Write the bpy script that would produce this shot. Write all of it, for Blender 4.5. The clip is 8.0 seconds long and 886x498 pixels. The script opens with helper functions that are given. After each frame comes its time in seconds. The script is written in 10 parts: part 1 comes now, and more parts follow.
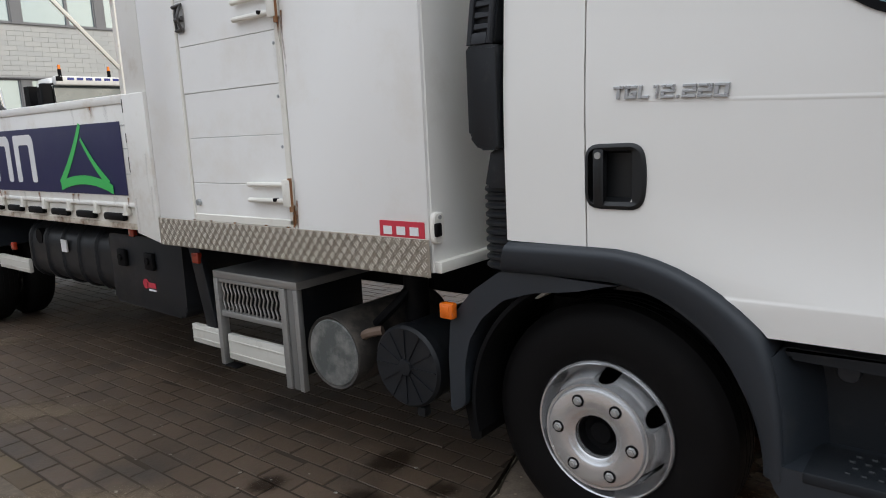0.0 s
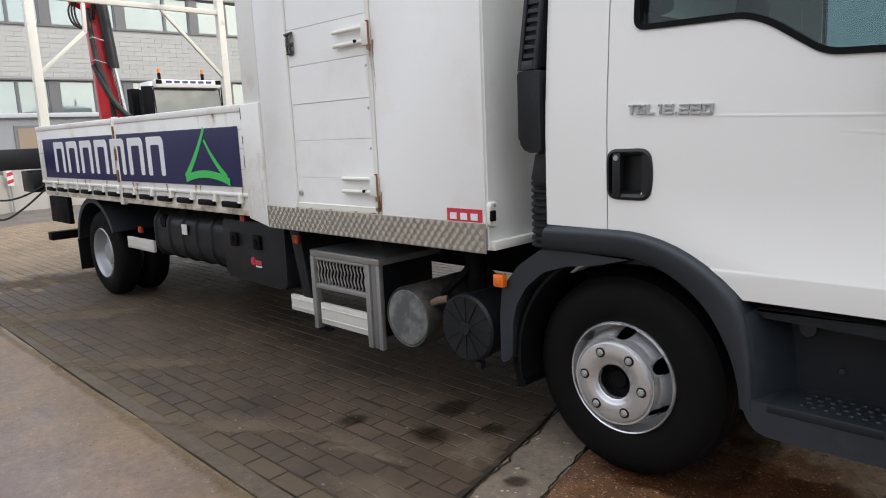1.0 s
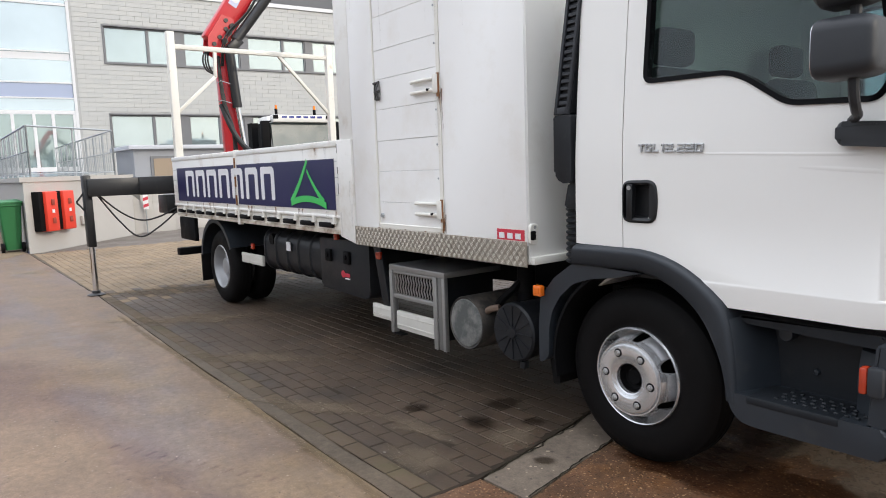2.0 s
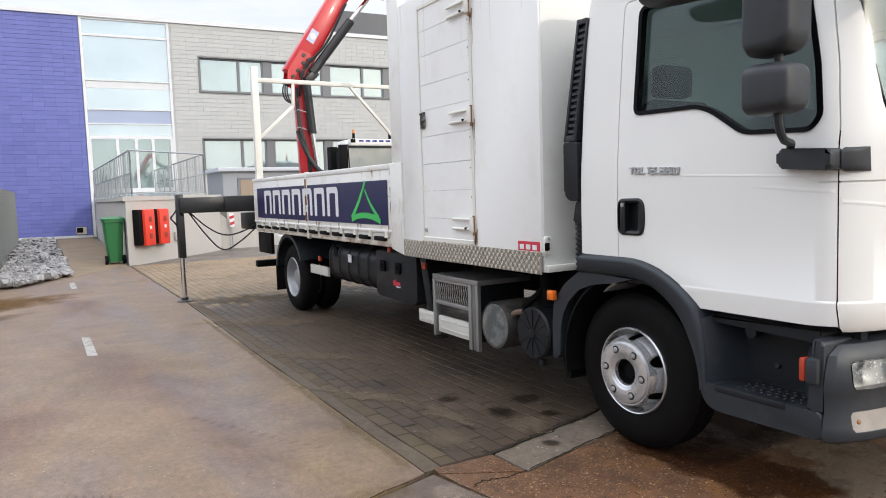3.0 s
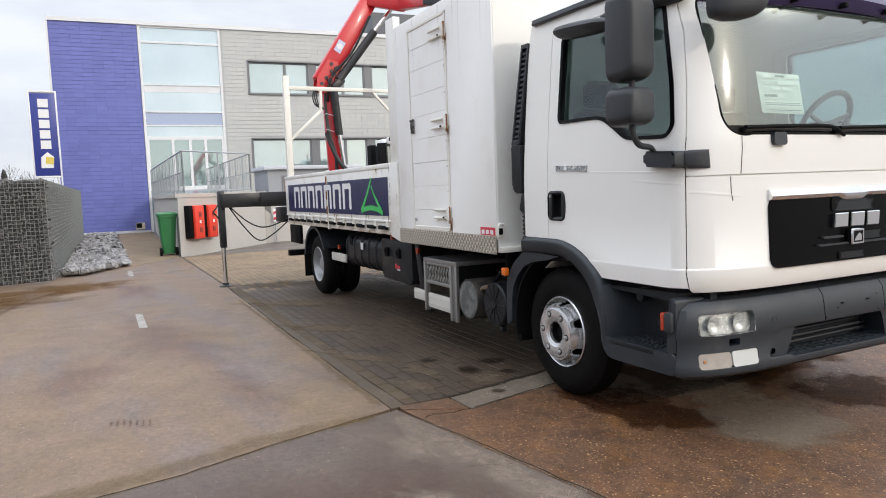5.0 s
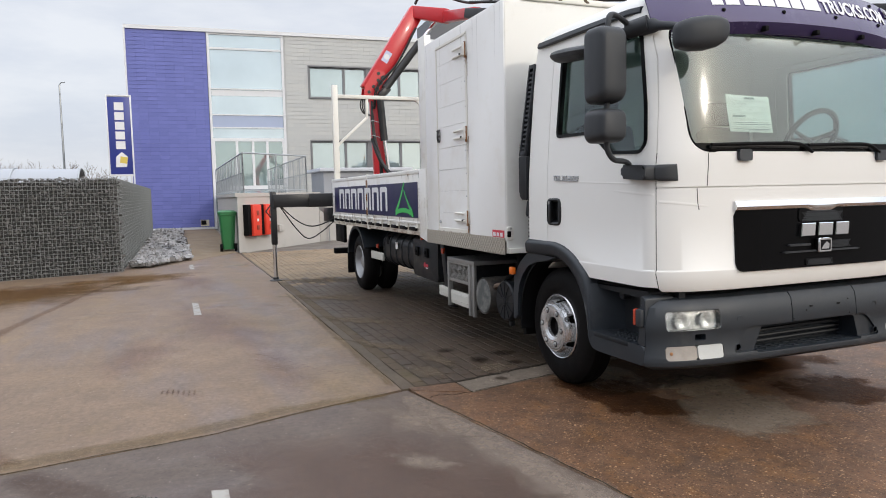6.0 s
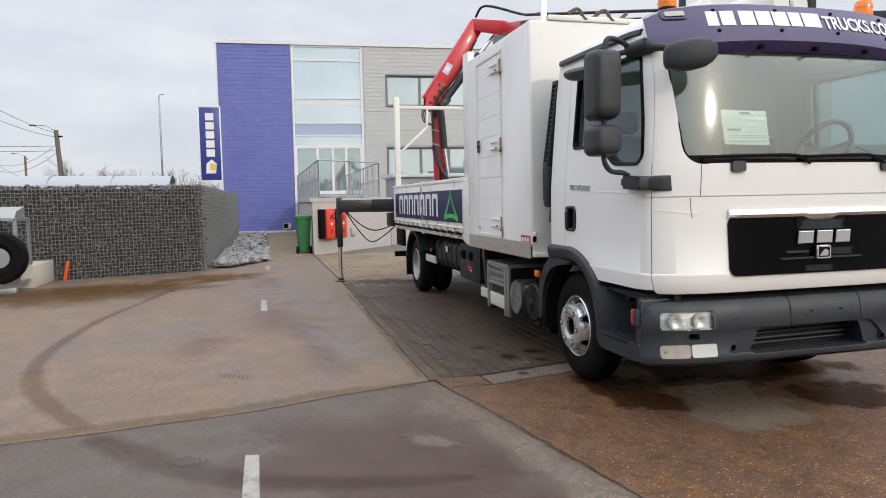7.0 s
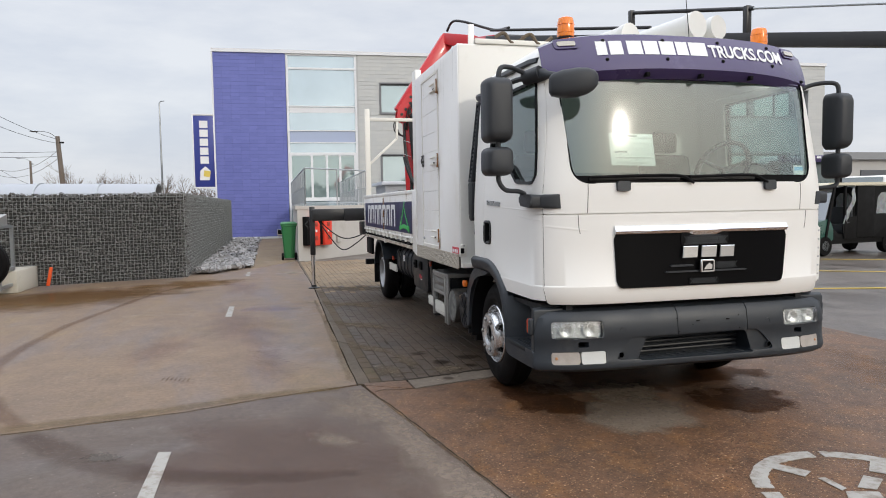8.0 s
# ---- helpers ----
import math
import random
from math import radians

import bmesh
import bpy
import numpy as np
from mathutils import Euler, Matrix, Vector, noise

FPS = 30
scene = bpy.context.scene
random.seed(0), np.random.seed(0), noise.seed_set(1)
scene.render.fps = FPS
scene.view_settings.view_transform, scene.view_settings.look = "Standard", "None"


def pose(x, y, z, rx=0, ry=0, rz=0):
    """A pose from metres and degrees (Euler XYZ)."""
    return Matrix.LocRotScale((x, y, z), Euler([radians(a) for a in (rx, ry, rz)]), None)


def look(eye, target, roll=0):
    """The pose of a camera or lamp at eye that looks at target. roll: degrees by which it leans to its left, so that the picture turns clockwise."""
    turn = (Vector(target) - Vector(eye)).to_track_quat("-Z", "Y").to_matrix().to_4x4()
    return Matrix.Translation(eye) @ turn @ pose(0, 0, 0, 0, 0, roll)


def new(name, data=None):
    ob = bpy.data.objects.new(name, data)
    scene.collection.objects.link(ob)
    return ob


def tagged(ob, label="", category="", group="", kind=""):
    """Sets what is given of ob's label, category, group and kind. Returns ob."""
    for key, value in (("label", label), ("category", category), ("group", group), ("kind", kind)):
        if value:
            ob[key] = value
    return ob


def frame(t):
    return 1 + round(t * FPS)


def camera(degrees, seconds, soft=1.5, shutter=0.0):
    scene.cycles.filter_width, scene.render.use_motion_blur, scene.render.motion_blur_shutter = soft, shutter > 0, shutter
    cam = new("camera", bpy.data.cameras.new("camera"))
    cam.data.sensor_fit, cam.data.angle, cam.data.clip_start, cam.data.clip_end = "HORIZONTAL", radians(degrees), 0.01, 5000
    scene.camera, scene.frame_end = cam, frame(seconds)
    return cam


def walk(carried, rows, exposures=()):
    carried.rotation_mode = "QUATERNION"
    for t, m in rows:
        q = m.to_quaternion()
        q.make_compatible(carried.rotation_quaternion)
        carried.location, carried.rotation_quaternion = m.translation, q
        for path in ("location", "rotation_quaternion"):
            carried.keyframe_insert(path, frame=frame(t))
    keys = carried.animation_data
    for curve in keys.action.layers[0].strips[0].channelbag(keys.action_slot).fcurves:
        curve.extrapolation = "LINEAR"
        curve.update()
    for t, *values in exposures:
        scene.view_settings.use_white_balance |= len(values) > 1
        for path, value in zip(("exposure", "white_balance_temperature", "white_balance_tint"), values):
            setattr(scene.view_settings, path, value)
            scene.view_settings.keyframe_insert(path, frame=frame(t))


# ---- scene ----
cam = camera(66.0, 8.0, soft=1.0)
PATH = [
    (0, (0.161, 0.077, 1.403), (-1.067, 1.616, 1.053), -2.7),
    (0.5, (0.336, -0.146, 1.411), (-0.976, 1.32, 1.054), -2.6),
    (1, (0.6, -0.359, 1.432), (-0.783, 1.044, 1.089), -2.5),
    (1.5, (0.893, -0.462, 1.411), (-0.57, 0.867, 1.103), -2.2),
    (2, (1.203, -0.589, 1.426), (-0.382, 0.607, 1.186), -2.0),
    (3.3, (1.999, -0.727, 1.39), (0.238, 0.207, 1.228), -1.6),
    (3.5, (2.109, -0.773, 1.383), (0.323, 0.112, 1.222), -1.5),
    (4, (2.384, -0.803, 1.379), (0.604, 0.092, 1.207), -1.6),
    (4.5, (2.614, -0.733, 1.373), (0.867, 0.224, 1.195), -1.7),
    (4.7, (2.698, -0.665, 1.373), (0.939, 0.269, 1.195), -2.0),
    (5.8, (3.354, -0.631, 1.382), (1.514, 0.137, 1.219), -1.1),
    (6, (3.461, -0.561, 1.388), (1.607, 0.172, 1.225), -1.2),
    (6.5, (3.703, -0.435, 1.42), (1.803, 0.171, 1.261), -1.0),
    (7, (4.006, -0.311, 1.404), (2.077, 0.197, 1.259), -1.1),
    (7.5, (4.274, -0.095, 1.437), (2.342, 0.403, 1.3), -1.0),
    (8, (4.463, 0.237, 1.464), (2.528, 0.729, 1.335), -0.9),
]
walk(cam, [(t, look(eye, target, roll)) for t, eye, target, roll in PATH],
     exposures=[(0, 0.06, 6900, 7), (0.7, 0.17, 6900, 8), (1.5, 0.38, 6850, 8.5), (2.5, 0.42, 6850, 8.5), (3.5, 0.40, 6850, 8.5), (4.5, 0.36, 6850, 8.5), (6, 0.11, 6850, 8.5), (6.5, 0.08, 6850, 8.5), (8, 0.05, 6850, 8)])

# ---------- world and sun: a bright overcast day ----------
SUN_ELEV, SUN_ROT = radians(23), radians(63.4)
world = bpy.data.worlds.new("sky")
scene.world = world
world.use_nodes = True
wn, wl = world.node_tree.nodes, world.node_tree.links
wn.clear()
w_out = wn.new("ShaderNodeOutputWorld")
w_bg = wn.new("ShaderNodeBackground")
w_sky = wn.new("ShaderNodeTexSky")
w_sky.sky_type, w_sky.sun_disc = "NISHITA", False
w_sky.sun_elevation, w_sky.sun_rotation = SUN_ELEV, SUN_ROT
w_sky.air_density, w_sky.dust_density = 1.0, 3.0
w_gain = wn.new("ShaderNodeVectorMath")
w_gain.operation = "SCALE"
w_gain.inputs["Scale"].default_value = 0.08
w_co = wn.new("ShaderNodeTexCoord")
w_map = wn.new("ShaderNodeMapping")
w_map.inputs["Scale"].default_value = (1.0, 1.0, 3.6)
w_noise = wn.new("ShaderNodeTexNoise")
w_noise.inputs["Scale"].default_value, w_noise.inputs["Detail"].default_value = 3.4, 7
w_noise.inputs["Roughness"].default_value = 0.58
w_ramp = wn.new("ShaderNodeValToRGB")
w_ramp.color_ramp.elements[0].position, w_ramp.color_ramp.elements[0].color = 0.36, (0.60, 0.65, 0.78, 1)
w_ramp.color_ramp.elements[1].position, w_ramp.color_ramp.elements[1].color = 0.66, (0.76, 0.795, 0.89, 1)
w_mix = wn.new("ShaderNodeMix")
w_mix.data_type = "RGBA"
w_mix.inputs["Factor"].default_value = 0.80
wl.new(w_co.outputs["Generated"], w_map.inputs["Vector"])
wl.new(w_map.outputs["Vector"], w_noise.inputs["Vector"])
wl.new(w_noise.outputs["Fac"], w_ramp.inputs["Fac"])
wl.new(w_sky.outputs["Color"], w_gain.inputs[0])
wl.new(w_gain.outputs["Vector"], w_mix.inputs["A"])
wl.new(w_ramp.outputs["Color"], w_mix.inputs["B"])
# an overcast dome: brighter overhead than at the horizon
w_sep = wn.new("ShaderNodeSeparateXYZ")
w_dome = wn.new("ShaderNodeMapRange")
w_dome.inputs["From Min"].default_value, w_dome.inputs["From Max"].default_value = 0.28, 0.85
w_dome.inputs["To Min"].default_value, w_dome.inputs["To Max"].default_value = 1.0, 2.75
w_lift = wn.new("ShaderNodeVectorMath")
w_lift.operation = "SCALE"
wl.new(w_co.outputs["Generated"], w_sep.inputs["Vector"])
wl.new(w_sep.outputs["Z"], w_dome.inputs["Value"])
wl.new(w_mix.outputs["Result"], w_lift.inputs[0])
wl.new(w_dome.outputs["Result"], w_lift.inputs["Scale"])
wl.new(w_lift.outputs["Vector"], w_bg.inputs["Color"])
w_bg.inputs["Strength"].default_value = 1.15
wl.new(w_bg.outputs["Background"], w_out.inputs["Surface"])

sun = new("sun", bpy.data.lights.new("sun", "SUN"))
sun.data.energy, sun.data.angle, sun.data.color = 0.9, radians(1.7), (1.0, 0.95, 0.88)
sun.matrix_world = look((38.0, 19.0, 18.0), (0, 0, 0))

# ---------- materials ----------
def node_mat(name):
    m = bpy.data.materials.new(name)
    m.use_nodes = True
    nt = m.node_tree
    return m, nt, nt.nodes["Principled BSDF"]


def noise_node(nt, scale, detail=4, rough=0.55, stretch=None):
    co = nt.nodes.new("ShaderNodeNewGeometry")
    n = nt.nodes.new("ShaderNodeTexNoise")
    n.inputs["Scale"].default_value, n.inputs["Detail"].default_value = scale, detail
    n.inputs["Roughness"].default_value = rough
    if stretch:
        mp = nt.nodes.new("ShaderNodeMapping")
        mp.inputs["Scale"].default_value = stretch
        nt.links.new(co.outputs["Position"], mp.inputs["Vector"])
        nt.links.new(mp.outputs["Vector"], n.inputs["Vector"])
    else:
        nt.links.new(co.outputs["Position"], n.inputs["Vector"])
    return n


def ramp(nt, src, p0, p1, c0=(0, 0, 0, 1), c1=(1, 1, 1, 1)):
    r = nt.nodes.new("ShaderNodeValToRGB")
    e = r.color_ramp.elements
    e[0].position, e[0].color, e[1].position, e[1].color = p0, c0, p1, c1
    nt.links.new(src, r.inputs["Fac"])
    return r.outputs["Color"]


def blend(nt, fac, a, b, mode="MIX"):
    m = nt.nodes.new("ShaderNodeMix")
    m.data_type, m.blend_type = "RGBA", mode
    for sock, v in ((m.inputs["Factor"], fac), (m.inputs["A"], a), (m.inputs["B"], b)):
        if isinstance(v, (int, float)):
            sock.default_value = v
        elif isinstance(v, tuple):
            sock.default_value = (*v[:3], 1)
        else:
            nt.links.new(v, sock)
    return m.outputs["Result"]


def bump(nt, bsdf, src, strength, dist):
    b = nt.nodes.new("ShaderNodeBump")
    b.inputs["Strength"].default_value, b.inputs["Distance"].default_value = strength, dist
    nt.links.new(src, b.inputs["Height"])
    nt.links.new(b.outputs["Normal"], bsdf.inputs["Normal"])


def surf(name, col, rough=0.5, metal=0.0, var=0.10, scale=5.0, dirt=None, dirt_amt=0.5, dirt_scale=2.0, dirt_at=0.58,
         bscale=150.0, bstr=0.15, bdist=0.002, coat=0.0, stretch=None, piece=0.0, spec=0.5, coat_rough=0.08):
    """A worn opaque surface: colour varies at a broad and a fine scale, with dirt in patches and fine relief."""
    m, nt, b = node_mat(name)
    broad = noise_node(nt, scale, 5, 0.6, stretch)
    fine = noise_node(nt, bscale, 3, 0.6)
    lo, hi = tuple(c * (1 - var) for c in col), tuple(min(1, c * (1 + var)) for c in col)
    c = blend(nt, broad.outputs["Fac"], lo, hi)
    c = blend(nt, 0.5 * var, c, fine.outputs["Color"], "OVERLAY")
    if piece:
        oi = nt.nodes.new("ShaderNodeObjectInfo")
        gi = nt.nodes.new("ShaderNodeNewGeometry")
        ad = nt.nodes.new("ShaderNodeMath")
        ad.operation = "ADD"
        fr = nt.nodes.new("ShaderNodeMath")
        fr.operation = "FRACT"
        nt.links.new(oi.outputs["Random"], ad.inputs[0])
        nt.links.new(gi.outputs["Random Per Island"], ad.inputs[1])
        nt.links.new(ad.outputs[0], fr.inputs[0])
        k0, k1 = 1 - piece, 1 + piece
        tone = ramp(nt, fr.outputs[0], 0, 1, (k0, k0, k0, 1), (k1, k1 * 0.99, k1 * 0.97, 1))
        c = blend(nt, 1.0, c, tone, "MULTIPLY")
    r_out = None
    if dirt:
        d = noise_node(nt, dirt_scale, 7, 0.68, stretch)
        mask = ramp(nt, d.outputs["Fac"], dirt_at, dirt_at + 0.2, (0, 0, 0, 1), (dirt_amt, dirt_amt, dirt_amt, 1))
        c = blend(nt, mask, c, dirt)
    nt.links.new(c, b.inputs["Base Color"])
    rr = ramp(nt, broad.outputs["Fac"], 0.3, 0.7, (rough * 0.82,) * 3 + (1,), (min(1, rough * 1.15),) * 3 + (1,))
    nt.links.new(rr, b.inputs["Roughness"])
    b.inputs["Metallic"].default_value = metal
    b.inputs["Specular IOR Level"].default_value = spec
    if coat:
        b.inputs["Coat Weight"].default_value, b.inputs["Coat Roughness"].default_value = coat, coat_rough
    if bstr:
        bump(nt, b, fine.outputs["Fac"], bstr, bdist)
    return m


def glass(name, col, rough=0.0, ior=1.5):
    m, nt, b = node_mat(name)
    b.inputs["Base Color"].default_value = (*col, 1)
    b.inputs["Roughness"].default_value, b.inputs["IOR"].default_value = rough, ior
    b.inputs["Transmission Weight"].default_value = 1.0
    return m


WHITE = surf("white_truck_paint", (0.78, 0.768, 0.73), 0.42, var=0.012, scale=1.3, coat=0.10, coat_rough=0.22, bstr=0.02, spec=0.4)
BOXWHITE = surf("white_box_paint", (0.82, 0.815, 0.79), 0.42, var=0.025, scale=2.0, dirt=(0.62, 0.55, 0.43), dirt_amt=0.22, dirt_scale=3.0, dirt_at=0.52, bstr=0.05)
CREAM = surf("aged_white_paint", (0.74, 0.72, 0.655), 0.5, var=0.05, scale=6, dirt=(0.36, 0.22, 0.11), dirt_amt=0.55, dirt_scale=7, dirt_at=0.60)
RUST = surf("rust_stain", (0.22, 0.095, 0.035), 0.85, var=0.35, scale=30, dirt=(0.45, 0.36, 0.26), dirt_amt=0.6, dirt_scale=22, dirt_at=0.5)
NAVY = surf("navy_vinyl", (0.018, 0.018, 0.075), 0.34, var=0.12, scale=3, dirt=(0.13, 0.13, 0.19), dirt_amt=0.22, dirt_scale=6, bstr=0.04)
VINYLWHITE = surf("white_vinyl", (0.74, 0.74, 0.74), 0.4, var=0.04, scale=9, bstr=0.04)
GREEN = surf("green_vinyl", (0.05, 0.48, 0.11), 0.4, var=0.06, scale=9, bstr=0.04)
SIGNRED = surf("red_sticker", (0.55, 0.035, 0.06), 0.4, var=0.1, scale=20)
PLASTIC = surf("grey_moulded_plastic", (0.0205, 0.0255, 0.0315), 0.44, var=0.14, scale=4, dirt=(0.10, 0.095, 0.085), dirt_amt=0.24, dirt_scale=5, bscale=420, bstr=0.22, spec=0.45)
# darker copy of PLASTIC: the step recess's shade is put into its colour
SHADEDPLASTIC = surf("grained_shaded_plastic", (0.011, 0.0135, 0.0165), 0.5, var=0.14, scale=4, dirt=(0.07, 0.066, 0.058), dirt_amt=0.22, dirt_scale=7, bscale=420, bstr=0.3, spec=0.3)
GAPSHADE = surf("panel_gap_shade", (0.075, 0.072, 0.066), 0.8, var=0.3, scale=30)
MIRRORGREY = surf("grey_mirror_shell", (0.030, 0.033, 0.037), 0.5, var=0.1, scale=5, bscale=500, bstr=0.2, spec=0.35)
BLACK = surf("black_chassis", (0.006, 0.006, 0.0065), 0.6, var=0.3, scale=6, dirt=(0.022, 0.019, 0.016), dirt_amt=0.5, dirt_scale=5, spec=0.08)
TANKBLACK = surf("black_tank_plastic", (0.012, 0.0135, 0.016), 0.42, var=0.3, scale=7, dirt=(0.07, 0.066, 0.062), dirt_amt=0.45, dirt_scale=8, spec=0.3)
RUBBER = surf("tyre_rubber", (0.0065, 0.006, 0.006), 0.62, var=0.25, scale=9, dirt=(0.02, 0.017, 0.015), dirt_amt=0.4, dirt_scale=7, bscale=220, bstr=0.25, spec=0.08)
STEEL = surf("silver_wheel_paint", (0.68, 0.685, 0.69), 0.24, metal=0.75, var=0.06, scale=11, dirt=(0.22, 0.19, 0.16), dirt_amt=0.18, dirt_scale=12, bstr=0.06)
PALEALU = surf("pale_guard_board", (0.62, 0.605, 0.55), 0.5, metal=0.15, var=0.08, scale=8, dirt=(0.30, 0.26, 0.20), dirt_amt=0.5, dirt_scale=7)
ALU = surf("brushed_aluminium", (0.35, 0.345, 0.33), 0.46, metal=0.6, var=0.12, scale=9, dirt=(0.19, 0.165, 0.135), dirt_amt=0.65, dirt_scale=6, stretch=(1, 1, 7))
CHECKER = surf("chequer_plate", (0.38, 0.345, 0.29), 0.44, metal=0.65, var=0.12, scale=9, dirt=(0.20, 0.15, 0.10), dirt_amt=0.6, dirt_scale=7)
ZINC = surf("galvanised_steel", (0.42, 0.44, 0.45), 0.42, metal=0.8, var=0.12, scale=25)
CHROME = surf("chrome", (0.80, 0.81, 0.82), 0.07, metal=1.0, var=0.02, scale=4, bstr=0.0)
GRILLEBLACK = surf("gloss_black_grille", (0.0035, 0.0035, 0.004), 0.20, var=0.15, scale=3, bstr=0.0, spec=0.08)
AMBER = surf("amber_lens", (0.72, 0.145, 0.010), 0.18, var=0.12, scale=30, coat=0.5)
REDLENS = surf("red_orange_lens", (0.40, 0.04, 0.015), 0.22, var=0.12, scale=30, coat=0.4)
ORANGE = surf("orange_beacon", (0.90, 0.22, 0.012), 0.15, var=0.15, scale=25, coat=0.6)
LENS = glass("clear_lens", (0.94, 0.96, 0.97), 0.02)
REFLECTOR = surf("lamp_reflector", (0.50, 0.51, 0.50), 0.25, metal=0.6, var=0.05, scale=60, bscale=90, bstr=0.5, bdist=0.004)
WHITELENS = surf("frosted_white_lens", (0.52, 0.53, 0.505), 0.22, var=0.05, scale=50, coat=0.5, bscale=260, bstr=0.3)
VISOR = surf("purple_sun_visor", (0.050, 0.032, 0.105), 0.24, var=0.10, scale=2.5, dirt=(0.2, 0.16, 0.28), dirt_amt=0.22, dirt_scale=3, coat=0.45, bstr=0.02)
CRANERED = surf("red_crane_paint", (0.56, 0.018, 0.026), 0.34, var=0.1, scale=4, dirt=(0.10, 0.02, 0.02), dirt_amt=0.4, dirt_scale=6, coat=0.25)
CRANEBLACK = surf("black_crane_paint", (0.016, 0.016, 0.017), 0.40, var=0.2, scale=6, dirt=(0.10, 0.085, 0.07), dirt_amt=0.35, dirt_scale=9)
HOSE = surf("black_hose", (0.01, 0.01, 0.01), 0.5, var=0.2, scale=20)
TUBEWHITE = surf("white_plastic_tube", (0.66, 0.655, 0.62), 0.4, var=0.05, scale=6)
PANE = glass("cab_glass", (0.30, 0.43, 0.44), 0.0, 1.5)
SCREEN = glass("windscreen_glass", (0.62, 0.75, 0.71), 0.0, 1.80)
SCREEN.node_tree.nodes["Principled BSDF"].inputs["Coat Weight"].default_value = 0.48
SCREEN.node_tree.nodes["Principled BSDF"].inputs["Coat Roughness"].default_value = 0.11
TRIMGREY = surf("cab_interior_grey", (0.36, 0.41, 0.43), 0.7, var=0.08, scale=5)
SEAT = surf("dark_seat_cloth", (0.05, 0.055, 0.06), 0.9, var=0.25, scale=30)
PAPER = surf("printed_paper", (0.62, 0.66, 0.64), 0.7, var=0.03, scale=12)

BLUECLAD = surf("blue_metal_cladding", (0.138, 0.160, 0.435), 0.42, var=0.06, scale=0.6, piece=0.07, bstr=0.03)
GREYCLAD = surf("light_grey_cladding", (0.485, 0.495, 0.485), 0.5, var=0.05, scale=0.5, piece=0.04, bstr=0.03)
DARKCLAD = surf("dark_grey_cladding", (0.085, 0.09, 0.10), 0.5, var=0.08, scale=0.5)
FRAMEWHITE = surf("white_window_frame", (0.70, 0.71, 0.72), 0.4, var=0.03, scale=2)
FRAMEGREY = surf("grey_window_frame", (0.17, 0.175, 0.185), 0.4, var=0.06, scale=2)
JOINT = surf("grey_joint_backing", (0.43, 0.435, 0.43), 0.8, var=0.1, scale=2)
CONCRETE = surf("pale_concrete", (0.46, 0.44, 0.41), 0.8, var=0.10, scale=1.2, dirt=(0.25, 0.22, 0.18), dirt_amt=0.4, dirt_scale=1.6, bscale=60, bstr=0.25)
FIRERED = surf("red_fire_box", (0.72, 0.055, 0.03), 0.4, var=0.06, scale=5)
BINGREEN = surf("green_bin_plastic", (0.025, 0.165, 0.055), 0.45, var=0.08, scale=6)
WIRE = surf("galvanised_wire", (0.25, 0.26, 0.25), 0.6, metal=0.2, var=0.2, scale=30)
STONE = surf("dark_gabion_stone", (0.134, 0.130, 0.126), 0.85, var=0.25, scale=14, piece=0.36, bscale=60, bstr=0.4, bdist=0.006)
PALESTONE = surf("pale_riprap_stone", (0.27, 0.265, 0.265), 0.85, var=0.18, scale=9, piece=0.28, bscale=50, bstr=0.4, bdist=0.008)
POLYCARB = surf("milky_canopy_sheet", (0.34, 0.36, 0.39), 0.45, var=0.08, scale=1.5)
TIMBER = surf("weathered_pole_timber", (0.17, 0.14, 0.115), 0.85, var=0.2, scale=6, stretch=(6, 6, 0.7))
TWIG = surf("bare_twig_bark", (0.16, 0.115, 0.085), 0.9, var=0.25, scale=5)
BRICKRED = surf("red_brick_wall", (0.25, 0.11, 0.08), 0.85, var=0.15, scale=4)
ROADPAINT = surf("worn_white_road_paint", (0.34, 0.325, 0.295), 0.75, var=0.2, scale=14, dirt=(0.17, 0.13, 0.095), dirt_amt=0.9, dirt_scale=11, dirt_at=0.47)
YELLOWPAINT = surf("worn_yellow_road_paint", (0.50, 0.36, 0.05), 0.7, var=0.15, scale=12, dirt=(0.2, 0.17, 0.13), dirt_amt=0.6, dirt_scale=8)
BEIGE = surf("beige_roof_shell", (0.60, 0.55, 0.42), 0.5, var=0.05, scale=3)
CARTGREEN = surf("dark_green_body", (0.015, 0.07, 0.05), 0.3, var=0.1, scale=3, coat=0.4)
CANVAS = surf("black_canvas_cover", (0.010, 0.0098, 0.0098), 0.75, var=0.3, scale=5, spec=0.12)
SIGNBLUE = surf("blue_sign_panel", (0.03, 0.045, 0.24), 0.35, var=0.06, scale=2)
SIGNYELLOW = surf("yellow_sign_shape", (0.65, 0.50, 0.10), 0.4, var=0.06, scale=4)
ROOFDARK = surf("grey_roofing", (0.24, 0.245, 0.25), 0.7, var=0.08, scale=0.4)


def window_glass(name, col):
    """Office glazing: dark room behind, strong sky reflection."""
    m, nt, b = node_mat(name)
    n = noise_node(nt, 0.7, 3, 0.5)
    nt.links.new(blend(nt, n.outputs["Fac"], tuple(c * 0.85 for c in col), tuple(c * 1.15 for c in col)), b.inputs["Base Color"])
    b.inputs["Roughness"].default_value, b.inputs["IOR"].default_value = 0.03, 2.2
    b.inputs["Metallic"].default_value = 0.6
    b.inputs["Coat Weight"].default_value, b.inputs["Coat Roughness"].default_value = 0.6, 0.02
    return m


OFFICEGLASS = window_glass("office_glass", (0.50, 0.62, 0.64))
CURTAINGLASS = window_glass("curtain_wall_glass", (0.60, 0.72, 0.77))


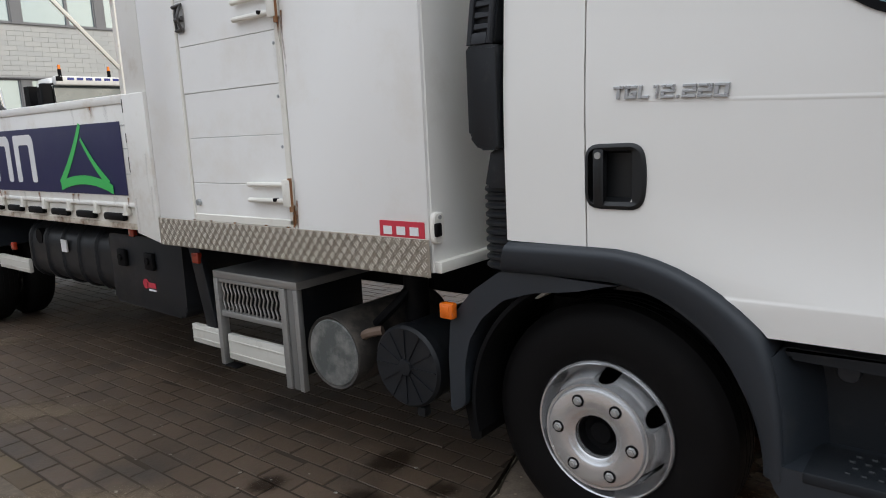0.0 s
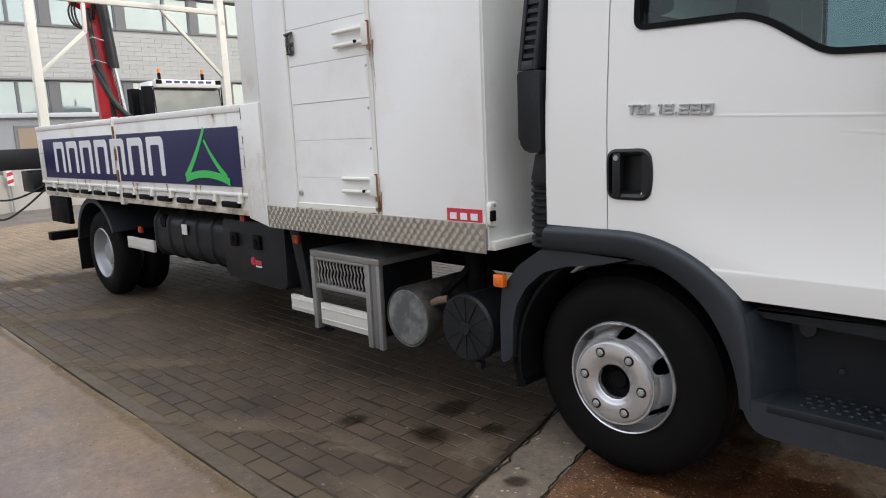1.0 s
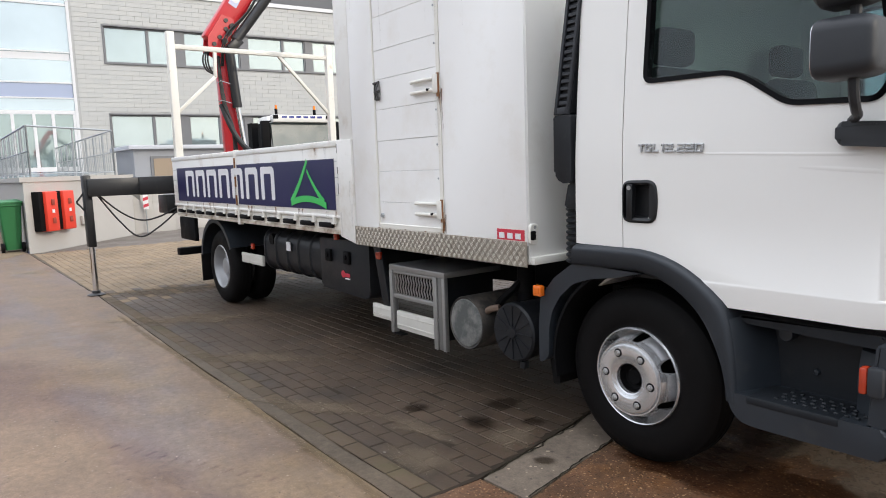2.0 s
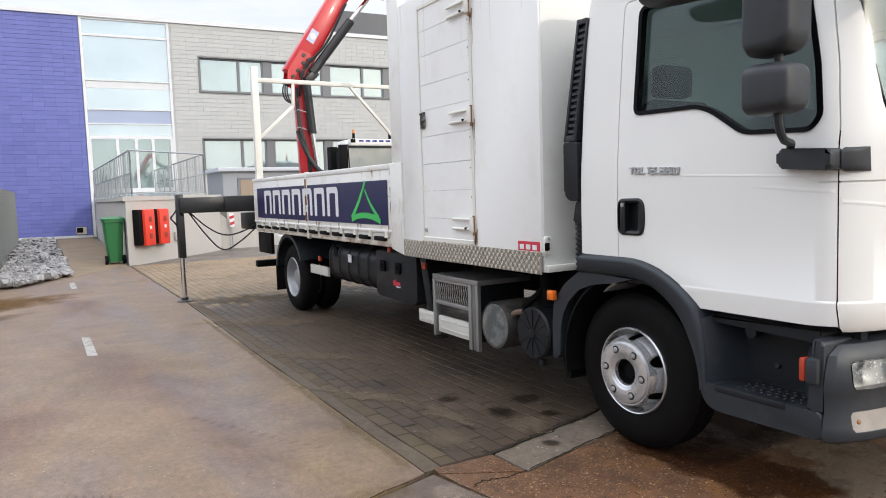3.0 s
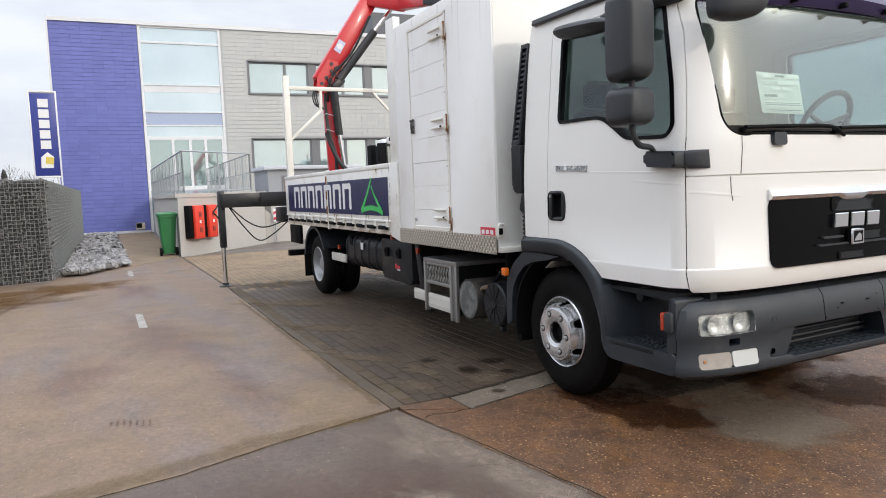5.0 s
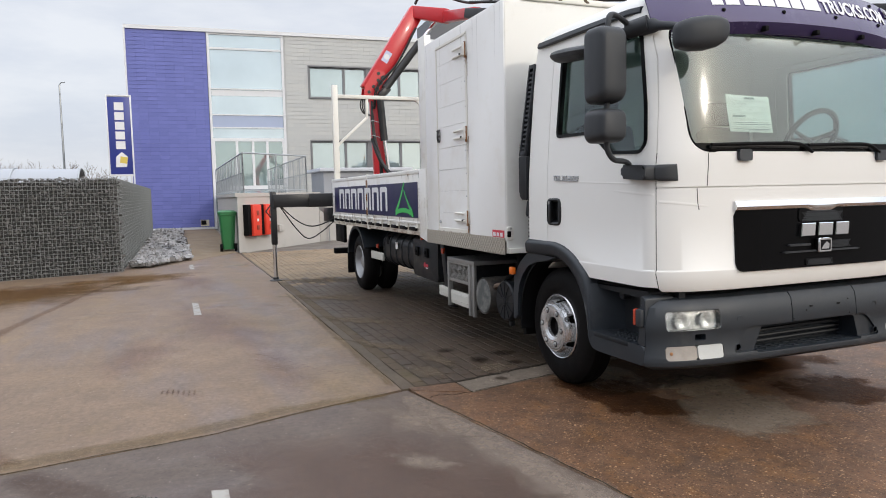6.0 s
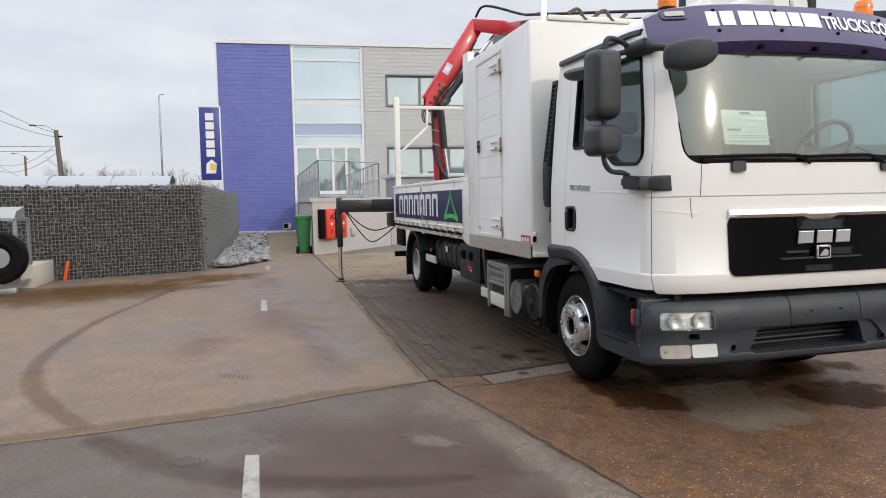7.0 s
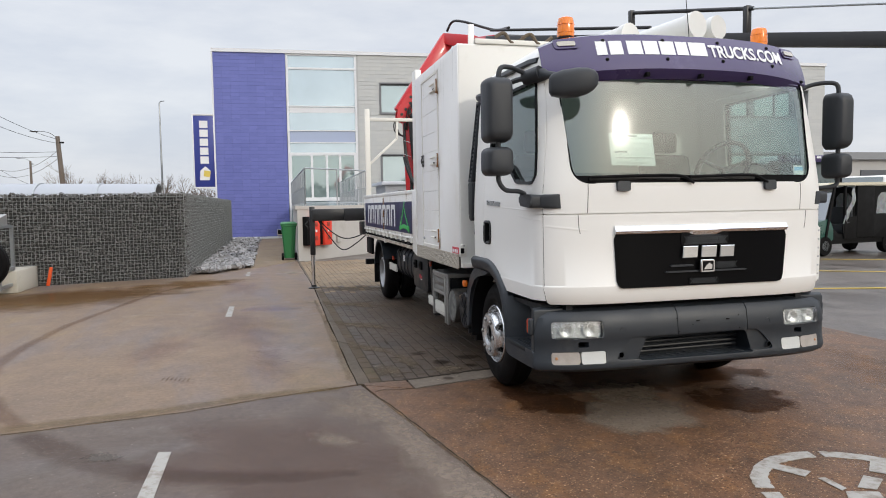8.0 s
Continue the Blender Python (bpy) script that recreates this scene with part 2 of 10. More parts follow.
def ground_mat(name, base, stain, wet, wet_at, base_rough, speck=0.0, speck_col=(0.5, 0.4, 0.28), speck_scale=95, pale=None, pale_at=0.6, mid_amt=0.4, mid_scale=3.2, tints=(), pits=0.28, relief=0.35):
    """Worn outdoor ground: broad stains, tinted streaks, middle mottling, grit, grain, specks and damp areas."""
    m, nt, b = node_mat(name)
    broad = noise_node(nt, 0.55, 6, 0.62)
    mid = noise_node(nt, mid_scale, 6, 0.65)
    grit = noise_node(nt, 24, 5, 0.7)
    grain = noise_node(nt, 110, 4, 0.75)
    c = blend(nt, ramp(nt, broad.outputs["Fac"], 0.36, 0.64), base, stain)
    for k, (col, sc, at, amt, stretch) in enumerate(tints):
        tn = noise_node(nt, sc, 5, 0.6, stretch)
        c = blend(nt, ramp(nt, tn.outputs["Fac"], at, at + 0.16, (0, 0, 0, 1), (amt, amt, amt, 1)), c, col)
    for n_, amt in ((mid, mid_amt), (grit, 0.42), (grain, 0.42)):
        c = blend(nt, amt, c, ramp(nt, n_.outputs["Fac"], 0.28, 0.72, (0.18, 0.18, 0.18, 1), (0.82, 0.82, 0.82, 1)), "OVERLAY")
    if pale:
        pn = noise_node(nt, 0.9, 7, 0.66)
        c = blend(nt, ramp(nt, pn.outputs["Fac"], pale_at, pale_at + 0.08), c, pale)
    if speck:
        for scl, sh, col in ((speck_scale, 0.0, speck_col), (speck_scale * 0.7, 3.7, tuple(q * 0.25 for q in base)), (speck_scale * 0.6, 9.1, tuple(min(0.6, q * 1.25) for q in speck_col))):
            v = nt.nodes.new("ShaderNodeTexVoronoi")
            v.inputs["Scale"].default_value = scl
            co = nt.nodes.new("ShaderNodeNewGeometry")
            mv = nt.nodes.new("ShaderNodeVectorMath")
            mv.inputs[1].default_value = (sh, sh, 0)
            nt.links.new(co.outputs["Position"], mv.inputs[0])
            nt.links.new(mv.outputs[0], v.inputs["Vector"])
            sep = nt.nodes.new("ShaderNodeSeparateColor")
            nt.links.new(v.outputs["Color"], sep.inputs["Color"])
            share = speck if sh == 0.0 else speck * (pits if sh < 5 else 0.28)
            pick = ramp(nt, sep.outputs["Red"], 1 - share - 0.02, 1 - share + 0.02)
            near = ramp(nt, v.outputs["Distance"], 0.30, 0.46, (1, 1, 1, 1), (0, 0, 0, 1))
            c = blend(nt, blend(nt, 1.0, pick, near, "MULTIPLY"), c, col)
    wn_ = noise_node(nt, 0.42, 6, 0.6)
    wet_mask = ramp(nt, wn_.outputs["Fac"], wet_at, wet_at + 0.09)
    c = blend(nt, wet_mask, c, blend(nt, 1.0, c, wet, "MULTIPLY"))
    nt.links.new(c, b.inputs["Base Color"])
    nt.links.new(ramp(nt, wet_mask, 0, 1, (base_rough,) * 3 + (1,), (0.28, 0.28, 0.28, 1)), b.inputs["Roughness"])
    b.inputs["Specular IOR Level"].default_value = 0.35
    bump(nt, b, grit.outputs["Fac"], relief, 0.006)
    return m


LONG = (0.35, 1.6, 1.0)
TANSLAB = ground_mat("tan_concrete", (0.190, 0.127, 0.079), (0.155, 0.107, 0.075), (0.80, 0.76, 0.72), 0.57, 0.55, speck=0.0005, speck_col=(0.28, 0.22, 0.17), speck_scale=110, mid_amt=0.28,
                     tints=(((0.142, 0.120, 0.120), 0.9, 0.48, 0.6, LONG), ((0.215, 0.148, 0.068), 0.7, 0.53, 0.55, (0.8, 1.1, 1)), ((0.235, 0.19, 0.14), 2.6, 0.60, 0.4, LONG)))
DARKSLAB = ground_mat("dark_concrete", (0.088, 0.061, 0.048), (0.103, 0.077, 0.060), (0.78, 0.74, 0.72), 0.58, 0.55, speck=0.0005, speck_col=(0.22, 0.18, 0.15), speck_scale=110, mid_amt=0.3, pale=(0.18, 0.15, 0.122), pale_at=0.66,
                      tints=(((0.090, 0.068, 0.062), 1.1, 0.50, 0.6, (0.7, 1.2, 1)), ((0.15, 0.118, 0.092), 1.9, 0.58, 0.5, None)))
RUSTSLAB = ground_mat("rusty_exposed_aggregate", (0.130, 0.061, 0.029), (0.088, 0.051, 0.032), (0.66, 0.60, 0.55), 0.60, 0.50, speck=0.17, speck_col=(0.36, 0.235, 0.135), speck_scale=105, pits=1.3, relief=0.8, mid_amt=0.65, mid_scale=5.0,
                      pale=(0.15, 0.115, 0.085), pale_at=0.66, tints=(((0.17, 0.075, 0.022), 3.5, 0.50, 0.6, None), ((0.055, 0.036, 0.026), 1.7, 0.54, 0.55, None)))
GUTTER = ground_mat("grey_gutter_concrete", (0.172, 0.136, 0.102), (0.135, 0.106, 0.080), (0.6, 0.57, 0.55), 0.66, 0.7, speck=0.02, speck_scale=60)
YARD = ground_mat("yard_asphalt", (0.095, 0.078, 0.066), (0.12, 0.10, 0.085), (0.7, 0.67, 0.66), 0.50, 0.42)
PAVER = surf("concrete_paver", (0.066, 0.0435, 0.0275), 0.60, var=0.42, scale=2.2, dirt=(0.018, 0.015, 0.012), dirt_amt=0.8, dirt_scale=1.6, dirt_at=0.48, bscale=60, bstr=0.5, bdist=0.004, piece=0.12, spec=0.42)
MOSSPAVER = surf("mossy_edge_paver", (0.084, 0.060, 0.038), 0.8, var=0.25, scale=6, dirt=(0.075, 0.068, 0.034), dirt_amt=0.7, dirt_scale=3, dirt_at=0.5, bscale=90, bstr=0.5, bdist=0.004, piece=0.18, spec=0.3)
CHALK = surf("chalky_dropping", (0.20, 0.18, 0.155), 0.9, var=0.2, scale=40)
TANPAVER = surf("tan_paver", (0.225, 0.165, 0.105), 0.75, var=0.15, scale=3, dirt=(0.12, 0.088, 0.058), dirt_amt=0.6, dirt_scale=0.8, dirt_at=0.48, bscale=120, bstr=0.3, piece=0.13, spec=0.3)
MOSSJOINT = surf("dirty_joint_sand", (0.034, 0.025, 0.017), 0.85, var=0.45, scale=3, spec=0.2)
KERB = ground_mat("worn_kerb_concrete", (0.072, 0.054, 0.036), (0.090, 0.068, 0.047), (0.7, 0.68, 0.66), 0.66, 0.7)
NUT = surf("zinc_nut", (0.40, 0.40, 0.39), 0.38, metal=0.45, var=0.1, scale=40, dirt=(0.12, 0.10, 0.08), dirt_amt=0.5, dirt_scale=60)
HANDLEGREY = surf("dark_handle_plastic", (0.010, 0.011, 0.012), 0.42, var=0.15, scale=12, dirt=(0.06, 0.058, 0.052), dirt_amt=0.3, dirt_scale=14, spec=0.4)
INTAKEGREY = surf("dark_grey_intake", (0.022, 0.024, 0.028), 0.5, var=0.12, scale=8, spec=0.35)
BADGE = surf("satin_badge", (0.52, 0.53, 0.54), 0.3, metal=0.7, var=0.05, scale=30)


def film(name, tint, strength, edge0, edge1, gloss=0.05, rough=0.35, body=None, breakup=0.5, scale=7.0):
    """A thin stain over whatever lies beneath: tints it, with a broken soft rim (u of the mesh runs 0 at the rim)."""
    m = bpy.data.materials.new(name)
    m.use_nodes = True
    nt = m.node_tree
    nt.nodes.clear()
    out = nt.nodes.new("ShaderNodeOutputMaterial")
    uvn = nt.nodes.new("ShaderNodeUVMap")
    sp_ = nt.nodes.new("ShaderNodeSeparateXYZ")
    nt.links.new(uvn.outputs["UV"], sp_.inputs["Vector"])
    n1 = noise_node(nt, scale, 6, 0.65)
    ma = nt.nodes.new("ShaderNodeMath")
    ma.operation = "MULTIPLY_ADD"
    nt.links.new(n1.outputs["Fac"], ma.inputs[0])
    ma.inputs[1].default_value = breakup
    ma.inputs[2].default_value = -0.5 * breakup
    ad = nt.nodes.new("ShaderNodeMath")
    ad.operation = "ADD"
    nt.links.new(sp_.outputs["X"], ad.inputs[0])
    nt.links.new(ma.outputs[0], ad.inputs[1])
    mask = ramp(nt, ad.outputs[0], edge0, edge1, (0, 0, 0, 1), (strength,) * 3 + (1,))
    clear = nt.nodes.new("ShaderNodeBsdfTransparent")
    if body:
        film_ = nt.nodes.new("ShaderNodeBsdfDiffuse")
        n3 = noise_node(nt, scale * 3.2, 6, 0.7)
        nt.links.new(blend(nt, ramp(nt, n3.outputs["Fac"], 0.34, 0.66), tuple(q * 0.72 for q in body), tuple(q * 1.22 for q in body)), film_.inputs["Color"])
        top = film_.outputs[0]
    else:
        tr = nt.nodes.new("ShaderNodeBsdfTransparent")
        tr.inputs["Color"].default_value = (*tint, 1)
        gl = nt.nodes.new("ShaderNodeBsdfGlossy")
        gl.inputs["Roughness"].default_value = rough
        mx = nt.nodes.new("ShaderNodeMixShader")
        mx.inputs[0].default_value = gloss
        nt.links.new(tr.outputs[0], mx.inputs[1])
        nt.links.new(gl.outputs[0], mx.inputs[2])
        top = mx.outputs[0]
    mix = nt.nodes.new("ShaderNodeMixShader")
    nt.links.new(mask, mix.inputs[0])
    nt.links.new(clear.outputs[0], mix.inputs[1])
    nt.links.new(top, mix.inputs[2])
    nt.links.new(mix.outputs[0], out.inputs["Surface"])
    return m


FILM_TRACK = film("damp_track", (0.82, 0.79, 0.78), 1.0, 0.05, 0.60, 0.012, 0.35, breakup=1.0, scale=7)
FILM_SOAK = film("soaked_patch", (0.52, 0.46, 0.42), 1.0, 0.22, 0.34, 0.02, 0.35, breakup=0.9, scale=3.2)
FILM_DAMP = film("damp_film", (0.89, 0.865, 0.885), 1.0, 0.10, 0.75, 0.008, 0.5, breakup=0.7, scale=3)
FILM_SMUDGE = film("dark_smudge", (0.72, 0.69, 0.69), 0.9, 0.05, 0.75, 0.005, 0.5, breakup=0.8, scale=14)
FILM_RUSTY = film("brown_silt_water", (1, 1, 1), 0.62, 0.08, 0.60, body=(0.118, 0.064, 0.024), breakup=0.9, scale=2.2)
FILM_SHEEN = film("thin_water", (0.86, 0.82, 0.78), 1.0, 0.15, 0.45, 0.06, 0.16, breakup=1.0, scale=1.8)
FILM_DRY = film("dry_bloom", (1, 1, 1), 0.72, 0.12, 0.40, body=(0.185, 0.150, 0.115), breakup=1.0, scale=7)
FILM_WETSLAB = film("wet_slab_film", (0.86, 0.81, 0.79), 1.0, 0.08, 0.45, 0.02, 0.35, breakup=0.9, scale=2.6)
FILM_SCUFF = film("grey_scuff", (1, 1, 1), 0.7, 0.2, 0.5, body=(0.135, 0.120, 0.108), breakup=2.2, scale=45)
FILM_OIL = film("oil_film", (0.45, 0.43, 0.41), 0.9, 0.05, 0.5, 0.02, 0.4, breakup=0.8, scale=20)
FILM_CRACK = film("crumbled_joint", (1, 1, 1), 0.85, 0.15, 0.55, body=(0.03, 0.026, 0.018), breakup=1.1, scale=22)
FILM_RUST = film("rust_run_film", (1, 1, 1), 0.75, 0.20, 0.80, body=(0.26, 0.115, 0.04), breakup=1.0, scale=30)
FILM_GRIME = film("grime_film", (1, 1, 1), 0.15, 0.10, 0.90, body=(0.30, 0.235, 0.155), breakup=1.0, scale=16)
FILM_PALE = film("bare_concrete_wear", (1, 1, 1), 0.64, 0.14, 0.70, body=(0.235, 0.190, 0.155), breakup=1.3, scale=6)
FILM_SILT = film("dry_silt", (1, 1, 1), 0.6, 0.10, 0.65, body=(0.16, 0.123, 0.087), breakup=1.4, scale=6)
FILM_MOSS = film("mossy_edge", (1, 1, 1), 0.30, 0.15, 0.75, body=(0.15, 0.11, 0.055), breakup=1.2, scale=9)

# ---------- mesh helpers ----------
def box(bm, x0, x1, y0, y1, z0, z1, bev=0.0, seg=2):
    v = [bm.verts.new(p) for p in ((x0, y0, z0), (x1, y0, z0), (x1, y1, z0), (x0, y1, z0), (x0, y0, z1), (x1, y0, z1), (x1, y1, z1), (x0, y1, z1))]
    f = [bm.faces.new([v[i] for i in q]) for q in ((3, 2, 1, 0), (4, 5, 6, 7), (0, 1, 5, 4), (1, 2, 6, 5), (2, 3, 7, 6), (3, 0, 4, 7))]
    if bev:
        edges = list({e for q in f for e in q.edges})
        bmesh.ops.bevel(bm, geom=edges, offset=bev, segments=seg, affect="EDGES", profile=0.5)
    return bm


def prism(bm, pts, axis, a, b, bev=0.0, seg=2):
    """A flat outline (two coordinates a point) drawn along an axis from a to b."""
    put = {"x": lambda u, v, w: (w, u, v), "y": lambda u, v, w: (u, w, v), "z": lambda u, v, w: (u, v, w)}[axis]
    lo = [bm.verts.new(put(u, v, a)) for u, v in pts]
    hi = [bm.verts.new(put(u, v, b)) for u, v in pts]
    n = len(pts)
    f = [bm.faces.new(lo[::-1]), bm.faces.new(hi)]
    f += [bm.faces.new((lo[i], lo[(i + 1) % n], hi[(i + 1) % n], hi[i])) for i in range(n)]
    if bev:
        rim = [e for q in f[:2] for e in q.edges]
        bmesh.ops.bevel(bm, geom=list(set(rim)), offset=bev, segments=seg, affect="EDGES", profile=0.5)
    return bm


def loft(bm, rings, cap=True):
    rows = [[bm.verts.new(p) for p in r] for r in rings]
    n = len(rows[0])
    for a, b in zip(rows, rows[1:]):
        for i in range(n):
            j = (i + 1) % n
            bm.faces.new((a[i], a[j], b[j], b[i]))
    if cap:
        bm.faces.new(rows[0][::-1])
        bm.faces.new(rows[-1])
    return bm


def axes_of(d):
    d = Vector(d).normalized()
    s = d.cross(Vector((0, 0, 1)))
    if s.length < 1e-4:
        s = Vector((1, 0, 0))
    s.normalize()
    return d, s, s.cross(d).normalized()


def rod(bm, p0, p1, r0, r1=None, seg=16):
    p0, p1 = Vector(p0), Vector(p1)
    r1 = r0 if r1 is None else r1
    _, s, u = axes_of(p1 - p0)
    ring = [(math.cos(2 * math.pi * i / seg), math.sin(2 * math.pi * i / seg)) for i in range(seg)]
    return loft(bm, [[p + (s * c + u * w) * r for c, w in ring] for p, r in ((p0, r0), (p1, r1))])


def beam(bm, p0, p1, w, h, bev=0.0, w1=None, h1=None):
    """A box section between two points: w across, h high."""
    p0, p1 = Vector(p0), Vector(p1)
    d, s, u = axes_of(p1 - p0)
    rings = []
    for p, ww, hh in ((p0, w, h), (p1, w1 or w, h1 or h)):
        rings.append([p + s * (a * ww / 2) + u * (b * hh / 2) for a, b in ((-1, -1), (1, -1), (1, 1), (-1, 1))])
    before = set(bm.edges)
    loft(bm, rings)
    if bev:
        bmesh.ops.bevel(bm, geom=[e for e in bm.edges if e not in before], offset=bev, segments=2, affect="EDGES", profile=0.5)
    return bm


def pipe(bm, pts, r, seg=10):
    pts = [Vector(p) for p in pts]
    rings, s = [], None
    for i, p in enumerate(pts):
        d = (pts[min(i + 1, len(pts) - 1)] - pts[max(i - 1, 0)]).normalized()
        if s is None:
            _, s, u = axes_of(d)
        s = (s - d * s.dot(d)).normalized()
        u = s.cross(d)
        rings.append([p + (s * math.cos(2 * math.pi * k / seg) + u * math.sin(2 * math.pi * k / seg)) * r for k in range(seg)])
    return loft(bm, rings)


def curve_pts(ctrl, n=8):
    """Catmull-Rom through the control points."""
    c = [Vector(p) for p in ctrl]
    c = [c[0] * 2 - c[1], *c, c[-1] * 2 - c[-2]]
    out = []
    for i in range(1, len(c) - 2):
        for k in range(n):
            t = k / n
            out.append(0.5 * (2 * c[i] + (c[i + 1] - c[i - 1]) * t + (2 * c[i - 1] - 5 * c[i] + 4 * c[i + 1] - c[i + 2]) * t * t
                              + (3 * c[i] - c[i - 1] - 3 * c[i + 1] + c[i + 2]) * t ** 3))
    return [*out, c[-2]]


def lathe(bm, prof, centre, axis="y", seg=48, turn=1):
    """Turns a profile of (radius, along the axis) round a centre; closed where the radius is 0."""
    cx, cy, cz = centre
    rows = []
    for r, h in prof:
        row = []
        for i in range(seg):
            a = 2 * math.pi * i / seg
            c, s = r * math.cos(a), r * math.sin(a)
            row.append({"y": (cx + c, cy + h * turn, cz + s), "x": (cx + h * turn, cy + c, cz + s), "z": (cx + c, cy + s, cz + h * turn)}[axis])
        rows.append(row)
    made = [[bm.verts.new(p) for p in row] for row in rows]
    for a, b in zip(made, made[1:]):
        for i in range(seg):
            j = (i + 1) % seg
            bm.faces.new((a[i], a[j], b[j], b[i]))
    if prof[0] == prof[-1]:
        bmesh.ops.remove_doubles(bm, verts=made[0] + made[-1], dist=1e-6)
    else:
        for row in (made[0], made[-1]):
            bm.faces.new(row)
    return bm


def rounded(x0, x1, z0, z1, r, n=5):
    pts = []
    for cx, cz, a0 in ((x1 - r, z0 + r, -90), (x1 - r, z1 - r, 0), (x0 + r, z1 - r, 90), (x0 + r, z0 + r, 180)):
        for k in range(n + 1):
            a = radians(a0 + 90 * k / n)
            pts.append((cx + r * math.cos(a), cz + r * math.sin(a)))
    return pts


def finish(bm, mat, angle=32):
    bmesh.ops.recalc_face_normals(bm, faces=bm.faces[:])
    me = bpy.data.meshes.new("mesh")
    bm.to_mesh(me)
    bm.free()
    me.materials.append(mat)
    for p in me.polygons:
        p.use_smooth = True
    me.set_sharp_from_angle(angle=radians(angle))
    return me


def root(name, base, label, category, group=""):
    ob = new(name)
    ob.location = base
    return tagged(ob, label, category, group)


def part(name, bm, mat, parent, label="", angle=32):
    """One mesh under a thing (an Empty at its base) or under one of its parts, built in world coordinates."""
    ob = new(name, finish(bm, mat, angle) if isinstance(bm, bmesh.types.BMesh) else bm)
    ob.parent = parent
    if parent.type == "EMPTY":
        ob.matrix_parent_inverse = Matrix.Translation(-parent.location)
    if label:
        tagged(ob, label)
    return ob


def thing(name, bm, mat, label, category, group="", kind="", angle=32):
    ob = new(name, finish(bm, mat, angle))
    return tagged(ob, label, category, group, kind)


def B():
    return bmesh.new()


def cut(me, cutters, op="DIFFERENCE"):
    """The mesh with solid cutters taken away from it (or kept, for INTERSECT)."""
    ob = bpy.data.objects.new("work", me)
    scene.collection.objects.link(ob)
    tools = []
    for cm in cutters:
        c = bpy.data.objects.new("work_cutter", cm)
        scene.collection.objects.link(c)
        tools.append(c)
        md = ob.modifiers.new("cut", "BOOLEAN")
        md.operation, md.object, md.solver = op, c, "EXACT"
    bpy.context.view_layer.update()
    out = bpy.data.meshes.new_from_object(ob.evaluated_get(bpy.context.evaluated_depsgraph_get()))
    for o in (ob, *tools):
        bpy.data.objects.remove(o)
    for p in out.polygons:
        p.use_smooth = True
    out.set_sharp_from_angle(angle=radians(32))
    return out


def lettering(text, height, mat, depth, place, bold=0.0):
    """Built-in font as a thin mesh; the baseline's start at the origin of the pose."""
    cu = bpy.data.curves.new("letters", "FONT")
    cu.body, cu.size, cu.extrude, cu.offset = text, height * 1.38, depth, bold * height * 1.38
    ob = bpy.data.objects.new("letters", cu)
    scene.collection.objects.link(ob)
    bpy.context.view_layer.update()
    me = bpy.data.meshes.new_from_object(ob.evaluated_get(bpy.context.evaluated_depsgraph_get()))
    bpy.data.objects.remove(ob)
    me.transform(place)
    me.materials.clear()
    me.materials.append(mat)
    return me

# ---------- ground ----------
def slab(name, pts, mat, label, top=0.0, thick=0.05, fringe=0.0, step=0.25):
    """A ground slab with slightly chipped edges."""
    rng = random.Random(len(pts) * 7 + int(abs(pts[0][0]) * 10))
    out = []
    for (ax, ay), (bx, by) in zip(pts, pts[1:] + pts[:1]):
        ln = math.hypot(bx - ax, by - ay)
        n = max(1, int(ln / step)) if fringe and ln < 12 else 1
        for k in range(n):
            t = k / n
            j = fringe * (rng.random() - 0.5) if k else 0
            out.append((ax + (bx - ax) * t - j * (by - ay) / ln, ay + (by - ay) * t + j * (bx - ax) / ln))
    bm = B()
    prism(bm, out, "z", top - thick, top)
    return thing(name, bm, mat, label, name.split("_")[0], kind="structure")


bm = B()
prism(bm, [(-600, -600), (600, -600), (600, 600), (-600, 600)], "z", -0.30, -0.052)
thing("ground", bm, YARD, "dark wet asphalt yard reaching the horizon", "ground", kind="structure")

# tan concrete lane, dark concrete slab, rusty aggregate apron, gutter strip
slab("road_lane", [(-26, -40), (-0.30, -40), (-0.30, -4.0), (-0.515, -1.55), (-0.70, -0.38), (-0.87, 0.12), (-1.085, 0.895), (-2.5, 0.905), (-4.7, 0.930), (-7.8, 0.985), (-14.55, 0.94), (-26, 0.9)],
     TANSLAB, "tan concrete lane with dark stains and damp patches", fringe=0.014)
slab("road_slab", [(-0.29, -40), (40, -40), (40, 8.3), (1.32, 1.345), (-1.045, 0.925), (-0.86, 0.13), (-0.69, -0.37), (-0.505, -1.54), (-0.29, -4.0)],
     DARKSLAB, "dark damp concrete slab with pale worn edges", fringe=0.02)
slab("road_apron", [(-1.03, 0.945), (1.32, 1.362), (7.0, 2.42), (7.0, 6.35), (-2.0, 6.35), (-1.55, 4.2), (-0.965, 2.10), (-0.80, 1.33)],
     RUSTSLAB, "rust-brown exposed aggregate apron with damp patches", fringe=0.016)
slab("road_gutter", [(-1.085, 1.325), (-0.812, 1.335), (-0.978, 2.10), (-1.56, 4.2), (-1.83, 4.2), (-1.25, 2.12)], GUTTER,
     "pale grey concrete gutter strip", fringe=0.012)
slab("road_corner", [(-1.10, 0.96), (-1.04, 0.955), (-0.822, 1.318), (-1.09, 1.308)], RUSTSLAB, "small cracked piece of rusty aggregate", fringe=0.01, step=0.06)
slab("road_kerb", [(-1.10, 0.907), (-1.105, 1.005), (-8.9, 1.05), (-14.4, 1.14), (-14.4, 0.955), (-7.8, 1.000), (-4.7, 0.945), (-2.5, 0.920)], KERB, "narrow worn concrete edging strip beside the pavers", top=-0.004, fringe=0.012)
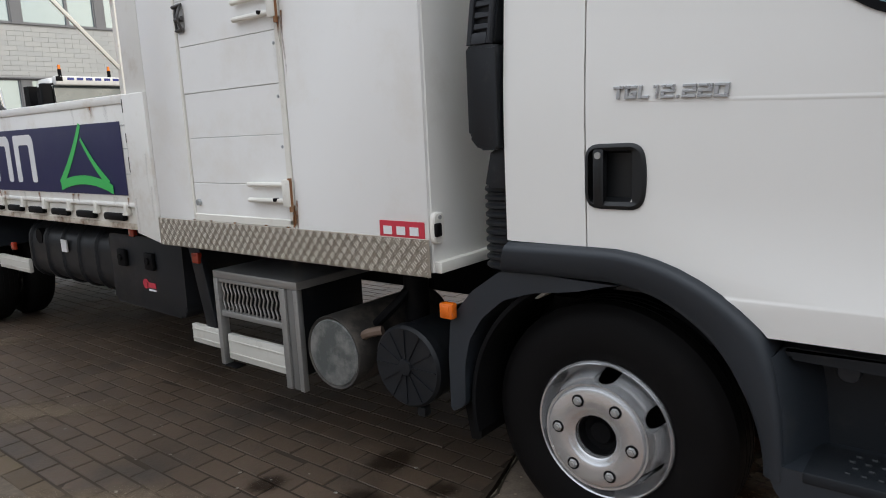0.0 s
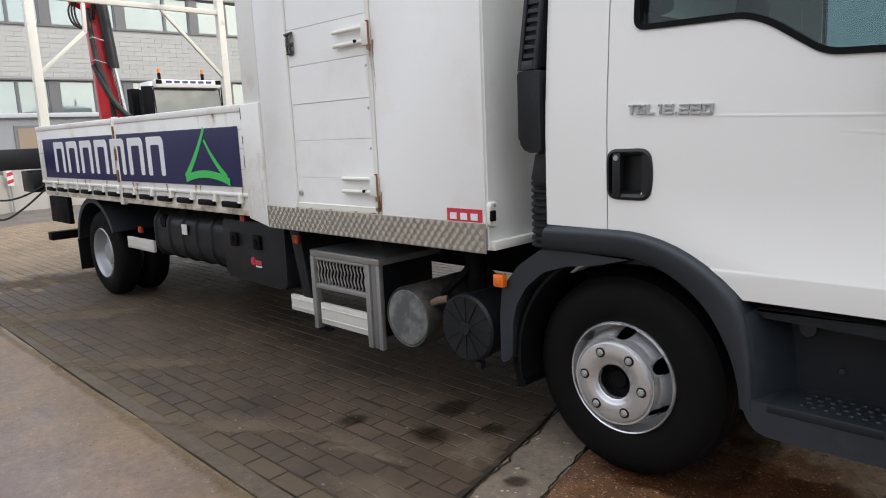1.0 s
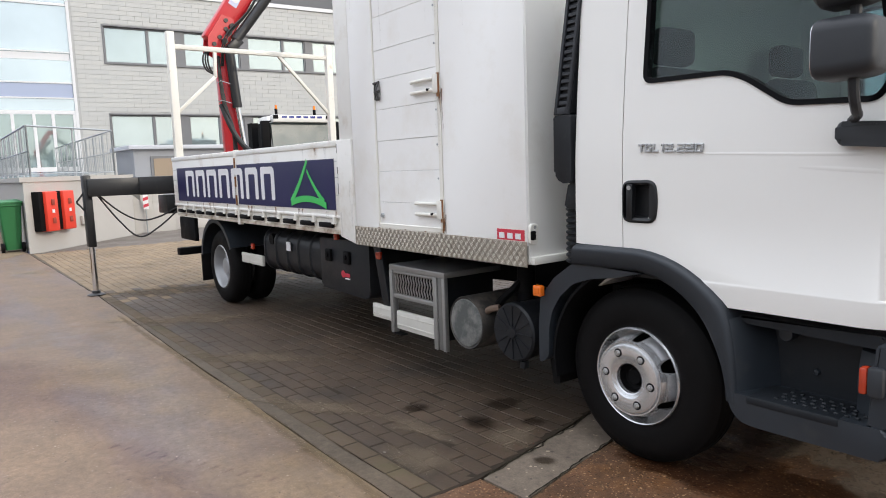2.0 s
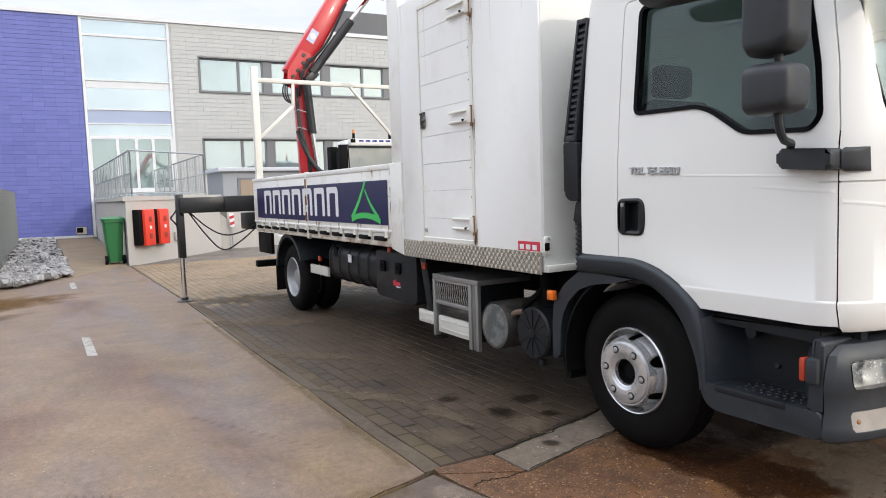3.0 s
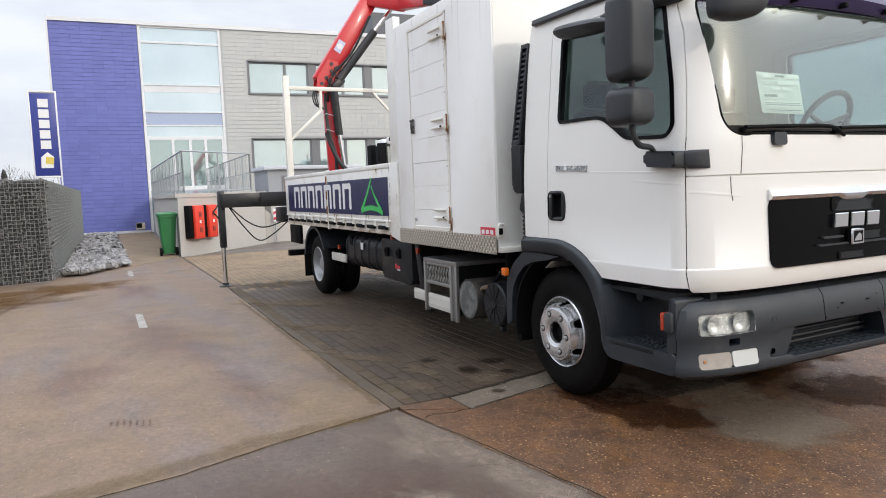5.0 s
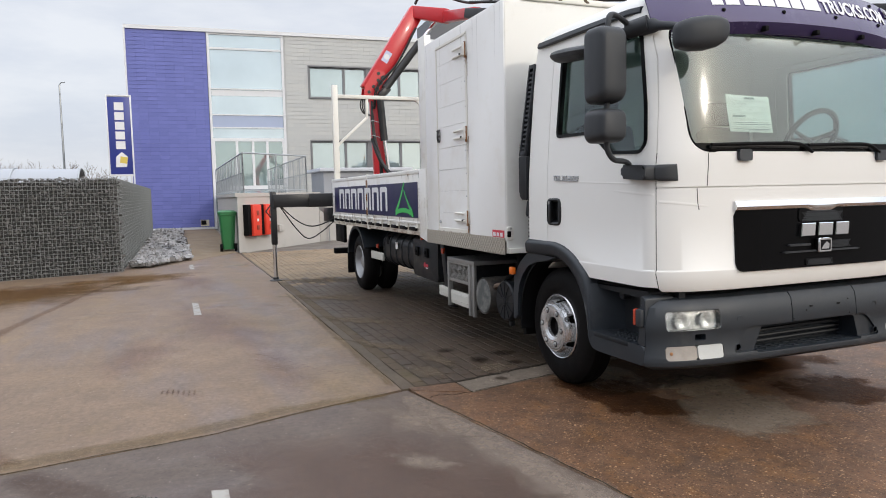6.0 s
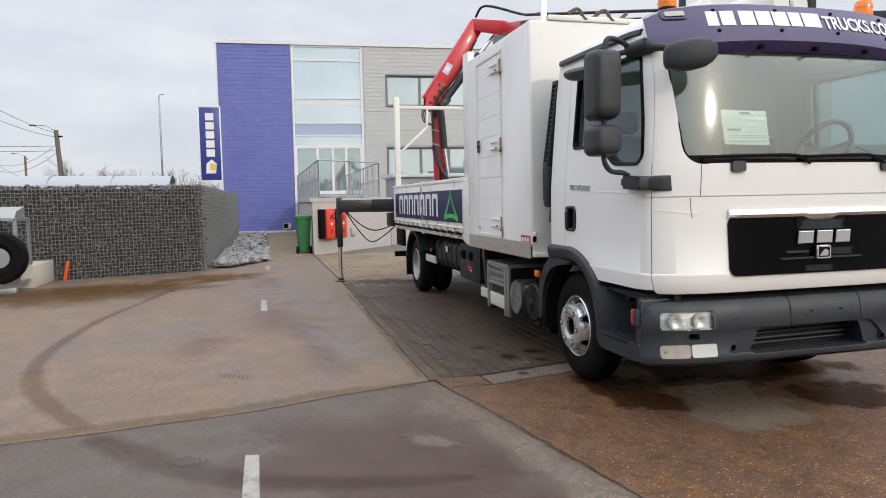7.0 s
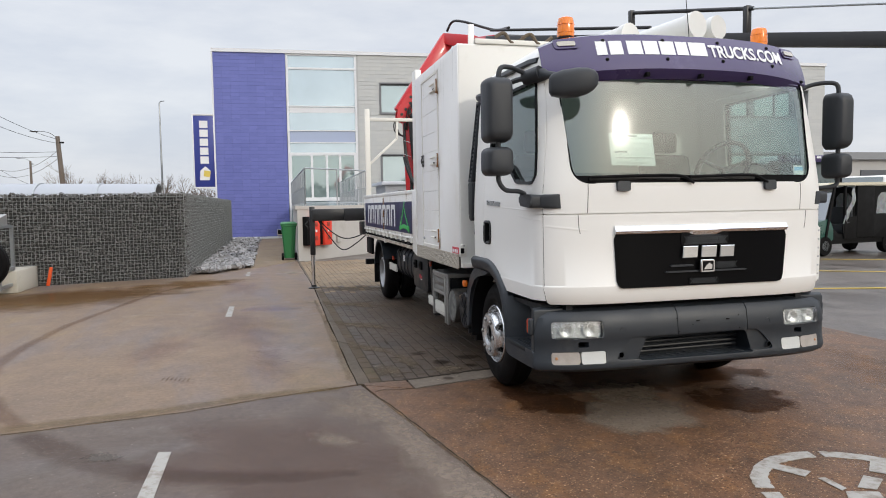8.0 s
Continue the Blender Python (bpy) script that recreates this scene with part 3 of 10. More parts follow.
# yard behind the truck
slab("road_yard", [(-2.02, 6.37), (7, 6.37), (40, 12), (40, 60), (-27, 60), (-27, 5.4), (-19.2, 5.4), (-17.4, 3.8), (-14.4, 1.16), (-8.9, 1.15), (-8.9, 6.37)],
     YARD, "dark damp yard surface behind the truck", top=-0.006)


def paint_mark(pts, label, mat=ROADPAINT, z=0.004):
    bm = B()
    prism(bm, pts, "z", z - 0.003, z)
    return thing("road_marking", bm, mat, label, "road marking", "lane markings", "structure")


for x0, x1, y0 in ((0.13, 0.95, -0.415), (-6.12, -5.10, -0.335), (-11.7, -10.75, -0.245)):
    paint_mark([(x0, y0 - 0.038), (x1, y0 - 0.042), (x1 + 0.01, y0 + 0.042), (x0 + 0.02, y0 + 0.038)], "worn white dash painted on the concrete lane")
# a worn white roundel on the apron
rag = random.Random(5)
for a0, a1 in ((168, 249), (255, 344), (-12, 80), (84, 162)):
    arc = [radians(a0 + (a1 - a0) * k / 24) for k in range(25)]
    rim = [(0.55 + rag.uniform(-0.006, 0.004), a) for a in arc] + [(0.46 + rag.uniform(-0.005, 0.006), a) for a in reversed(arc)]
    paint_mark([(1.765 + r * math.cos(a), 3.11 + r * math.sin(a)) for r, a in rim], "worn white painted ring segment on rusty concrete")
for bar in (((1.350, 2.835), (1.330, 2.915), (1.477, 3.016), (1.525, 2.936)), ((1.562, 2.984), (1.560, 3.026), (1.705, 3.022), (1.720, 2.980)), ((1.598, 3.236), (1.668, 3.290), (1.760, 3.153), (1.711, 3.085)),
            ((1.446, 3.440), (1.502, 3.489), (1.614, 3.367), (1.558, 3.315)), ((1.735, 2.988), (1.785, 3.140), (1.900, 3.070), (1.850, 2.900)), ((1.80, 3.20), (1.86, 3.26), (2.12, 3.30), (2.10, 3.20))):
    paint_mark(list(bar), "worn white painted bar inside the ring", z=0.0055)
for x0, y0, x1, y1 in ((-4.9, 8.6, -4.0, 11.4), (-7.2, 10.9, -5.6, 13.4), (-9.6, 12.8, -7.6, 16.0), (-4.9, 8.6, -9.6, 12.8)):
    n = Vector((y0 - y1, x1 - x0)).normalized() * 0.05
    paint_mark([(x0 - n.x, y0 - n.y), (x1 - n.x, y1 - n.y), (x1 + n.x, y1 + n.y), (x0 + n.x, y0 + n.y)], "worn yellow parking line on wet asphalt", YELLOWPAINT)


# ---------- damp patches, tyre marks and cracks with shapes of their own ----------
def overlay(bm, name, mat, label):
    me = bpy.data.meshes.new("overlay")
    bm.to_mesh(me)
    bm.free()
    me.materials.append(mat)
    ob = tagged(new(name, me), label, "stain", kind="structure")
    ob.visible_shadow = False
    return ob


def blotch(name, cx, cy, rx, ry, turn, mat, label, seed, ragged=0.22, z=0.0015):
    """A stain as a flat fan of rings; its u runs from the middle (1) to the rim (0)."""
    n, rings = 48, 6
    q = B()
    uv = q.loops.layers.uv.new("fade")
    grid = []
    for r in range(rings + 1):
        row = []
        for k in range(n):
            a = 2 * math.pi * k / n
            f = 1 + ragged * (noise.noise(Vector((2.2 * math.cos(a) + seed * 7.3, 2.2 * math.sin(a), seed))) * 1.3 + 0.4 * noise.noise(Vector((6 * math.cos(a), 6 * math.sin(a) + seed * 3.7, seed))))
            f *= r / rings
            u, v = rx * f * math.cos(a), ry * f * math.sin(a)
            c, s_ = math.cos(radians(turn)), math.sin(radians(turn))
            row.append(q.verts.new((cx + u * c - v * s_, cy + u * s_ + v * c, z)))
        grid.append(row)
    for r in range(rings):
        for k in range(n):
            m = (k + 1) % n
            f = q.faces.new((grid[r][k], grid[r + 1][k], grid[r + 1][m], grid[r][m]))
            for lp, t in zip(f.loops, (r, r + 1, r + 1, r)):
                lp[uv].uv = (1 - t / rings, 0.5)
    return overlay(q, name, mat, label)


def ribbon(name, path, widths, mat, label, z=0.0022, n=6, rag=0.03, seed=1):
    """A streak along a path; its u is 1 along the middle and 0 along both rims and at its ends."""
    c = curve_pts([(x, y, 0) for x, y in path], n)
    wd = np.interp(np.linspace(0, 1, len(c)), np.linspace(0, 1, len(widths)), widths)
    q = B()
    uv = q.loops.layers.uv.new("fade")
    rows = []
    for i, p in enumerate(c):
        d = (c[min(i + 1, len(c) - 1)] - c[max(i - 1, 0)]).normalized()
        nn = Vector((-d.y, d.x, 0))
        j = rag * noise.noise(Vector((i * 0.55, seed * 3.1, 0)))
        row = []
        for t in (-1, -0.5, 0, 0.5, 1):
            w = p + nn * (t * (wd[i] / 2) + j)
            row.append(q.verts.new((w.x, w.y, z)))
        rows.append(row)
    last = len(c) - 1
    for i in range(last):
        for m in range(4):
            f = q.faces.new((rows[i][m], rows[i + 1][m], rows[i + 1][m + 1], rows[i][m + 1]))
            for lp, (a, b) in zip(f.loops, ((i, m), (i + 1, m), (i + 1, m + 1), (i, m + 1))):
                lp[uv].uv = ((1 - abs(b - 2) / 2) * (0.0 if a in (0, last) else 1.0), 0.5)
    return overlay(q, name, mat, label)


ribbon("tyre_track", [(-9.6, -1.2), (-8.2, -1.72), (-6.9, -1.98), (-5.4, -2.25), (-4.1, -2.36), (-2.9, -2.33), (-2.0, -2.13), (-1.25, -1.80), (-0.62, -1.42)],
       [0.06, 0.12, 0.15, 0.17, 0.19, 0.20, 0.22, 0.22, 0.18], FILM_TRACK, "curved damp tyre track on the tan concrete")
ribbon("tyre_track", [(-0.50, -1.36), (-0.05, -1.02), (0.30, -0.70), (0.58, -0.25), (0.72, 0.25), (0.80, 0.7)], [0.24, 0.31, 0.31, 0.26, 0.20, 0.10], FILM_TRACK, "curved damp tyre track on the dark slab", seed=2)
blotch("damp_patch", 0.55, 0.30, 1.35, 0.80, 30, FILM_WETSLAB, "dark damp patch on the concrete slab", 1, 0.35)
blotch("scuffed_patch", 0.13, -0.76, 0.15, 0.085, 62, FILM_SCUFF, "small grey scuffed patch on the slab", 47, 0.3, 0.0031)
blotch("damp_patch", 0.9, -1.9, 1.5, 0.9, 60, FILM_DAMP, "broad damp patch on the concrete slab", 8)
blotch("damp_patch", -0.34, 2.20, 0.74, 0.36, 8, FILM_SOAK, "dark wet patch on rusty aggregate by the front wheel", 2)
blotch("damp_patch", 0.20, 3.56, 0.46, 0.50, 10, FILM_SOAK, "dark wet patch on rusty aggregate under the bumper", 3)
blotch("damp_patch", -0.9, 3.4, 1.0, 1.2, 0, FILM_SOAK, "dark wet patch under the cab", 9)
blotch("dry_patch", 0.26, 2.66, 0.50, 0.56, 20, FILM_DRY, "pale dried patch on the rusty apron", 4, 0.35, 0.0026)
blotch("dry_patch", -0.25, 2.85, 0.35, 0.40, 0, FILM_DRY, "pale dried patch under the bumper", 44, 0.4, 0.0028)
blotch("damp_patch", -8.1, -3.0, 2.6, 1.5, 100, FILM_RUSTY, "shallow brown silty puddle on the lane by the gabion", 5, 0.35)
blotch("damp_patch", -8.4, -2.9, 2.0, 1.0, 100, FILM_SHEEN, "thin film of water on the lane by the gabion", 25, 0.4, 0.0024)
blotch("damp_patch", -9.6, -1.3, 1.3, 0.8, 100, FILM_RUSTY, "brown silt streak on the lane", 6, 0.4, 0.0010)
blotch("damp_patch", -4.2, -0.1, 1.9, 0.5, 12, FILM_DAMP, "faint purple-grey stain on the lane", 12, 0.4, 0.0010)
blotch("damp_patch", -3.1, -0.9, 1.0, 0.35, -10, FILM_DAMP, "faint dark stain on the lane", 13, 0.4, 0.0012)
blotch("damp_patch", -2.0, 0.2, 0.9, 0.26, 8, FILM_DAMP, "faint skid stain on the lane", 14, 0.4, 0.0014)
blotch("damp_patch", -8.6, -0.25, 1.6, 0.42, 6, FILM_DAMP, "faint purple-grey stain on the far lane", 18, 0.4, 0.0014)
blotch("damp_patch", 2.7, 4.6, 1.8, 1.2, 30, FILM_SHEEN, "wet sheen on the apron", 15, 0.4)
blotch("damp_patch", 1.2, 5.6, 2.4, 1.0, 10, FILM_SHEEN, "wet sheen beside the cab", 19, 0.4, 0.0026)
for k, (x, y, r) in enumerate(((-1.62, 1.75, 0.09), (-1.42, 1.98, 0.06), (-1.03, 1.66, 0.05), (-2.05, 1.62, 0.07), (-1.75, 2.05, 0.10))):
    blotch("oil_spot", x, y, r * 1.5, r * 1.1, 20 * k, FILM_OIL, "small dark oil spot on the paving", 20 + k, 0.16, 0.0052)
ribbon("moss_streak", [(-1.12, 0.86), (-2.5, 0.88), (-4.5, 0.895), (-6.5, 0.90)], [0.10, 0.12, 0.10, 0.06], FILM_MOSS, "ochre silt along the lane's edge", z=0.0020, n=10)
ribbon("moss_streak", [(-1.0, 0.80), (-0.95, 0.1), (-0.80, -0.4), (-0.62, -1.55), (-0.45, -3.6)], [0.22, 0.3, 0.3, 0.34, 0.3], FILM_MOSS, "ochre silt along the slab joint", z=0.0020, n=8, seed=4)
for k in range(9):
    x, y = -1.78 + 0.035 * k * 0.9, -0.66 + 0.028 * k
    blotch("tyre_smudge", x, y, 0.016, 0.060, 15, FILM_DAMP, "faint tyre tread smudge on the lane", 30 + k, 0.3, 0.0012)
for k in range(7):
    blotch("tyre_smudge", -1.775 + 0.017 * k, -0.69 + 0.036 * k, 0.110, 0.011, 176, FILM_SMUDGE, "dark tyre tread smudge on the lane", 130 + k, 0.3, 0.0013)
for k in range(13):
    t = k / 12
    blotch("tyre_smudge", -2.67 + 0.94 * t, 0.09 + 0.49 * t, 0.020, 0.050, 15, FILM_DAMP, "faint tyre tread smudge on the lane", 150 + k, 0.3, 0.0013)
for k, (x, y, rx, ry) in enumerate(((-1.45, 1.22, 0.28, 0.16), (-1.75, 1.45, 0.35, 0.12), (-1.35, 1.75, 0.16, 0.22), (-2.5, 1.18, 0.6, 0.12), (-3.8, 1.35, 0.7, 0.2), (-5.6, 1.5, 0.9, 0.3), (-7.6, 1.8, 0.9, 0.5))):
    blotch("silt_patch", x, y, rx, ry, 10 * k, FILM_SILT, "dry pale silt on the block paving", 60 + k, 0.5, 0.0050)
blotch("worn_patch", -0.42, 0.76, 0.48, 0.20, 15, FILM_PALE, "pale bare wear on the dark slab", 41, 0.35, 0.0021)
blotch("worn_patch", 0.22, 0.60, 0.26, 0.12, 35, FILM_PALE, "pale bare wear on the dark slab", 48, 0.3, 0.0023)
ribbon("worn_edge", [(-0.95, 0.86), (-0.5, 0.93), (0.1, 1.02), (0.7, 1.10), (1.3, 1.21), (2.2, 1.36)], [0.20, 0.30, 0.36, 0.40, 0.46, 0.46], FILM_PALE, "pale worn edge of the dark slab", z=0.0025, n=8, seed=9)
# pale droppings and grit on the paving and the lane
drop_rng = random.Random(77)
q = B()
for k in range(110):
    on_lane = k % 9 == 0
    x, y, r = drop_rng.uniform(-7.5, -1.3), drop_rng.uniform(1.1, 2.1), drop_rng.uniform(0.003, 0.010)
    if on_lane:
        x, y, r = drop_rng.uniform(-8, 1.5), drop_rng.uniform(-2.2, 0.85), drop_rng.uniform(0.002, 0.0045)
    top = [q.verts.new((x + r * drop_rng.uniform(0.6, 1.3) * math.cos(a), y + r * drop_rng.uniform(0.5, 1.1) * math.sin(a), 0.0055)) for a in [2 * math.pi * i / 7 for i in range(7)]]
    q.faces.new(top)
me = bpy.data.meshes.new("grit")
q.to_mesh(me)
q.free()
me.materials.append(CHALK)
tagged(new("chalk_grit", me), "scattered pale droppings and grit on the paving", "grit", kind="stuff")
crack_rng = random.Random(8)
for path, w in (([(-1.06, 0.93), (-0.2, 1.10), (0.6, 1.235), (1.3, 1.355), (2.4, 1.56)], 0.015), ([(-0.82, 1.33), (-0.80, 1.20), (-0.84, 1.08), (-0.80, 0.99)], 0.016), ([(-1.085, 1.325), (-1.16, 1.72), (-1.25, 2.12), (-1.5, 3.0)], 0.020),
                ([(-0.815, 1.335), (-0.90, 1.72), (-0.98, 2.10), (-1.2, 2.9)], 0.014), ([(-1.07, 0.90), (-0.87, 0.12), (-0.70, -0.37), (-0.51, -1.55), (-0.3, -4.0)], 0.012), ([(0.05, 1.10), (0.0, 0.98), (-0.05, 0.86)], 0.006),
                ([(-4.1, 1.0), (-4.0, 1.25), (-3.85, 1.5), (-3.75, 1.8)], 0.012)):
    pts = []
    for (ax, ay), (bx, by) in zip(path, path[1:]):
        for m in range(6):
            t = m / 6
            pts.append((ax + (bx - ax) * t + crack_rng.uniform(-0.008, 0.008), ay + (by - ay) * t + crack_rng.uniform(-0.008, 0.008)))
    ribbon("joint_crack", pts, [w], FILM_CRACK, "dark crumbling joint between slabs", z=0.0032, n=2, rag=w * 0.9, seed=len(pts))

# ---------- office building ----------
FX, FS = -28.98, 0.066          # facade: x = FX + FS * (y - 1.2)
FA = math.atan(FS)


def fplace(y, z, out=0.0):
    """A point on the facade at y and z, out metres in front of it."""
    return Vector((FX + FS * (y - 1.2) + out * math.cos(FA), y - out * math.sin(FA), z))


def fbox(bm, y0, y1, z0, z1, a, b):
    pts = [fplace(y, z, o) for o in (a, b) for y, z in ((y0, z0), (y1, z0), (y1, z1), (y0, z1))]
    v = [bm.verts.new(p) for p in pts]
    for q in ((3, 2, 1, 0), (4, 5, 6, 7), (0, 1, 5, 4), (1, 2, 6, 5), (2, 3, 7, 6), (3, 0, 4, 7)):
        bm.faces.new([v[i] for i in q])
    return bm


def cladding(bm, y0, y1, z0, z1, ph, pw, holes=(), seed=3, bond=0.5):
    """Cassette panels in rows shifted by bond, each a plate of its own."""
    rng = random.Random(seed)
    rows = round((z1 - z0) / ph)
    h = (z1 - z0) / rows
    for r in range(rows):
        a, b = z0 + r * h, z0 + (r + 1) * h
        y = y0 - (pw * bond if r % 2 else 0)
        while y < y1 - 0.02:
            p, q = max(y, y0), min(y + pw, y1)
            y += pw
            spans = [(p, q)]
            for hy0, hy1, hz0, hz1 in holes:
                if b > hz0 + 0.02 and a < hz1 - 0.02:
                    nxt = []
                    for s, e in spans:
                        if e <= hy0 or s >= hy1:
                            nxt.append((s, e))
                        else:
                            if s < hy0:
                                nxt.append((s, hy0))
                            if e > hy1:
                                nxt.append((hy1, e))
                    spans = nxt
            for s, e in spans:
                if e - s > 0.03:
                    fbox(bm, s + 0.0025, e - 0.0025, a + 0.005, b - 0.005, 0.0, 0.013 + 0.003 * rng.random())


office = root("office_building", (-30, 6, -0.05), "two-storey office with blue and grey cladding and a glazed entrance", "building")
Y_END = 30.0
TOP = 8.76
BANDS = [(5.65, 29.0, 5.95, 7.36), (5.65, 29.0, 2.50, 3.93)]
bm = B()
prism(bm, [(FX + FS * (-3.27) - 0.02, -2.07), (FX + FS * 3.3 - 0.35, 4.5), (FX + FS * 28.8 - 0.35, Y_END), (-55, Y_END), (-55, -2.07)], "z", -0.05, TOP - 0.02)
part("wall_core", bm, JOINT, office)
bm = B()
cladding(bm, -2.07, 1.20, 0.10, TOP - 0.06, 0.168, 0.385, seed=1, bond=0.0)
ob = part("blue_cladding", bm, BLUECLAD, office, "blue metal cassette cladding in narrow rows")
tagged(ob, kind="stuff")
bm = B()
fbox(bm, -2.06, 1.20, 0.0, TOP - 0.06, -0.02, 0.002)
part("blue_backing", bm, surf("deep_blue_backing", (0.060, 0.068, 0.20), 0.6, var=0.1, scale=1), office)
bm = B()
fbox(bm, -2.06, 1.20, -0.02, 0.095, 0.003, 0.045)
part("wall_foot", bm, FRAMEWHITE, office, "white strip at the foot of the blue wall")
bm = B()
fbox(bm, 4.52, Y_END, -0.05, TOP, -0.37, -0.001)
wallm = finish(bm, JOINT)
cutters = []
for y0, y1, z0, z1 in BANDS:
    c = B()
    fbox(c, y0, y1, z0, z1, -0.6, 0.3)
    cutters.append(finish(c, JOINT))
part("backing_wall", cut(wallm, cutters), JOINT, office)
bm = B()
cladding(bm, 4.60, Y_END, 0.10, TOP - 0.06, 0.180, 0.56, BANDS, seed=2)
ob = part("grey_cladding", bm, GREYCLAD, office, "light grey cassette cladding in staggered rows")
tagged(ob, kind="stuff")
bm = B()
fbox(bm, -2.12, Y_END + 0.05, TOP - 0.06, TOP + 0.10, -0.5, 0.08)
part("roof_edge", bm, FRAMEWHITE, office, "white roof edge trim")
bm = B()
fbox(bm, -2.13, -2.06, -0.05, TOP - 0.06, -0.4, 0.07)
part("corner_trim", bm, FRAMEWHITE, office)
bm = B()
fbox(bm, 11.9, 24, TOP + 0.10, 10.2, -3.5, -1.2)
part("roof_storey", bm, DARKCLAD, office, "dark grey set-back roof storey")
# entrance glazing
entr = B()
fbox(entr, 1.24, 4.50, 0.0, TOP - 0.06, -0.10, -0.06)
glz = part("curtain_wall", entr, CURTAINGLASS, office, "tall pale blue glazed curtain wall")
for z, h in ((8.02, 0.09), (6.25, 0.05), (5.10, 0.05), (4.53, 0.05), (3.99, 0.14), (8.66, 0.08)):
    bm = B()
    fbox(bm, 1.24, 4.50, z - h / 2, z + h / 2, -0.06, 0.0)
    part("transom", bm, FRAMEWHITE, glz)
for y in (1.27, 4.47):
    bm = B()
    fbox(bm, y - 0.05, y + 0.05, 0.0, TOP - 0.06, -0.05, 0.03)
    part("mullion", bm, FRAMEWHITE, glz)
bm = B()
fbox(bm, 1.33, 4.41, 4.56, 5.07, -0.055, -0.03)
part("spandrel", bm, surf("spandrel_blue", (0.36, 0.42, 0.56), 0.2, var=0.05, scale=1, coat=0.5), glz)
bm = B()
fbox(bm, 1.33, 4.41, 5.95, 6.2, -0.055, -0.045)
part("blind", bm, FRAMEWHITE, glz)
bm = B()
fbox(bm, 1.33, 4.41, 1.92, 3.90, -0.058, -0.048)
part("door_glass", bm, window_glass("entrance_glass", (0.36, 0.47, 0.46)), glz, "dark reflecting entrance door glass")
for y in (1.33, 2.32, 3.02, 3.65, 4.38):
    bm = B()
    fbox(bm, y - 0.055, y + 0.055, 1.75, 3.92, -0.06, 0.012)
    part("door_post", bm, FRAMEWHITE, glz)
bm = B()
fbox(bm, 1.33, 4.41, 1.75, 1.92, -0.06, 0.008)
part("door_sill", bm, FRAMEWHITE, glz)
# window bands
for y0, y1, z0, z1 in BANDS:
    y, k = y0, 0
    while y < y1 - 1.2:
        for w in ((1.62, 1.05) if k % 2 == 0 else (1.30, 1.05)):
            if y + w > y1:
                break
            bm = B()
            fbox(bm, y, y + w, z0, z1, -0.16, -0.13)
            win = part("window", bm, OFFICEGLASS, office)
            bm = B()
            fr = 0.055
            for a, b, c, d in ((y, y + w, z0, z0 + fr), (y, y + w, z1 - fr, z1), (y, y + fr, z0 + fr, z1 - fr), (y + w - fr, y + w, z0 + fr, z1 - fr)):
                fbox(bm, a, b, c, d, -0.128, -0.06)
            part("window_frame", bm, FRAMEGREY, win)
            y += w
        bm = B()
        fbox(bm, y, min(y + 0.34, y1), z0, z1, -0.15, -0.03)
        part("pier", bm, FRAMEGREY, office)
        y += 0.34
        k += 1
    bm = B()
    fbox(bm, y0 - 0.06, y1, z0 - 0.05, z0, -0.1, 0.06)
    part("window_sill", bm, FRAMEGREY, office)
    bm = B()
    fbox(bm, y0 - 0.06, y1, z1, z1 + 0.05, -0.1, 0.05)
    part("window_head", bm, FRAMEGREY, office)
    bm = B()
    fbox(bm, y0 - 0.05, y0, z0, z1, -0.12, 0.045)
    part("window_jamb", bm, FRAMEGREY, office)
bm = B()
fbox(bm, 0.62, 0.98, 0.14, 0.42, 0.04, 0.10)
part("wall_vent", bm, BEIGE, office, "small beige vent flap in the blue wall")
bm = B()
fbox(bm, 0.64, 0.86, 0.20, 0.40, 0.100, 0.104)
part("vent_opening", bm, BLACK, office, "dark vent opening")

# ---------- entrance dock ----------
dock = root("entrance_dock", (-20, 2.4, -0.05), "pale concrete entrance platform with steel railing", "platform")
DK = [(-14.62, 0.995), (-17.25, 3.60), (-28.6, 3.82), (-28.8, 1.36)]
bm = B()
prism(bm, DK, "z", -0.05, 1.40)
part("plinth", bm, CONCRETE, dock)
bm = B()
prism(bm, [(-14.55, 0.94), (-17.22, 3.65), (-28.6, 3.87), (-28.8, 1.30)], "z", 1.402, 1.50)
part("coping", bm, CONCRETE, dock)
# steps that go down from the platform behind a sloping side wall
bm = B()
prism(bm, [(3.66, -0.05), (3.66, 0.97), (4.66, 0.10), (4.66, -0.05)], "x", -17.66, -17.50)
part("stair_wall", bm, CONCRETE, dock, "sloping concrete side wall of the steps")
for k in range(6):
    bm = B()
    box(bm, -19.2, -17.67, 3.88 + 0.28 * k, 3.88 + 0.28 * (k + 1) + 0.02, -0.05, 1.20 - 0.19 * k, 0.008)
    part("step", bm, CONCRETE, dock)
wbd = root("warning_board", (-17.40, 3.93, -0.01), "small red and white warning board on a post", "sign")
bm = B()
rod(bm, (-17.40, 3.93, -0.01), (-17.40, 3.93, 0.98), 0.018, seg=8)
part("post", bm, ZINC, wbd)
bm = B()
box(bm, -17.378, -17.366, 3.865, 3.995, 0.60, 0.98, 0.003, 1)
bd_ = part("board", bm, VINYLWHITE, wbd)
for k in range(2):
    bm = B()
    prism(bm, [(3.867, 0.64 + 0.17 * k), (3.993, 0.68 + 0.17 * k), (3.993, 0.76 + 0.17 * k), (3.867, 0.72 + 0.17 * k)], "x", -17.366, -17.362)
    part("red_stripe", bm, SIGNRED, bd_)
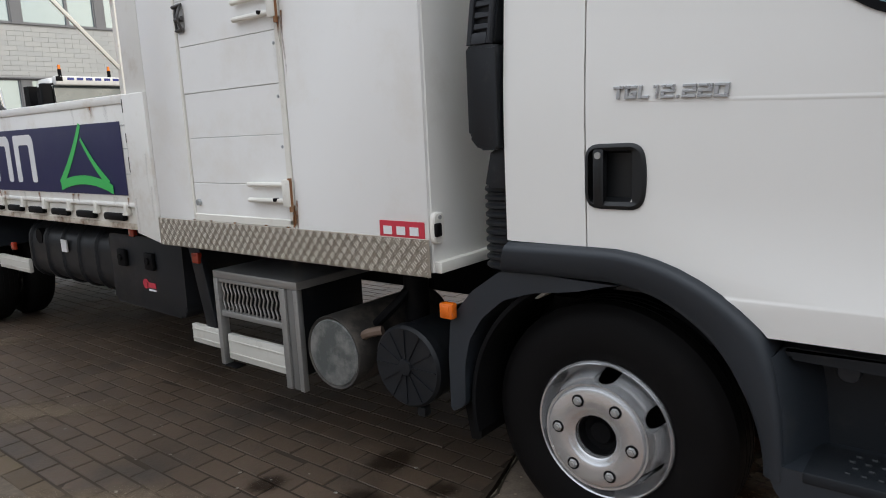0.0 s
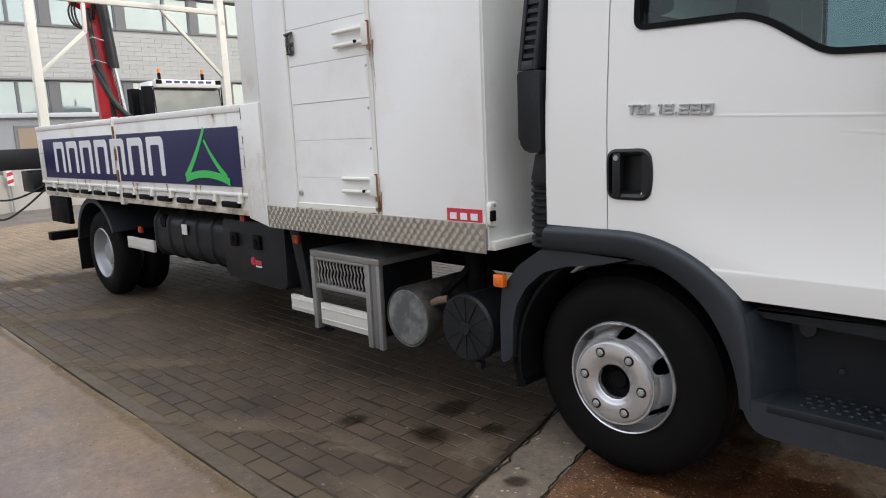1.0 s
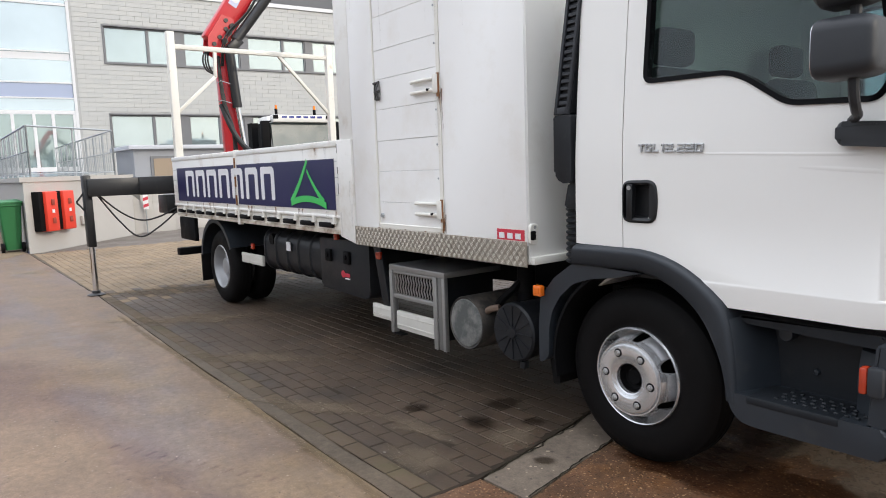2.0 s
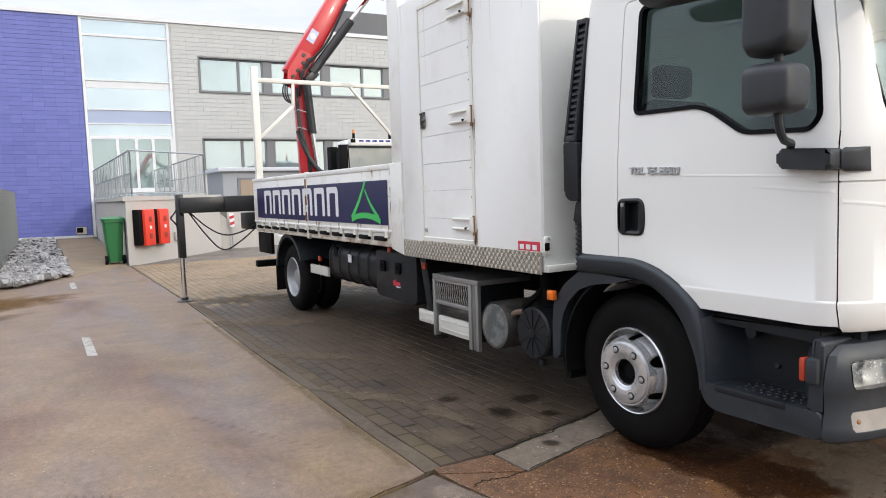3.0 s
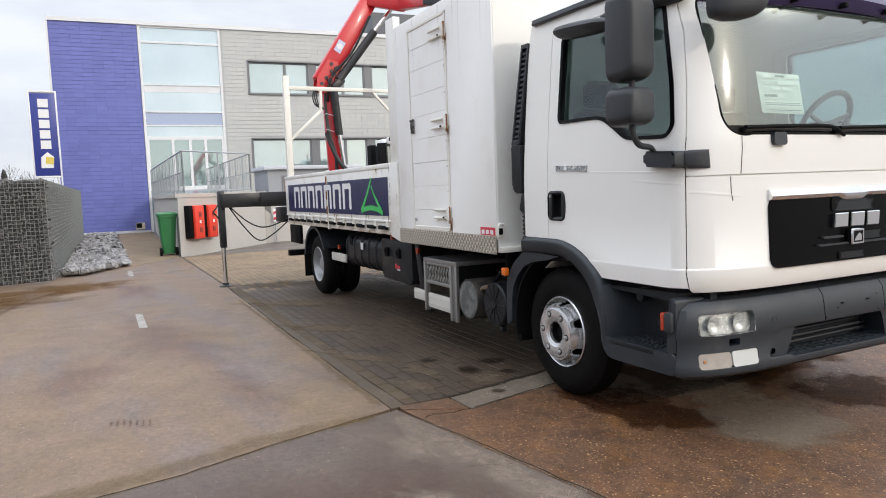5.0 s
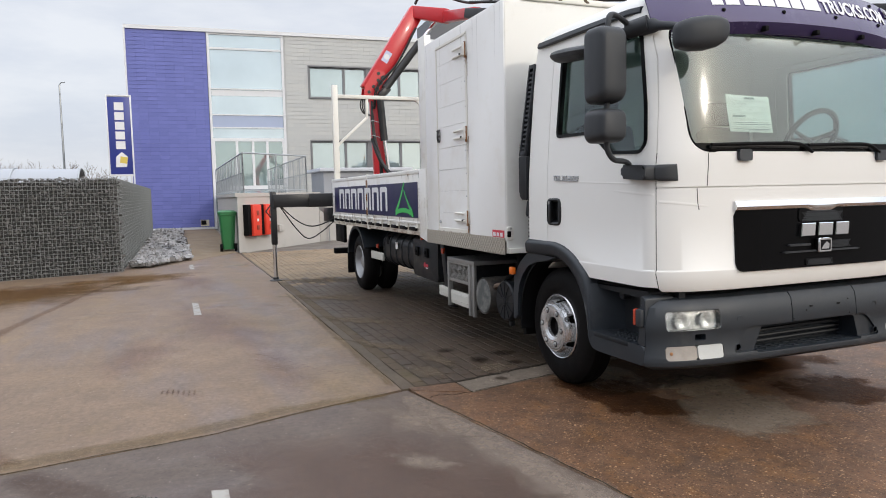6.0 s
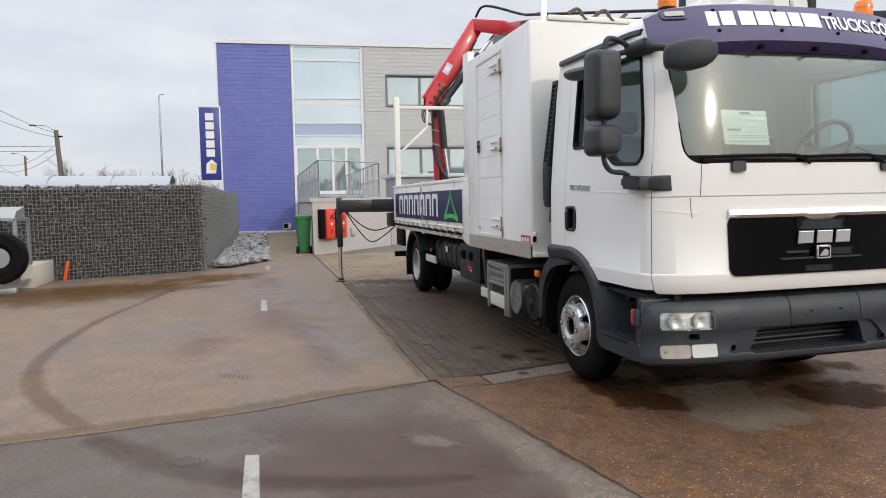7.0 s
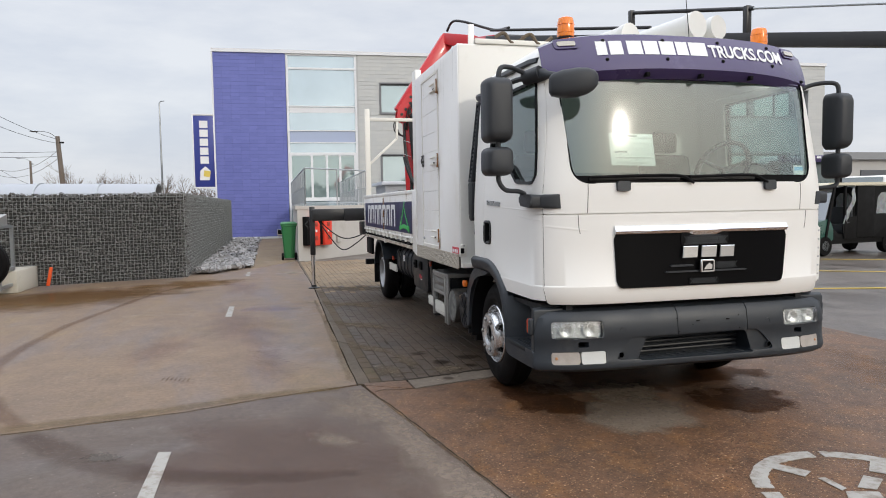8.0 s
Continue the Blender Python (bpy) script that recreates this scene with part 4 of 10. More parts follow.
runs = [((-28.0, 1.30), (-15.95, 1.29), True), ((-15.95, 1.29), (-17.52, 3.30), False), ((-17.52, 3.30), (-28.0, 3.52), True)]
for (ax, ay), (bx, by), barred in runs:
    ln = math.hypot(bx - ax, by - ay)

    def rail_at(t, z):
        return (ax + (bx - ax) * t, ay + (by - ay) * t, z)
    n = max(2, round(ln / 1.25))
    for k in range(n + 1):
        bm = B()
        rod(bm, rail_at(k / n, 1.50), rail_at(k / n, 2.59), 0.020, seg=8)
        part("railing_post", bm, ZINC, dock)
    for z, r in ((2.60, 0.022), (2.06, 0.014), (1.58, 0.012)) if barred else ((2.60, 0.022), (1.58, 0.012)):
        bm = B()
        rod(bm, rail_at(0, z), rail_at(1, z), r, seg=8)
        part("handrail" if z > 2.5 else "railing_bar", bm, ZINC, dock)
    if barred:
        n = round(ln / 0.26)
        for k in range(n):
            bm = B()
            rod(bm, rail_at((k + 0.5) / n, 1.58), rail_at((k + 0.5) / n, 2.06 if k % 2 else 2.59), 0.010, seg=5)
            part("baluster", bm, ZINC, dock)


def on_dock(s, z, out):
    """A place on the slanting dock face, s metres from its near corner."""
    d = Vector((-2.63, 2.605)).normalized()
    n = Vector((d.y, -d.x)) * (1 if d.y > 0 else -1)
    return Vector((DK[0][0] + d.x * s + n.x * out, DK[0][1] + d.y * s + n.y * out, z))


def dock_box(bm, s0, s1, z0, z1, o0, o1, bev=0.0):
    v = [bm.verts.new(on_dock(s, z, o)) for o in (o0, o1) for s, z in ((s0, z0), (s1, z0), (s1, z1), (s0, z1))]
    f = [bm.faces.new([v[i] for i in q]) for q in ((3, 2, 1, 0), (4, 5, 6, 7), (0, 1, 5, 4), (1, 2, 6, 5), (2, 3, 7, 6), (3, 0, 4, 7))]
    if bev:
        bmesh.ops.bevel(bm, geom=list({e for q in f for e in q.edges}), offset=bev, segments=2, affect="EDGES", profile=0.5)


for s in (0.28, 0.80):
    fb = root("fire_extinguisher_cabinet", on_dock(s + 0.2, 0.38, 0.01), "red plastic fire extinguisher cabinet mounted on the dock wall", "cabinet", "cabinets on the dock wall")
    bm = B()
    dock_box(bm, s - 0.09, s + 0.05, 0.40, 1.20, 0.0, 0.16, 0.015)
    part("back_box", bm, BLACK, fb, "black rear housing")
    bm = B()
    dock_box(bm, s + 0.055, s + 0.40, 0.38, 1.20, 0.0, 0.22, 0.03)
    dr = part("cover", bm, FIRERED, fb)
    for z in (0.60, 0.98):
        bm = B()
        dock_box(bm, s + 0.18, s + 0.27, z - 0.06, z + 0.06, 0.224, 0.24, 0.006)
        part("latch", bm, surf("dark_red_latch", (0.30, 0.05, 0.03), 0.5), dr)
    bm = B()
    dock_box(bm, s + 0.19, s + 0.26, 0.76, 0.83, 0.224, 0.229)
    part("label_plate", bm, VINYLWHITE, dr)
bm = B()
dock_box(bm, 1.62, 1.80, 0.42, 0.62, 0.004, 0.07, 0.01)
thing("socket_box", bm, CONCRETE, "small grey socket box on the concrete dock wall", "socket box")

# wheelie bin
wb = root("wheelie_bin", (-15.20, 0.765, 0), "green plastic wheelie bin beside the dock wall", "bin")
bm = B()
loft(bm, [[(x, y, z) for x, y in rounded(-15.20 - a, -15.20 + a, 0.765 - b, 0.765 + b, 0.05, 3)] for z, a, b in ((0.05, 0.20, 0.14), (0.55, 0.25, 0.175), (0.93, 0.29, 0.20), (0.94, 0.31, 0.22), (0.99, 0.31, 0.22))])
part("body", bm, BINGREEN, wb)
bm = B()
loft(bm, [[(x, y, z) for x, y in rounded(-15.20 - a, -15.20 + a, 0.765 - b, 0.765 + b, 0.06, 3)] for z, a, b in ((0.992, 0.32, 0.23), (1.02, 0.32, 0.23), (1.06, 0.26, 0.17))])
part("lid", bm, BINGREEN, wb)
for y in (0.58, 0.94):
    bm = B()
    lathe(bm, [(0.02, -0.03), (0.10, -0.03), (0.10, 0.03), (0.02, 0.03)], (-14.99, y, 0.10), "y", 20)
    part("wheel", bm, RUBBER, wb)

# gabion wall: wire baskets full of dark stones
def gabion(name, p0, p1, depth, h, label, seed, mesh_step=0.067, wr=0.0044):
    g = root(name, ((p0[0] + p1[0]) / 2, (p0[1] + p1[1]) / 2, -0.02), label, "gabion wall")
    rng = random.Random(seed)
    d = Vector((p1[0] - p0[0], p1[1] - p0[1], 0))
    ln = d.length
    d.normalize()
    n = Vector((d.y, -d.x, 0))
    o = Vector((p0[0], p0[1], 0))

    def at(s, q, z):
        return o + d * s - n * q + Vector((0, 0, z))
    # solid core whose dark colour stands for the shade between the stones
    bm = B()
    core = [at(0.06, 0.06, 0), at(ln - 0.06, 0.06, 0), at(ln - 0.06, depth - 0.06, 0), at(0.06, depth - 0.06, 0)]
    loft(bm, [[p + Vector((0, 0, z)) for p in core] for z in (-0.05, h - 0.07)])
    part("shade_core", bm, surf("gap_shade_core", (0.035, 0.035, 0.033), 0.9, var=0.3, scale=18), g)
    verts, faces = [], []
    shapes = []
    for k in range(10):
        pts = []
        for _ in range(8):
            pts.append(Vector((rng.uniform(-1, 1), rng.uniform(-1, 1), rng.uniform(-1, 1))).normalized() * rng.uniform(0.75, 1.1))
        tb = B()
        for p in pts:
            tb.verts.new(p)
        bmesh.ops.convex_hull(tb, input=tb.verts[:])
        tb.verts.index_update()
        shapes.append(([v.co.copy() for v in tb.verts], [[v.index for v in f.verts] for f in tb.faces]))
        tb.free()

    def stone(c, sx, sz):
        vs, fs = shapes[rng.randrange(10)]
        rot = Euler((rng.uniform(-0.5, 0.5), rng.uniform(-0.5, 0.5), rng.uniform(0, 6.3))).to_matrix()
        base = len(verts)
        for v in vs:
            w = rot @ v
            verts.append(tuple(c + Vector((w.x * sx, w.y * sx, w.z * sz))))
        faces.extend([[base + i for i in f] for f in fs])
    s = 0.0
    rows = round(h / 0.056)
    for r in range(rows):
        z = (r + 0.5) * h / rows
        s = rng.uniform(0, 0.05)
        while s < ln:
            w = rng.uniform(0.055, 0.10)
            stone(at(s + w / 2, 0.055 + rng.uniform(-0.012, 0.02), z + rng.uniform(-0.012, 0.012)), w * 0.58, 0.034)
            s += w
        s = rng.uniform(0, 0.05)
        while s < ln:
            w = rng.uniform(0.07, 0.12)
            stone(at(s + w / 2, 0.095, z + rng.uniform(-0.03, 0.03)), w * 0.6, 0.045)
            s += w
    for k in range(int(ln / 0.11)):
        for q in (0.12, 0.30, 0.5):
            if q < depth:
                stone(at((k + rng.random()) * 0.11, q, h - 0.05 + rng.uniform(-0.02, 0.03)), 0.075, 0.05)
    me = bpy.data.meshes.new("stones")
    me.from_pydata(verts, [], faces)
    me.materials.append(STONE)
    st = part("stones", me, STONE, g, "dark broken stones filling the baskets")
    tagged(st, kind="stuff")
    wv, wf = [], []

    def wire(a, b, r=0.0028):
        dd, s1, u1 = axes_of(b - a)
        k = len(wv)
        for p in (a, b):
            for i in range(3):
                ang = 2.094 * i
                wv.append(tuple(p + (s1 * math.cos(ang) + u1 * math.sin(ang)) * r))
        wf.extend([[k, k + 1, k + 4, k + 3], [k + 1, k + 2, k + 5, k + 4], [k + 2, k, k + 3, k + 5]])
    m = int(ln / mesh_step)
    for k in range(m + 1):
        wire(at(k * ln / m, -0.006, 0.0), at(k * ln / m, -0.006, h), wr * (1.35 if k % 15 == 0 else 1.0))
    m = int(h / mesh_step)
    for k in range(m + 1):
        wire(at(0, -0.010, k * h / m), at(ln, -0.010, k * h / m), wr)
    me = bpy.data.meshes.new("wires")
    me.from_pydata(wv, [], wf)
    me.materials.append(WIRE)
    wr = part("basket_wires", me, WIRE, g, "welded galvanised wire basket")
    tagged(wr, kind="stuff")
    return g


GC = (-11.06, -1.52)
gabion("gabion_wall", (-8.3, -11.6), GC, 1.0, 1.80, "long gabion wall of dark stones in wire baskets", 5)
gabion("gabion_wall", GC, (-26.0, -1.30), 0.9, 1.80, "gabion wall return running to the blue office", 6, 0.075, 0.0030)

# pale riprap strip beside the gabion
rng = random.Random(11)
verts, faces = [], []
tb = B()
for _ in range(9):
    tb.verts.new(Vector((rng.uniform(-1, 1), rng.uniform(-1, 1), rng.uniform(-1, 1))).normalized() * rng.uniform(0.8, 1.1))
bmesh.ops.convex_hull(tb, input=tb.verts[:])
tb.verts.index_update()
hv, hf = [v.co.copy() for v in tb.verts], [[v.index for v in f.verts] for f in tb.faces]
tb.free()
for k in range(1700):
    t = rng.random() ** 1.6
    x = -11.6 - 16.5 * t
    lo = -1.36 + 0.14 * t
    hi = lo + 0.22 + 1.0 * min(1, (-11.4 - x) / 1.7)
    y = rng.uniform(lo, min(hi, -0.22))
    rise = 0.06 * max(0, 1 - (y - lo) / 1.1)
    sz = rng.uniform(0.045, 0.115)
    rot = Euler((rng.uniform(0, 6), rng.uniform(0, 6), rng.uniform(0, 6))).to_matrix()
    base = len(verts)
    for v in hv:
        w = rot @ v
        verts.append((x + w.x * sz * 1.3, y + w.y * sz, 0.03 + rise * rng.random() + sz * 0.4 + w.z * sz * 0.75))
    faces.extend([[base + i for i in f] for f in hf])
me = bpy.data.meshes.new("riprap")
me.from_pydata(verts, [], faces)
me.materials.append(PALESTONE)
tagged(new("riprap_stones", me), "pale broken stones heaped along the gabion wall", "stones", kind="stuff")
slab("pavement_path", [(-12.6, -0.20), (-14.5, 0.90), (-28.8, 1.2), (-28.9, -0.10)], TANPAVER, "tan paved footpath leading to the blue wall", top=0.006)

# ---------- the flatbed truck ----------
YC = 3.015                       # middle of the truck
truck = root("flatbed_truck", (-3.4, YC, 0), "white flatbed truck with box body, loading crane and purple sun visor", "truck")


def cab_ring(z, w, xf, xr, n=40, a=0.27, ex=5.0, px=2.4):
    """Plan outline of the cab at one height: rounded nose, small rear corners."""
    pts = []
    xc = xf - a
    half = []
    for k in range(n + 1):
        t = (k / n) * math.pi / 2
        v = w * math.sin(t) ** (2 / ex)
        x = xc + a * max(0.0, math.cos(t)) ** (2 / px)
        half.append((x, v))
    right = half + [(max(xr + 0.1, xc - 0.3), w), (xr + 0.04, w), (xr + 0.011, w - 0.011), (xr, w - 0.04)]
    pts = [(x, YC + v, z) for x, v in reversed(right)] + [(x, YC - v, z) for x, v in right[1:]]
    return pts


LEVELS = [  # z, half width, nose, rear
    (0.805, 1.094, 0.466, -0.99), (0.822, 1.103, 0.476, -1.0), (0.918, 1.1135, 0.4895, -1.0), (0.924, 1.1132, 0.489, -1.0), (0.930, 1.1102, 0.486, -1.0), (1.2, 1.112, 0.488, -1.0), (1.40, 1.112, 0.490, -1.0),
    (1.52, 1.108, 0.497, -1.0), (1.60, 1.102, 0.492, -1.0), (1.75, 1.092, 0.472, -1.0), (1.95, 1.076, 0.440, -1.0), (2.15, 1.060, 0.405, -1.0),
    (2.27, 1.048, 0.382, -1.0), (2.34, 1.038, 0.366, -1.0), (2.42, 1.030, 0.332, -0.99), (2.485, 0.998, 0.282, -0.965), (2.54, 0.925, 0.20, -0.92),
    (2.585, 0.760, 0.06, -0.84), (2.60, 0.480, -0.10, -0.72)]
LEVELS = [(z, w, xf, xr - 0.048) for z, w, xf, xr in LEVELS]


def lerp_level(z):
    for (z0, *a), (z1, *b) in zip(LEVELS, LEVELS[1:]):
        if z0 <= z <= z1:
            t = (z - z0) / (z1 - z0)
            return [p + (q - p) * t for p, q in zip(a, b)]
    return LEVELS[0][1:] if z < LEVELS[0][0] else LEVELS[-1][1:]


def nose_x(y, z, a=0.27, ex=5.0, px=2.4):
    """x of the cab's front skin at y and z."""
    w, xf, _ = lerp_level(z)
    v = min(1.0, abs(y - YC) / w)
    return xf - a + a * (1 - v ** ex) ** (1 / px)


def flank(x, z, a=0.27, ex=5.0, px=2.4):
    """Half width of the cab at x and z, rounded nose included."""
    w, xf, _ = lerp_level(z)
    u = (x - xf + a) / a
    return w if u <= 0 else w * max(0.0, 1 - min(1.0, u) ** px) ** (1 / ex)


def patch(bm, y0, y1, z0, z1, r, skin, off, thick, ny=28, nz=4, lean=0.0):
    """A plate that follows the cab's nose: y0..y1 by z0..z1 with corner radius r, off metres in front of the skin.
    lean: how far the lower edge stands inwards of the upper one at each end."""
    ys = [y0 + (y1 - y0) * (0.5 - 0.5 * math.cos(math.pi * (0.04 + 0.92 * k / ny))) for k in range(ny + 1)]
    ys[0], ys[-1] = y0, y1
    front, back = [], []
    for y in ys:
        d = min(y - y0, y1 - y)
        ins = r - math.sqrt(max(0, r * r - (r - d) ** 2)) if d < r else 0.0
        cf, cb = [], []
        for k in range(nz + 1):
            t = k / nz
            z = z0 + ins + (z1 - z0 - 2 * ins) * t
            yy = YC + (y - YC) * (1 - lean * (1 - t))
            cf.append((skin(yy, z) + off, yy, z))
            cb.append((skin(yy, z) + off - thick, yy, z))
        front.append([bm.verts.new(p) for p in cf])
        back.append([bm.verts.new(p) for p in cb])
    for i in range(ny):
        for k in range(nz):
            bm.faces.new((front[i][k], front[i + 1][k], front[i + 1][k + 1], front[i][k + 1]))
            bm.faces.new((back[i][k], back[i][k + 1], back[i + 1][k + 1], back[i + 1][k]))
        bm.faces.new((front[i][0], back[i][0], back[i + 1][0], front[i + 1][0]))
        bm.faces.new((front[i][nz], front[i + 1][nz], back[i + 1][nz], back[i][nz]))
    for i in (0, ny):
        for k in range(nz):
            bm.faces.new((front[i][k], front[i][k + 1], back[i][k + 1], back[i][k]))
    return bm


# ----- cab shell -----
bm = B()
loft(bm, [cab_ring(z, w, xf, xr) for z, w, xf, xr in LEVELS])
shell = finish(bm, WHITE)
bm = B()
loft(bm, [cab_ring(z, w - 0.05, xf - 0.05, xr + 0.05) for z, w, xf, xr in ([(0.86, 1.09, 0.46, -1.045)] + [L for L in LEVELS if 0.9 < L[0] < 2.56])])
inner = finish(bm, WHITE)


def solid(pts, axis, a, b):
    c = B()
    prism(c, pts, axis, a, b)
    return finish(c, WHITE)


def smooth_poly(pts, r=0.05, n=4):
    """Rounds the corners of an outline."""
    out, m = [], len(pts)
    for i in range(m):
        p, a, b = Vector(pts[i]), Vector(pts[i - 1]), Vector(pts[(i + 1) % m])
        da, db = (a - p), (b - p)
        k = min(r, da.length * 0.45, db.length * 0.45)
        s, e = p + da.normalized() * k, p + db.normalized() * k
        for j in range(n + 1):
            t = j / n
            q = s * (1 - t) ** 2 + p * 2 * t * (1 - t) + e * t * t
            out.append((q.x, q.y))
    return out


def grow(pts, d):
    """An outline moved outwards by d (counter-clockwise or clockwise)."""
    area = sum(a[0] * b[1] - b[0] * a[1] for a, b in zip(pts, pts[1:] + pts[:1]))
    sg = 1 if area > 0 else -1
    out, m = [], len(pts)
    for i in range(m):
        a, p, b = Vector(pts[i - 1]), Vector(pts[i]), Vector(pts[(i + 1) % m])
        n1, n2 = Vector(((p - a).y, -(p - a).x)), Vector(((b - p).y, -(b - p).x))
        if n1.length < 1e-9 or n2.length < 1e-9:
            out.append(tuple(p))
            continue
        n = (n1.normalized() + n2.normalized())
        n = n.normalized() if n.length > 1e-6 else n1.normalized()
        out.append(tuple(p + n * d * sg))
    return out


ARC = (-0.742, 0.418)            # front axle in x and z
AC = (-0.70, 0.43)               # middle of the arch moulding, a little ahead of the axle
arch_cut = [(AC[0] + 0.606 * math.cos(radians(a)), AC[1] + 0.606 * math.sin(radians(a))) for a in range(-10, 92, 6)] + [(-1.3, 1.036), (-1.3, 0.3)]
SILL_CUT = [(-1.3, 0.6), (0.3545, 0.6), (0.3545, 0.829), (-1.3, 0.829)]
CUP = smooth_poly([(-0.742, 1.170), (-0.612, 1.170), (-0.606, 1.318), (-0.742, 1.318)], 0.022)
WINDOW = smooth_poly([(-0.645, 2.28), (-0.65, 1.752), (-0.27, 1.744), (-0.195, 1.715), (-0.03, 1.605), (0.265, 1.592), (0.300, 1.645), (0.278, 1.853), (0.222, 2.145), (0.195, 2.28)], 0.042)
DOOR = smooth_poly([(-0.745, 0.70), (-0.752, 1.8), (-0.752, 2.325), (0.225, 2.325), (0.287, 2.12), (0.328, 1.85), (0.352, 1.6), (0.352, 0.70)], 0.03)
SIDES = ((YC - 1.3, YC - 0.95), (YC + 0.95, YC + 1.3))
cutters = [inner]
for a, b in SIDES:
    cutters += [solid(WINDOW, "y", a, b), solid(arch_cut, "y", a, b), solid(SILL_CUT, "y", a, b), solid(grow(CUP, 0.004), "y", a, b)]
well_cut = [(ARC[0] + 0.476 * math.cos(radians(a)), ARC[1] + 0.476 * math.sin(radians(a))) for a in range(0, 360, 10)]
cutters += [solid(well_cut, "y", YC - 1.0, YC - 0.70), solid(well_cut, "y", YC + 0.70, YC + 1.0)]
# windscreen opening
ws_poly = smooth_poly([(YC - 0.896, 1.588), (YC + 0.896, 1.588), (YC + 0.946, 2.33), (YC - 0.946, 2.33)], 0.125, 9)
cutters.append(solid(ws_poly, "x", 0.12, 0.9))
# panel gaps of the nose
for y0, y1, z0, z1 in ((YC - 1.1, YC + 1.1, 1.388, 1.395),):
    c = B()
    patch(c, y0, y1, z0, z1, 0.001, nose_x, 0.02, 0.032, ny=40, nz=1)
    cutters.append(finish(c, WHITE))
hollow = cut(shell, cutters)
door_cutters = [solid(grow(DOOR, 0.005), "y", a, b) for a, b in SIDES]
cab = part("cab_body", cut(hollow, door_cutters), WHITE, truck, "white steel cab shell with rounded nose")
for a, b in SIDES:
    dm = cut(hollow.copy(), [solid(DOOR, "y", a, b)], "INTERSECT")
    near = a < YC
    dr = part("cab_door", dm, WHITE, truck, "white cab door with grey recessed handle")
    sy = YC - 1.0 if near else YC + 1.0

    def side_y(x, z, off, s=(-1 if near else 1)):
        return YC + s * (flank(x, z) + off)

    def pane_y(x, z, off, s=(-1 if near else 1)):
        return YC + s * (lerp_level(z)[0] - 0.006 + off)
    # window pane and rubber seal, following the inward lean of the side
    for nm, poly, mat, o0, o1 in (("door_window", WINDOW, PANE, -0.030, -0.024),):
        pb = B()
        lo = [pb.verts.new((x, pane_y(x, z, o0), z)) for x, z in poly]
        hi = [pb.verts.new((x, pane_y(x, z, o1), z)) for x, z in poly]
        pb.faces.new(lo)
        pb.faces.new(hi)
        for i in range(len(poly)):
            j = (i + 1) % len(poly)
            pb.faces.new((lo[i], lo[j], hi[j], hi[i]))
        pane = part(nm, pb, mat, dr, "dark tinted door glass")
        pane.visible_shadow = False
    pb = B()
    big, small = grow(WINDOW, 0.005), grow(WINDOW, -0.015)
    rings = [[(x, side_y(x, z, o), z) for x, z in pl] for pl, o in ((big, 0.001), (big, 0.006), (small, 0.004), (small, -0.035))]
    loft(pb, rings, cap=False)
    part("window_seal", pb, GRILLEBLACK, dr, "black rubber window seal")
    # handle: a D-shaped plate round a deep cup, with an upright grip bar and its lock
    sg = -1 if near else 1
    yo = YC + sg * 1.111
    pb = B()
    outer = smooth_poly([(-0.750, 1.151), (-0.575, 1.149), (-0.563, 1.243), (-0.575, 1.338), (-0.750, 1.336)], 0.045, 6)
    outer = [(max(x, -0.750), z) for x, z in outer]
    rings = [[pb.verts.new((x, yo + sg * o, z)) for x, z in pl] for pl, o in ((outer, -0.006), (outer, 0.005), (grow(outer, -0.007), 0.010), (grow(outer, -0.011), 0.011))]
    n_ = len(outer)
    lip_in = [pb.verts.new((max(-0.740, min(-0.608, v.co.x)), yo + sg * 0.004, max(1.172, min(1.316, v.co.z)))) for v in rings[3]]
    back_in = [pb.verts.new((max(-0.736, min(-0.625, v.co.x)), yo - sg * 0.040, max(1.180, min(1.308, v.co.z)))) for v in rings[3]]
    for ra, rb in zip([*rings, lip_in], [*rings[1:], lip_in, back_in]):
        for i in range(n_):
            pb.faces.new((ra[i], ra[(i + 1) % n_], rb[(i + 1) % n_], rb[i]))
    pb.faces.new(back_in)
    bmesh.ops.remove_doubles(pb, verts=pb.verts[:], dist=0.0005)
    hd = part("door_handle", pb, HANDLEGREY, dr, "dark grey recessed door handle")
    pb = B()
    prism(pb, smooth_poly([(-0.722, 1.158), (-0.692, 1.158), (-0.690, 1.322), (-0.722, 1.322)], 0.008), "y", *sorted((yo - sg * 0.012, yo + sg * 0.013)), 0.004, 2)
    part("pull_bar", pb, HANDLEGREY, hd)
    pb = B()
    rod(pb, (-0.706, yo + sg * 0.010, 1.304), (-0.706, yo + sg * 0.018, 1.304), 0.010, seg=14)
    part("door_lock", pb, NUT, hd, "small round metal lock")
    # crease lines of the door skin
    for x0, z0, x1, z1, h in ((-0.66, 1.450, 0.350, 1.412, 0.010), (0.02, 1.378, 0.350, 1.352, 0.014)):
        pb = B()
        n_ = 16
        rows_ = []
        for k in range(n_ + 1):
            t = k / n_
            f = min(1.0, 2.2 * t)
            x, z = x0 + (x1 - x0) * t, z0 + (z1 - z0) * t
            rows_.append([(x, side_y(x, z + dz, o), z + dz) for dz, o in ((h * 1.6, -0.002), (h * 0.5, 0.0012 * f), (-h * 0.1, 0.0013 * f), (-h * 0.7, -0.002))])
        loft(pb, rows_)
        part("crease", pb, WHITE, dr, angle=60)
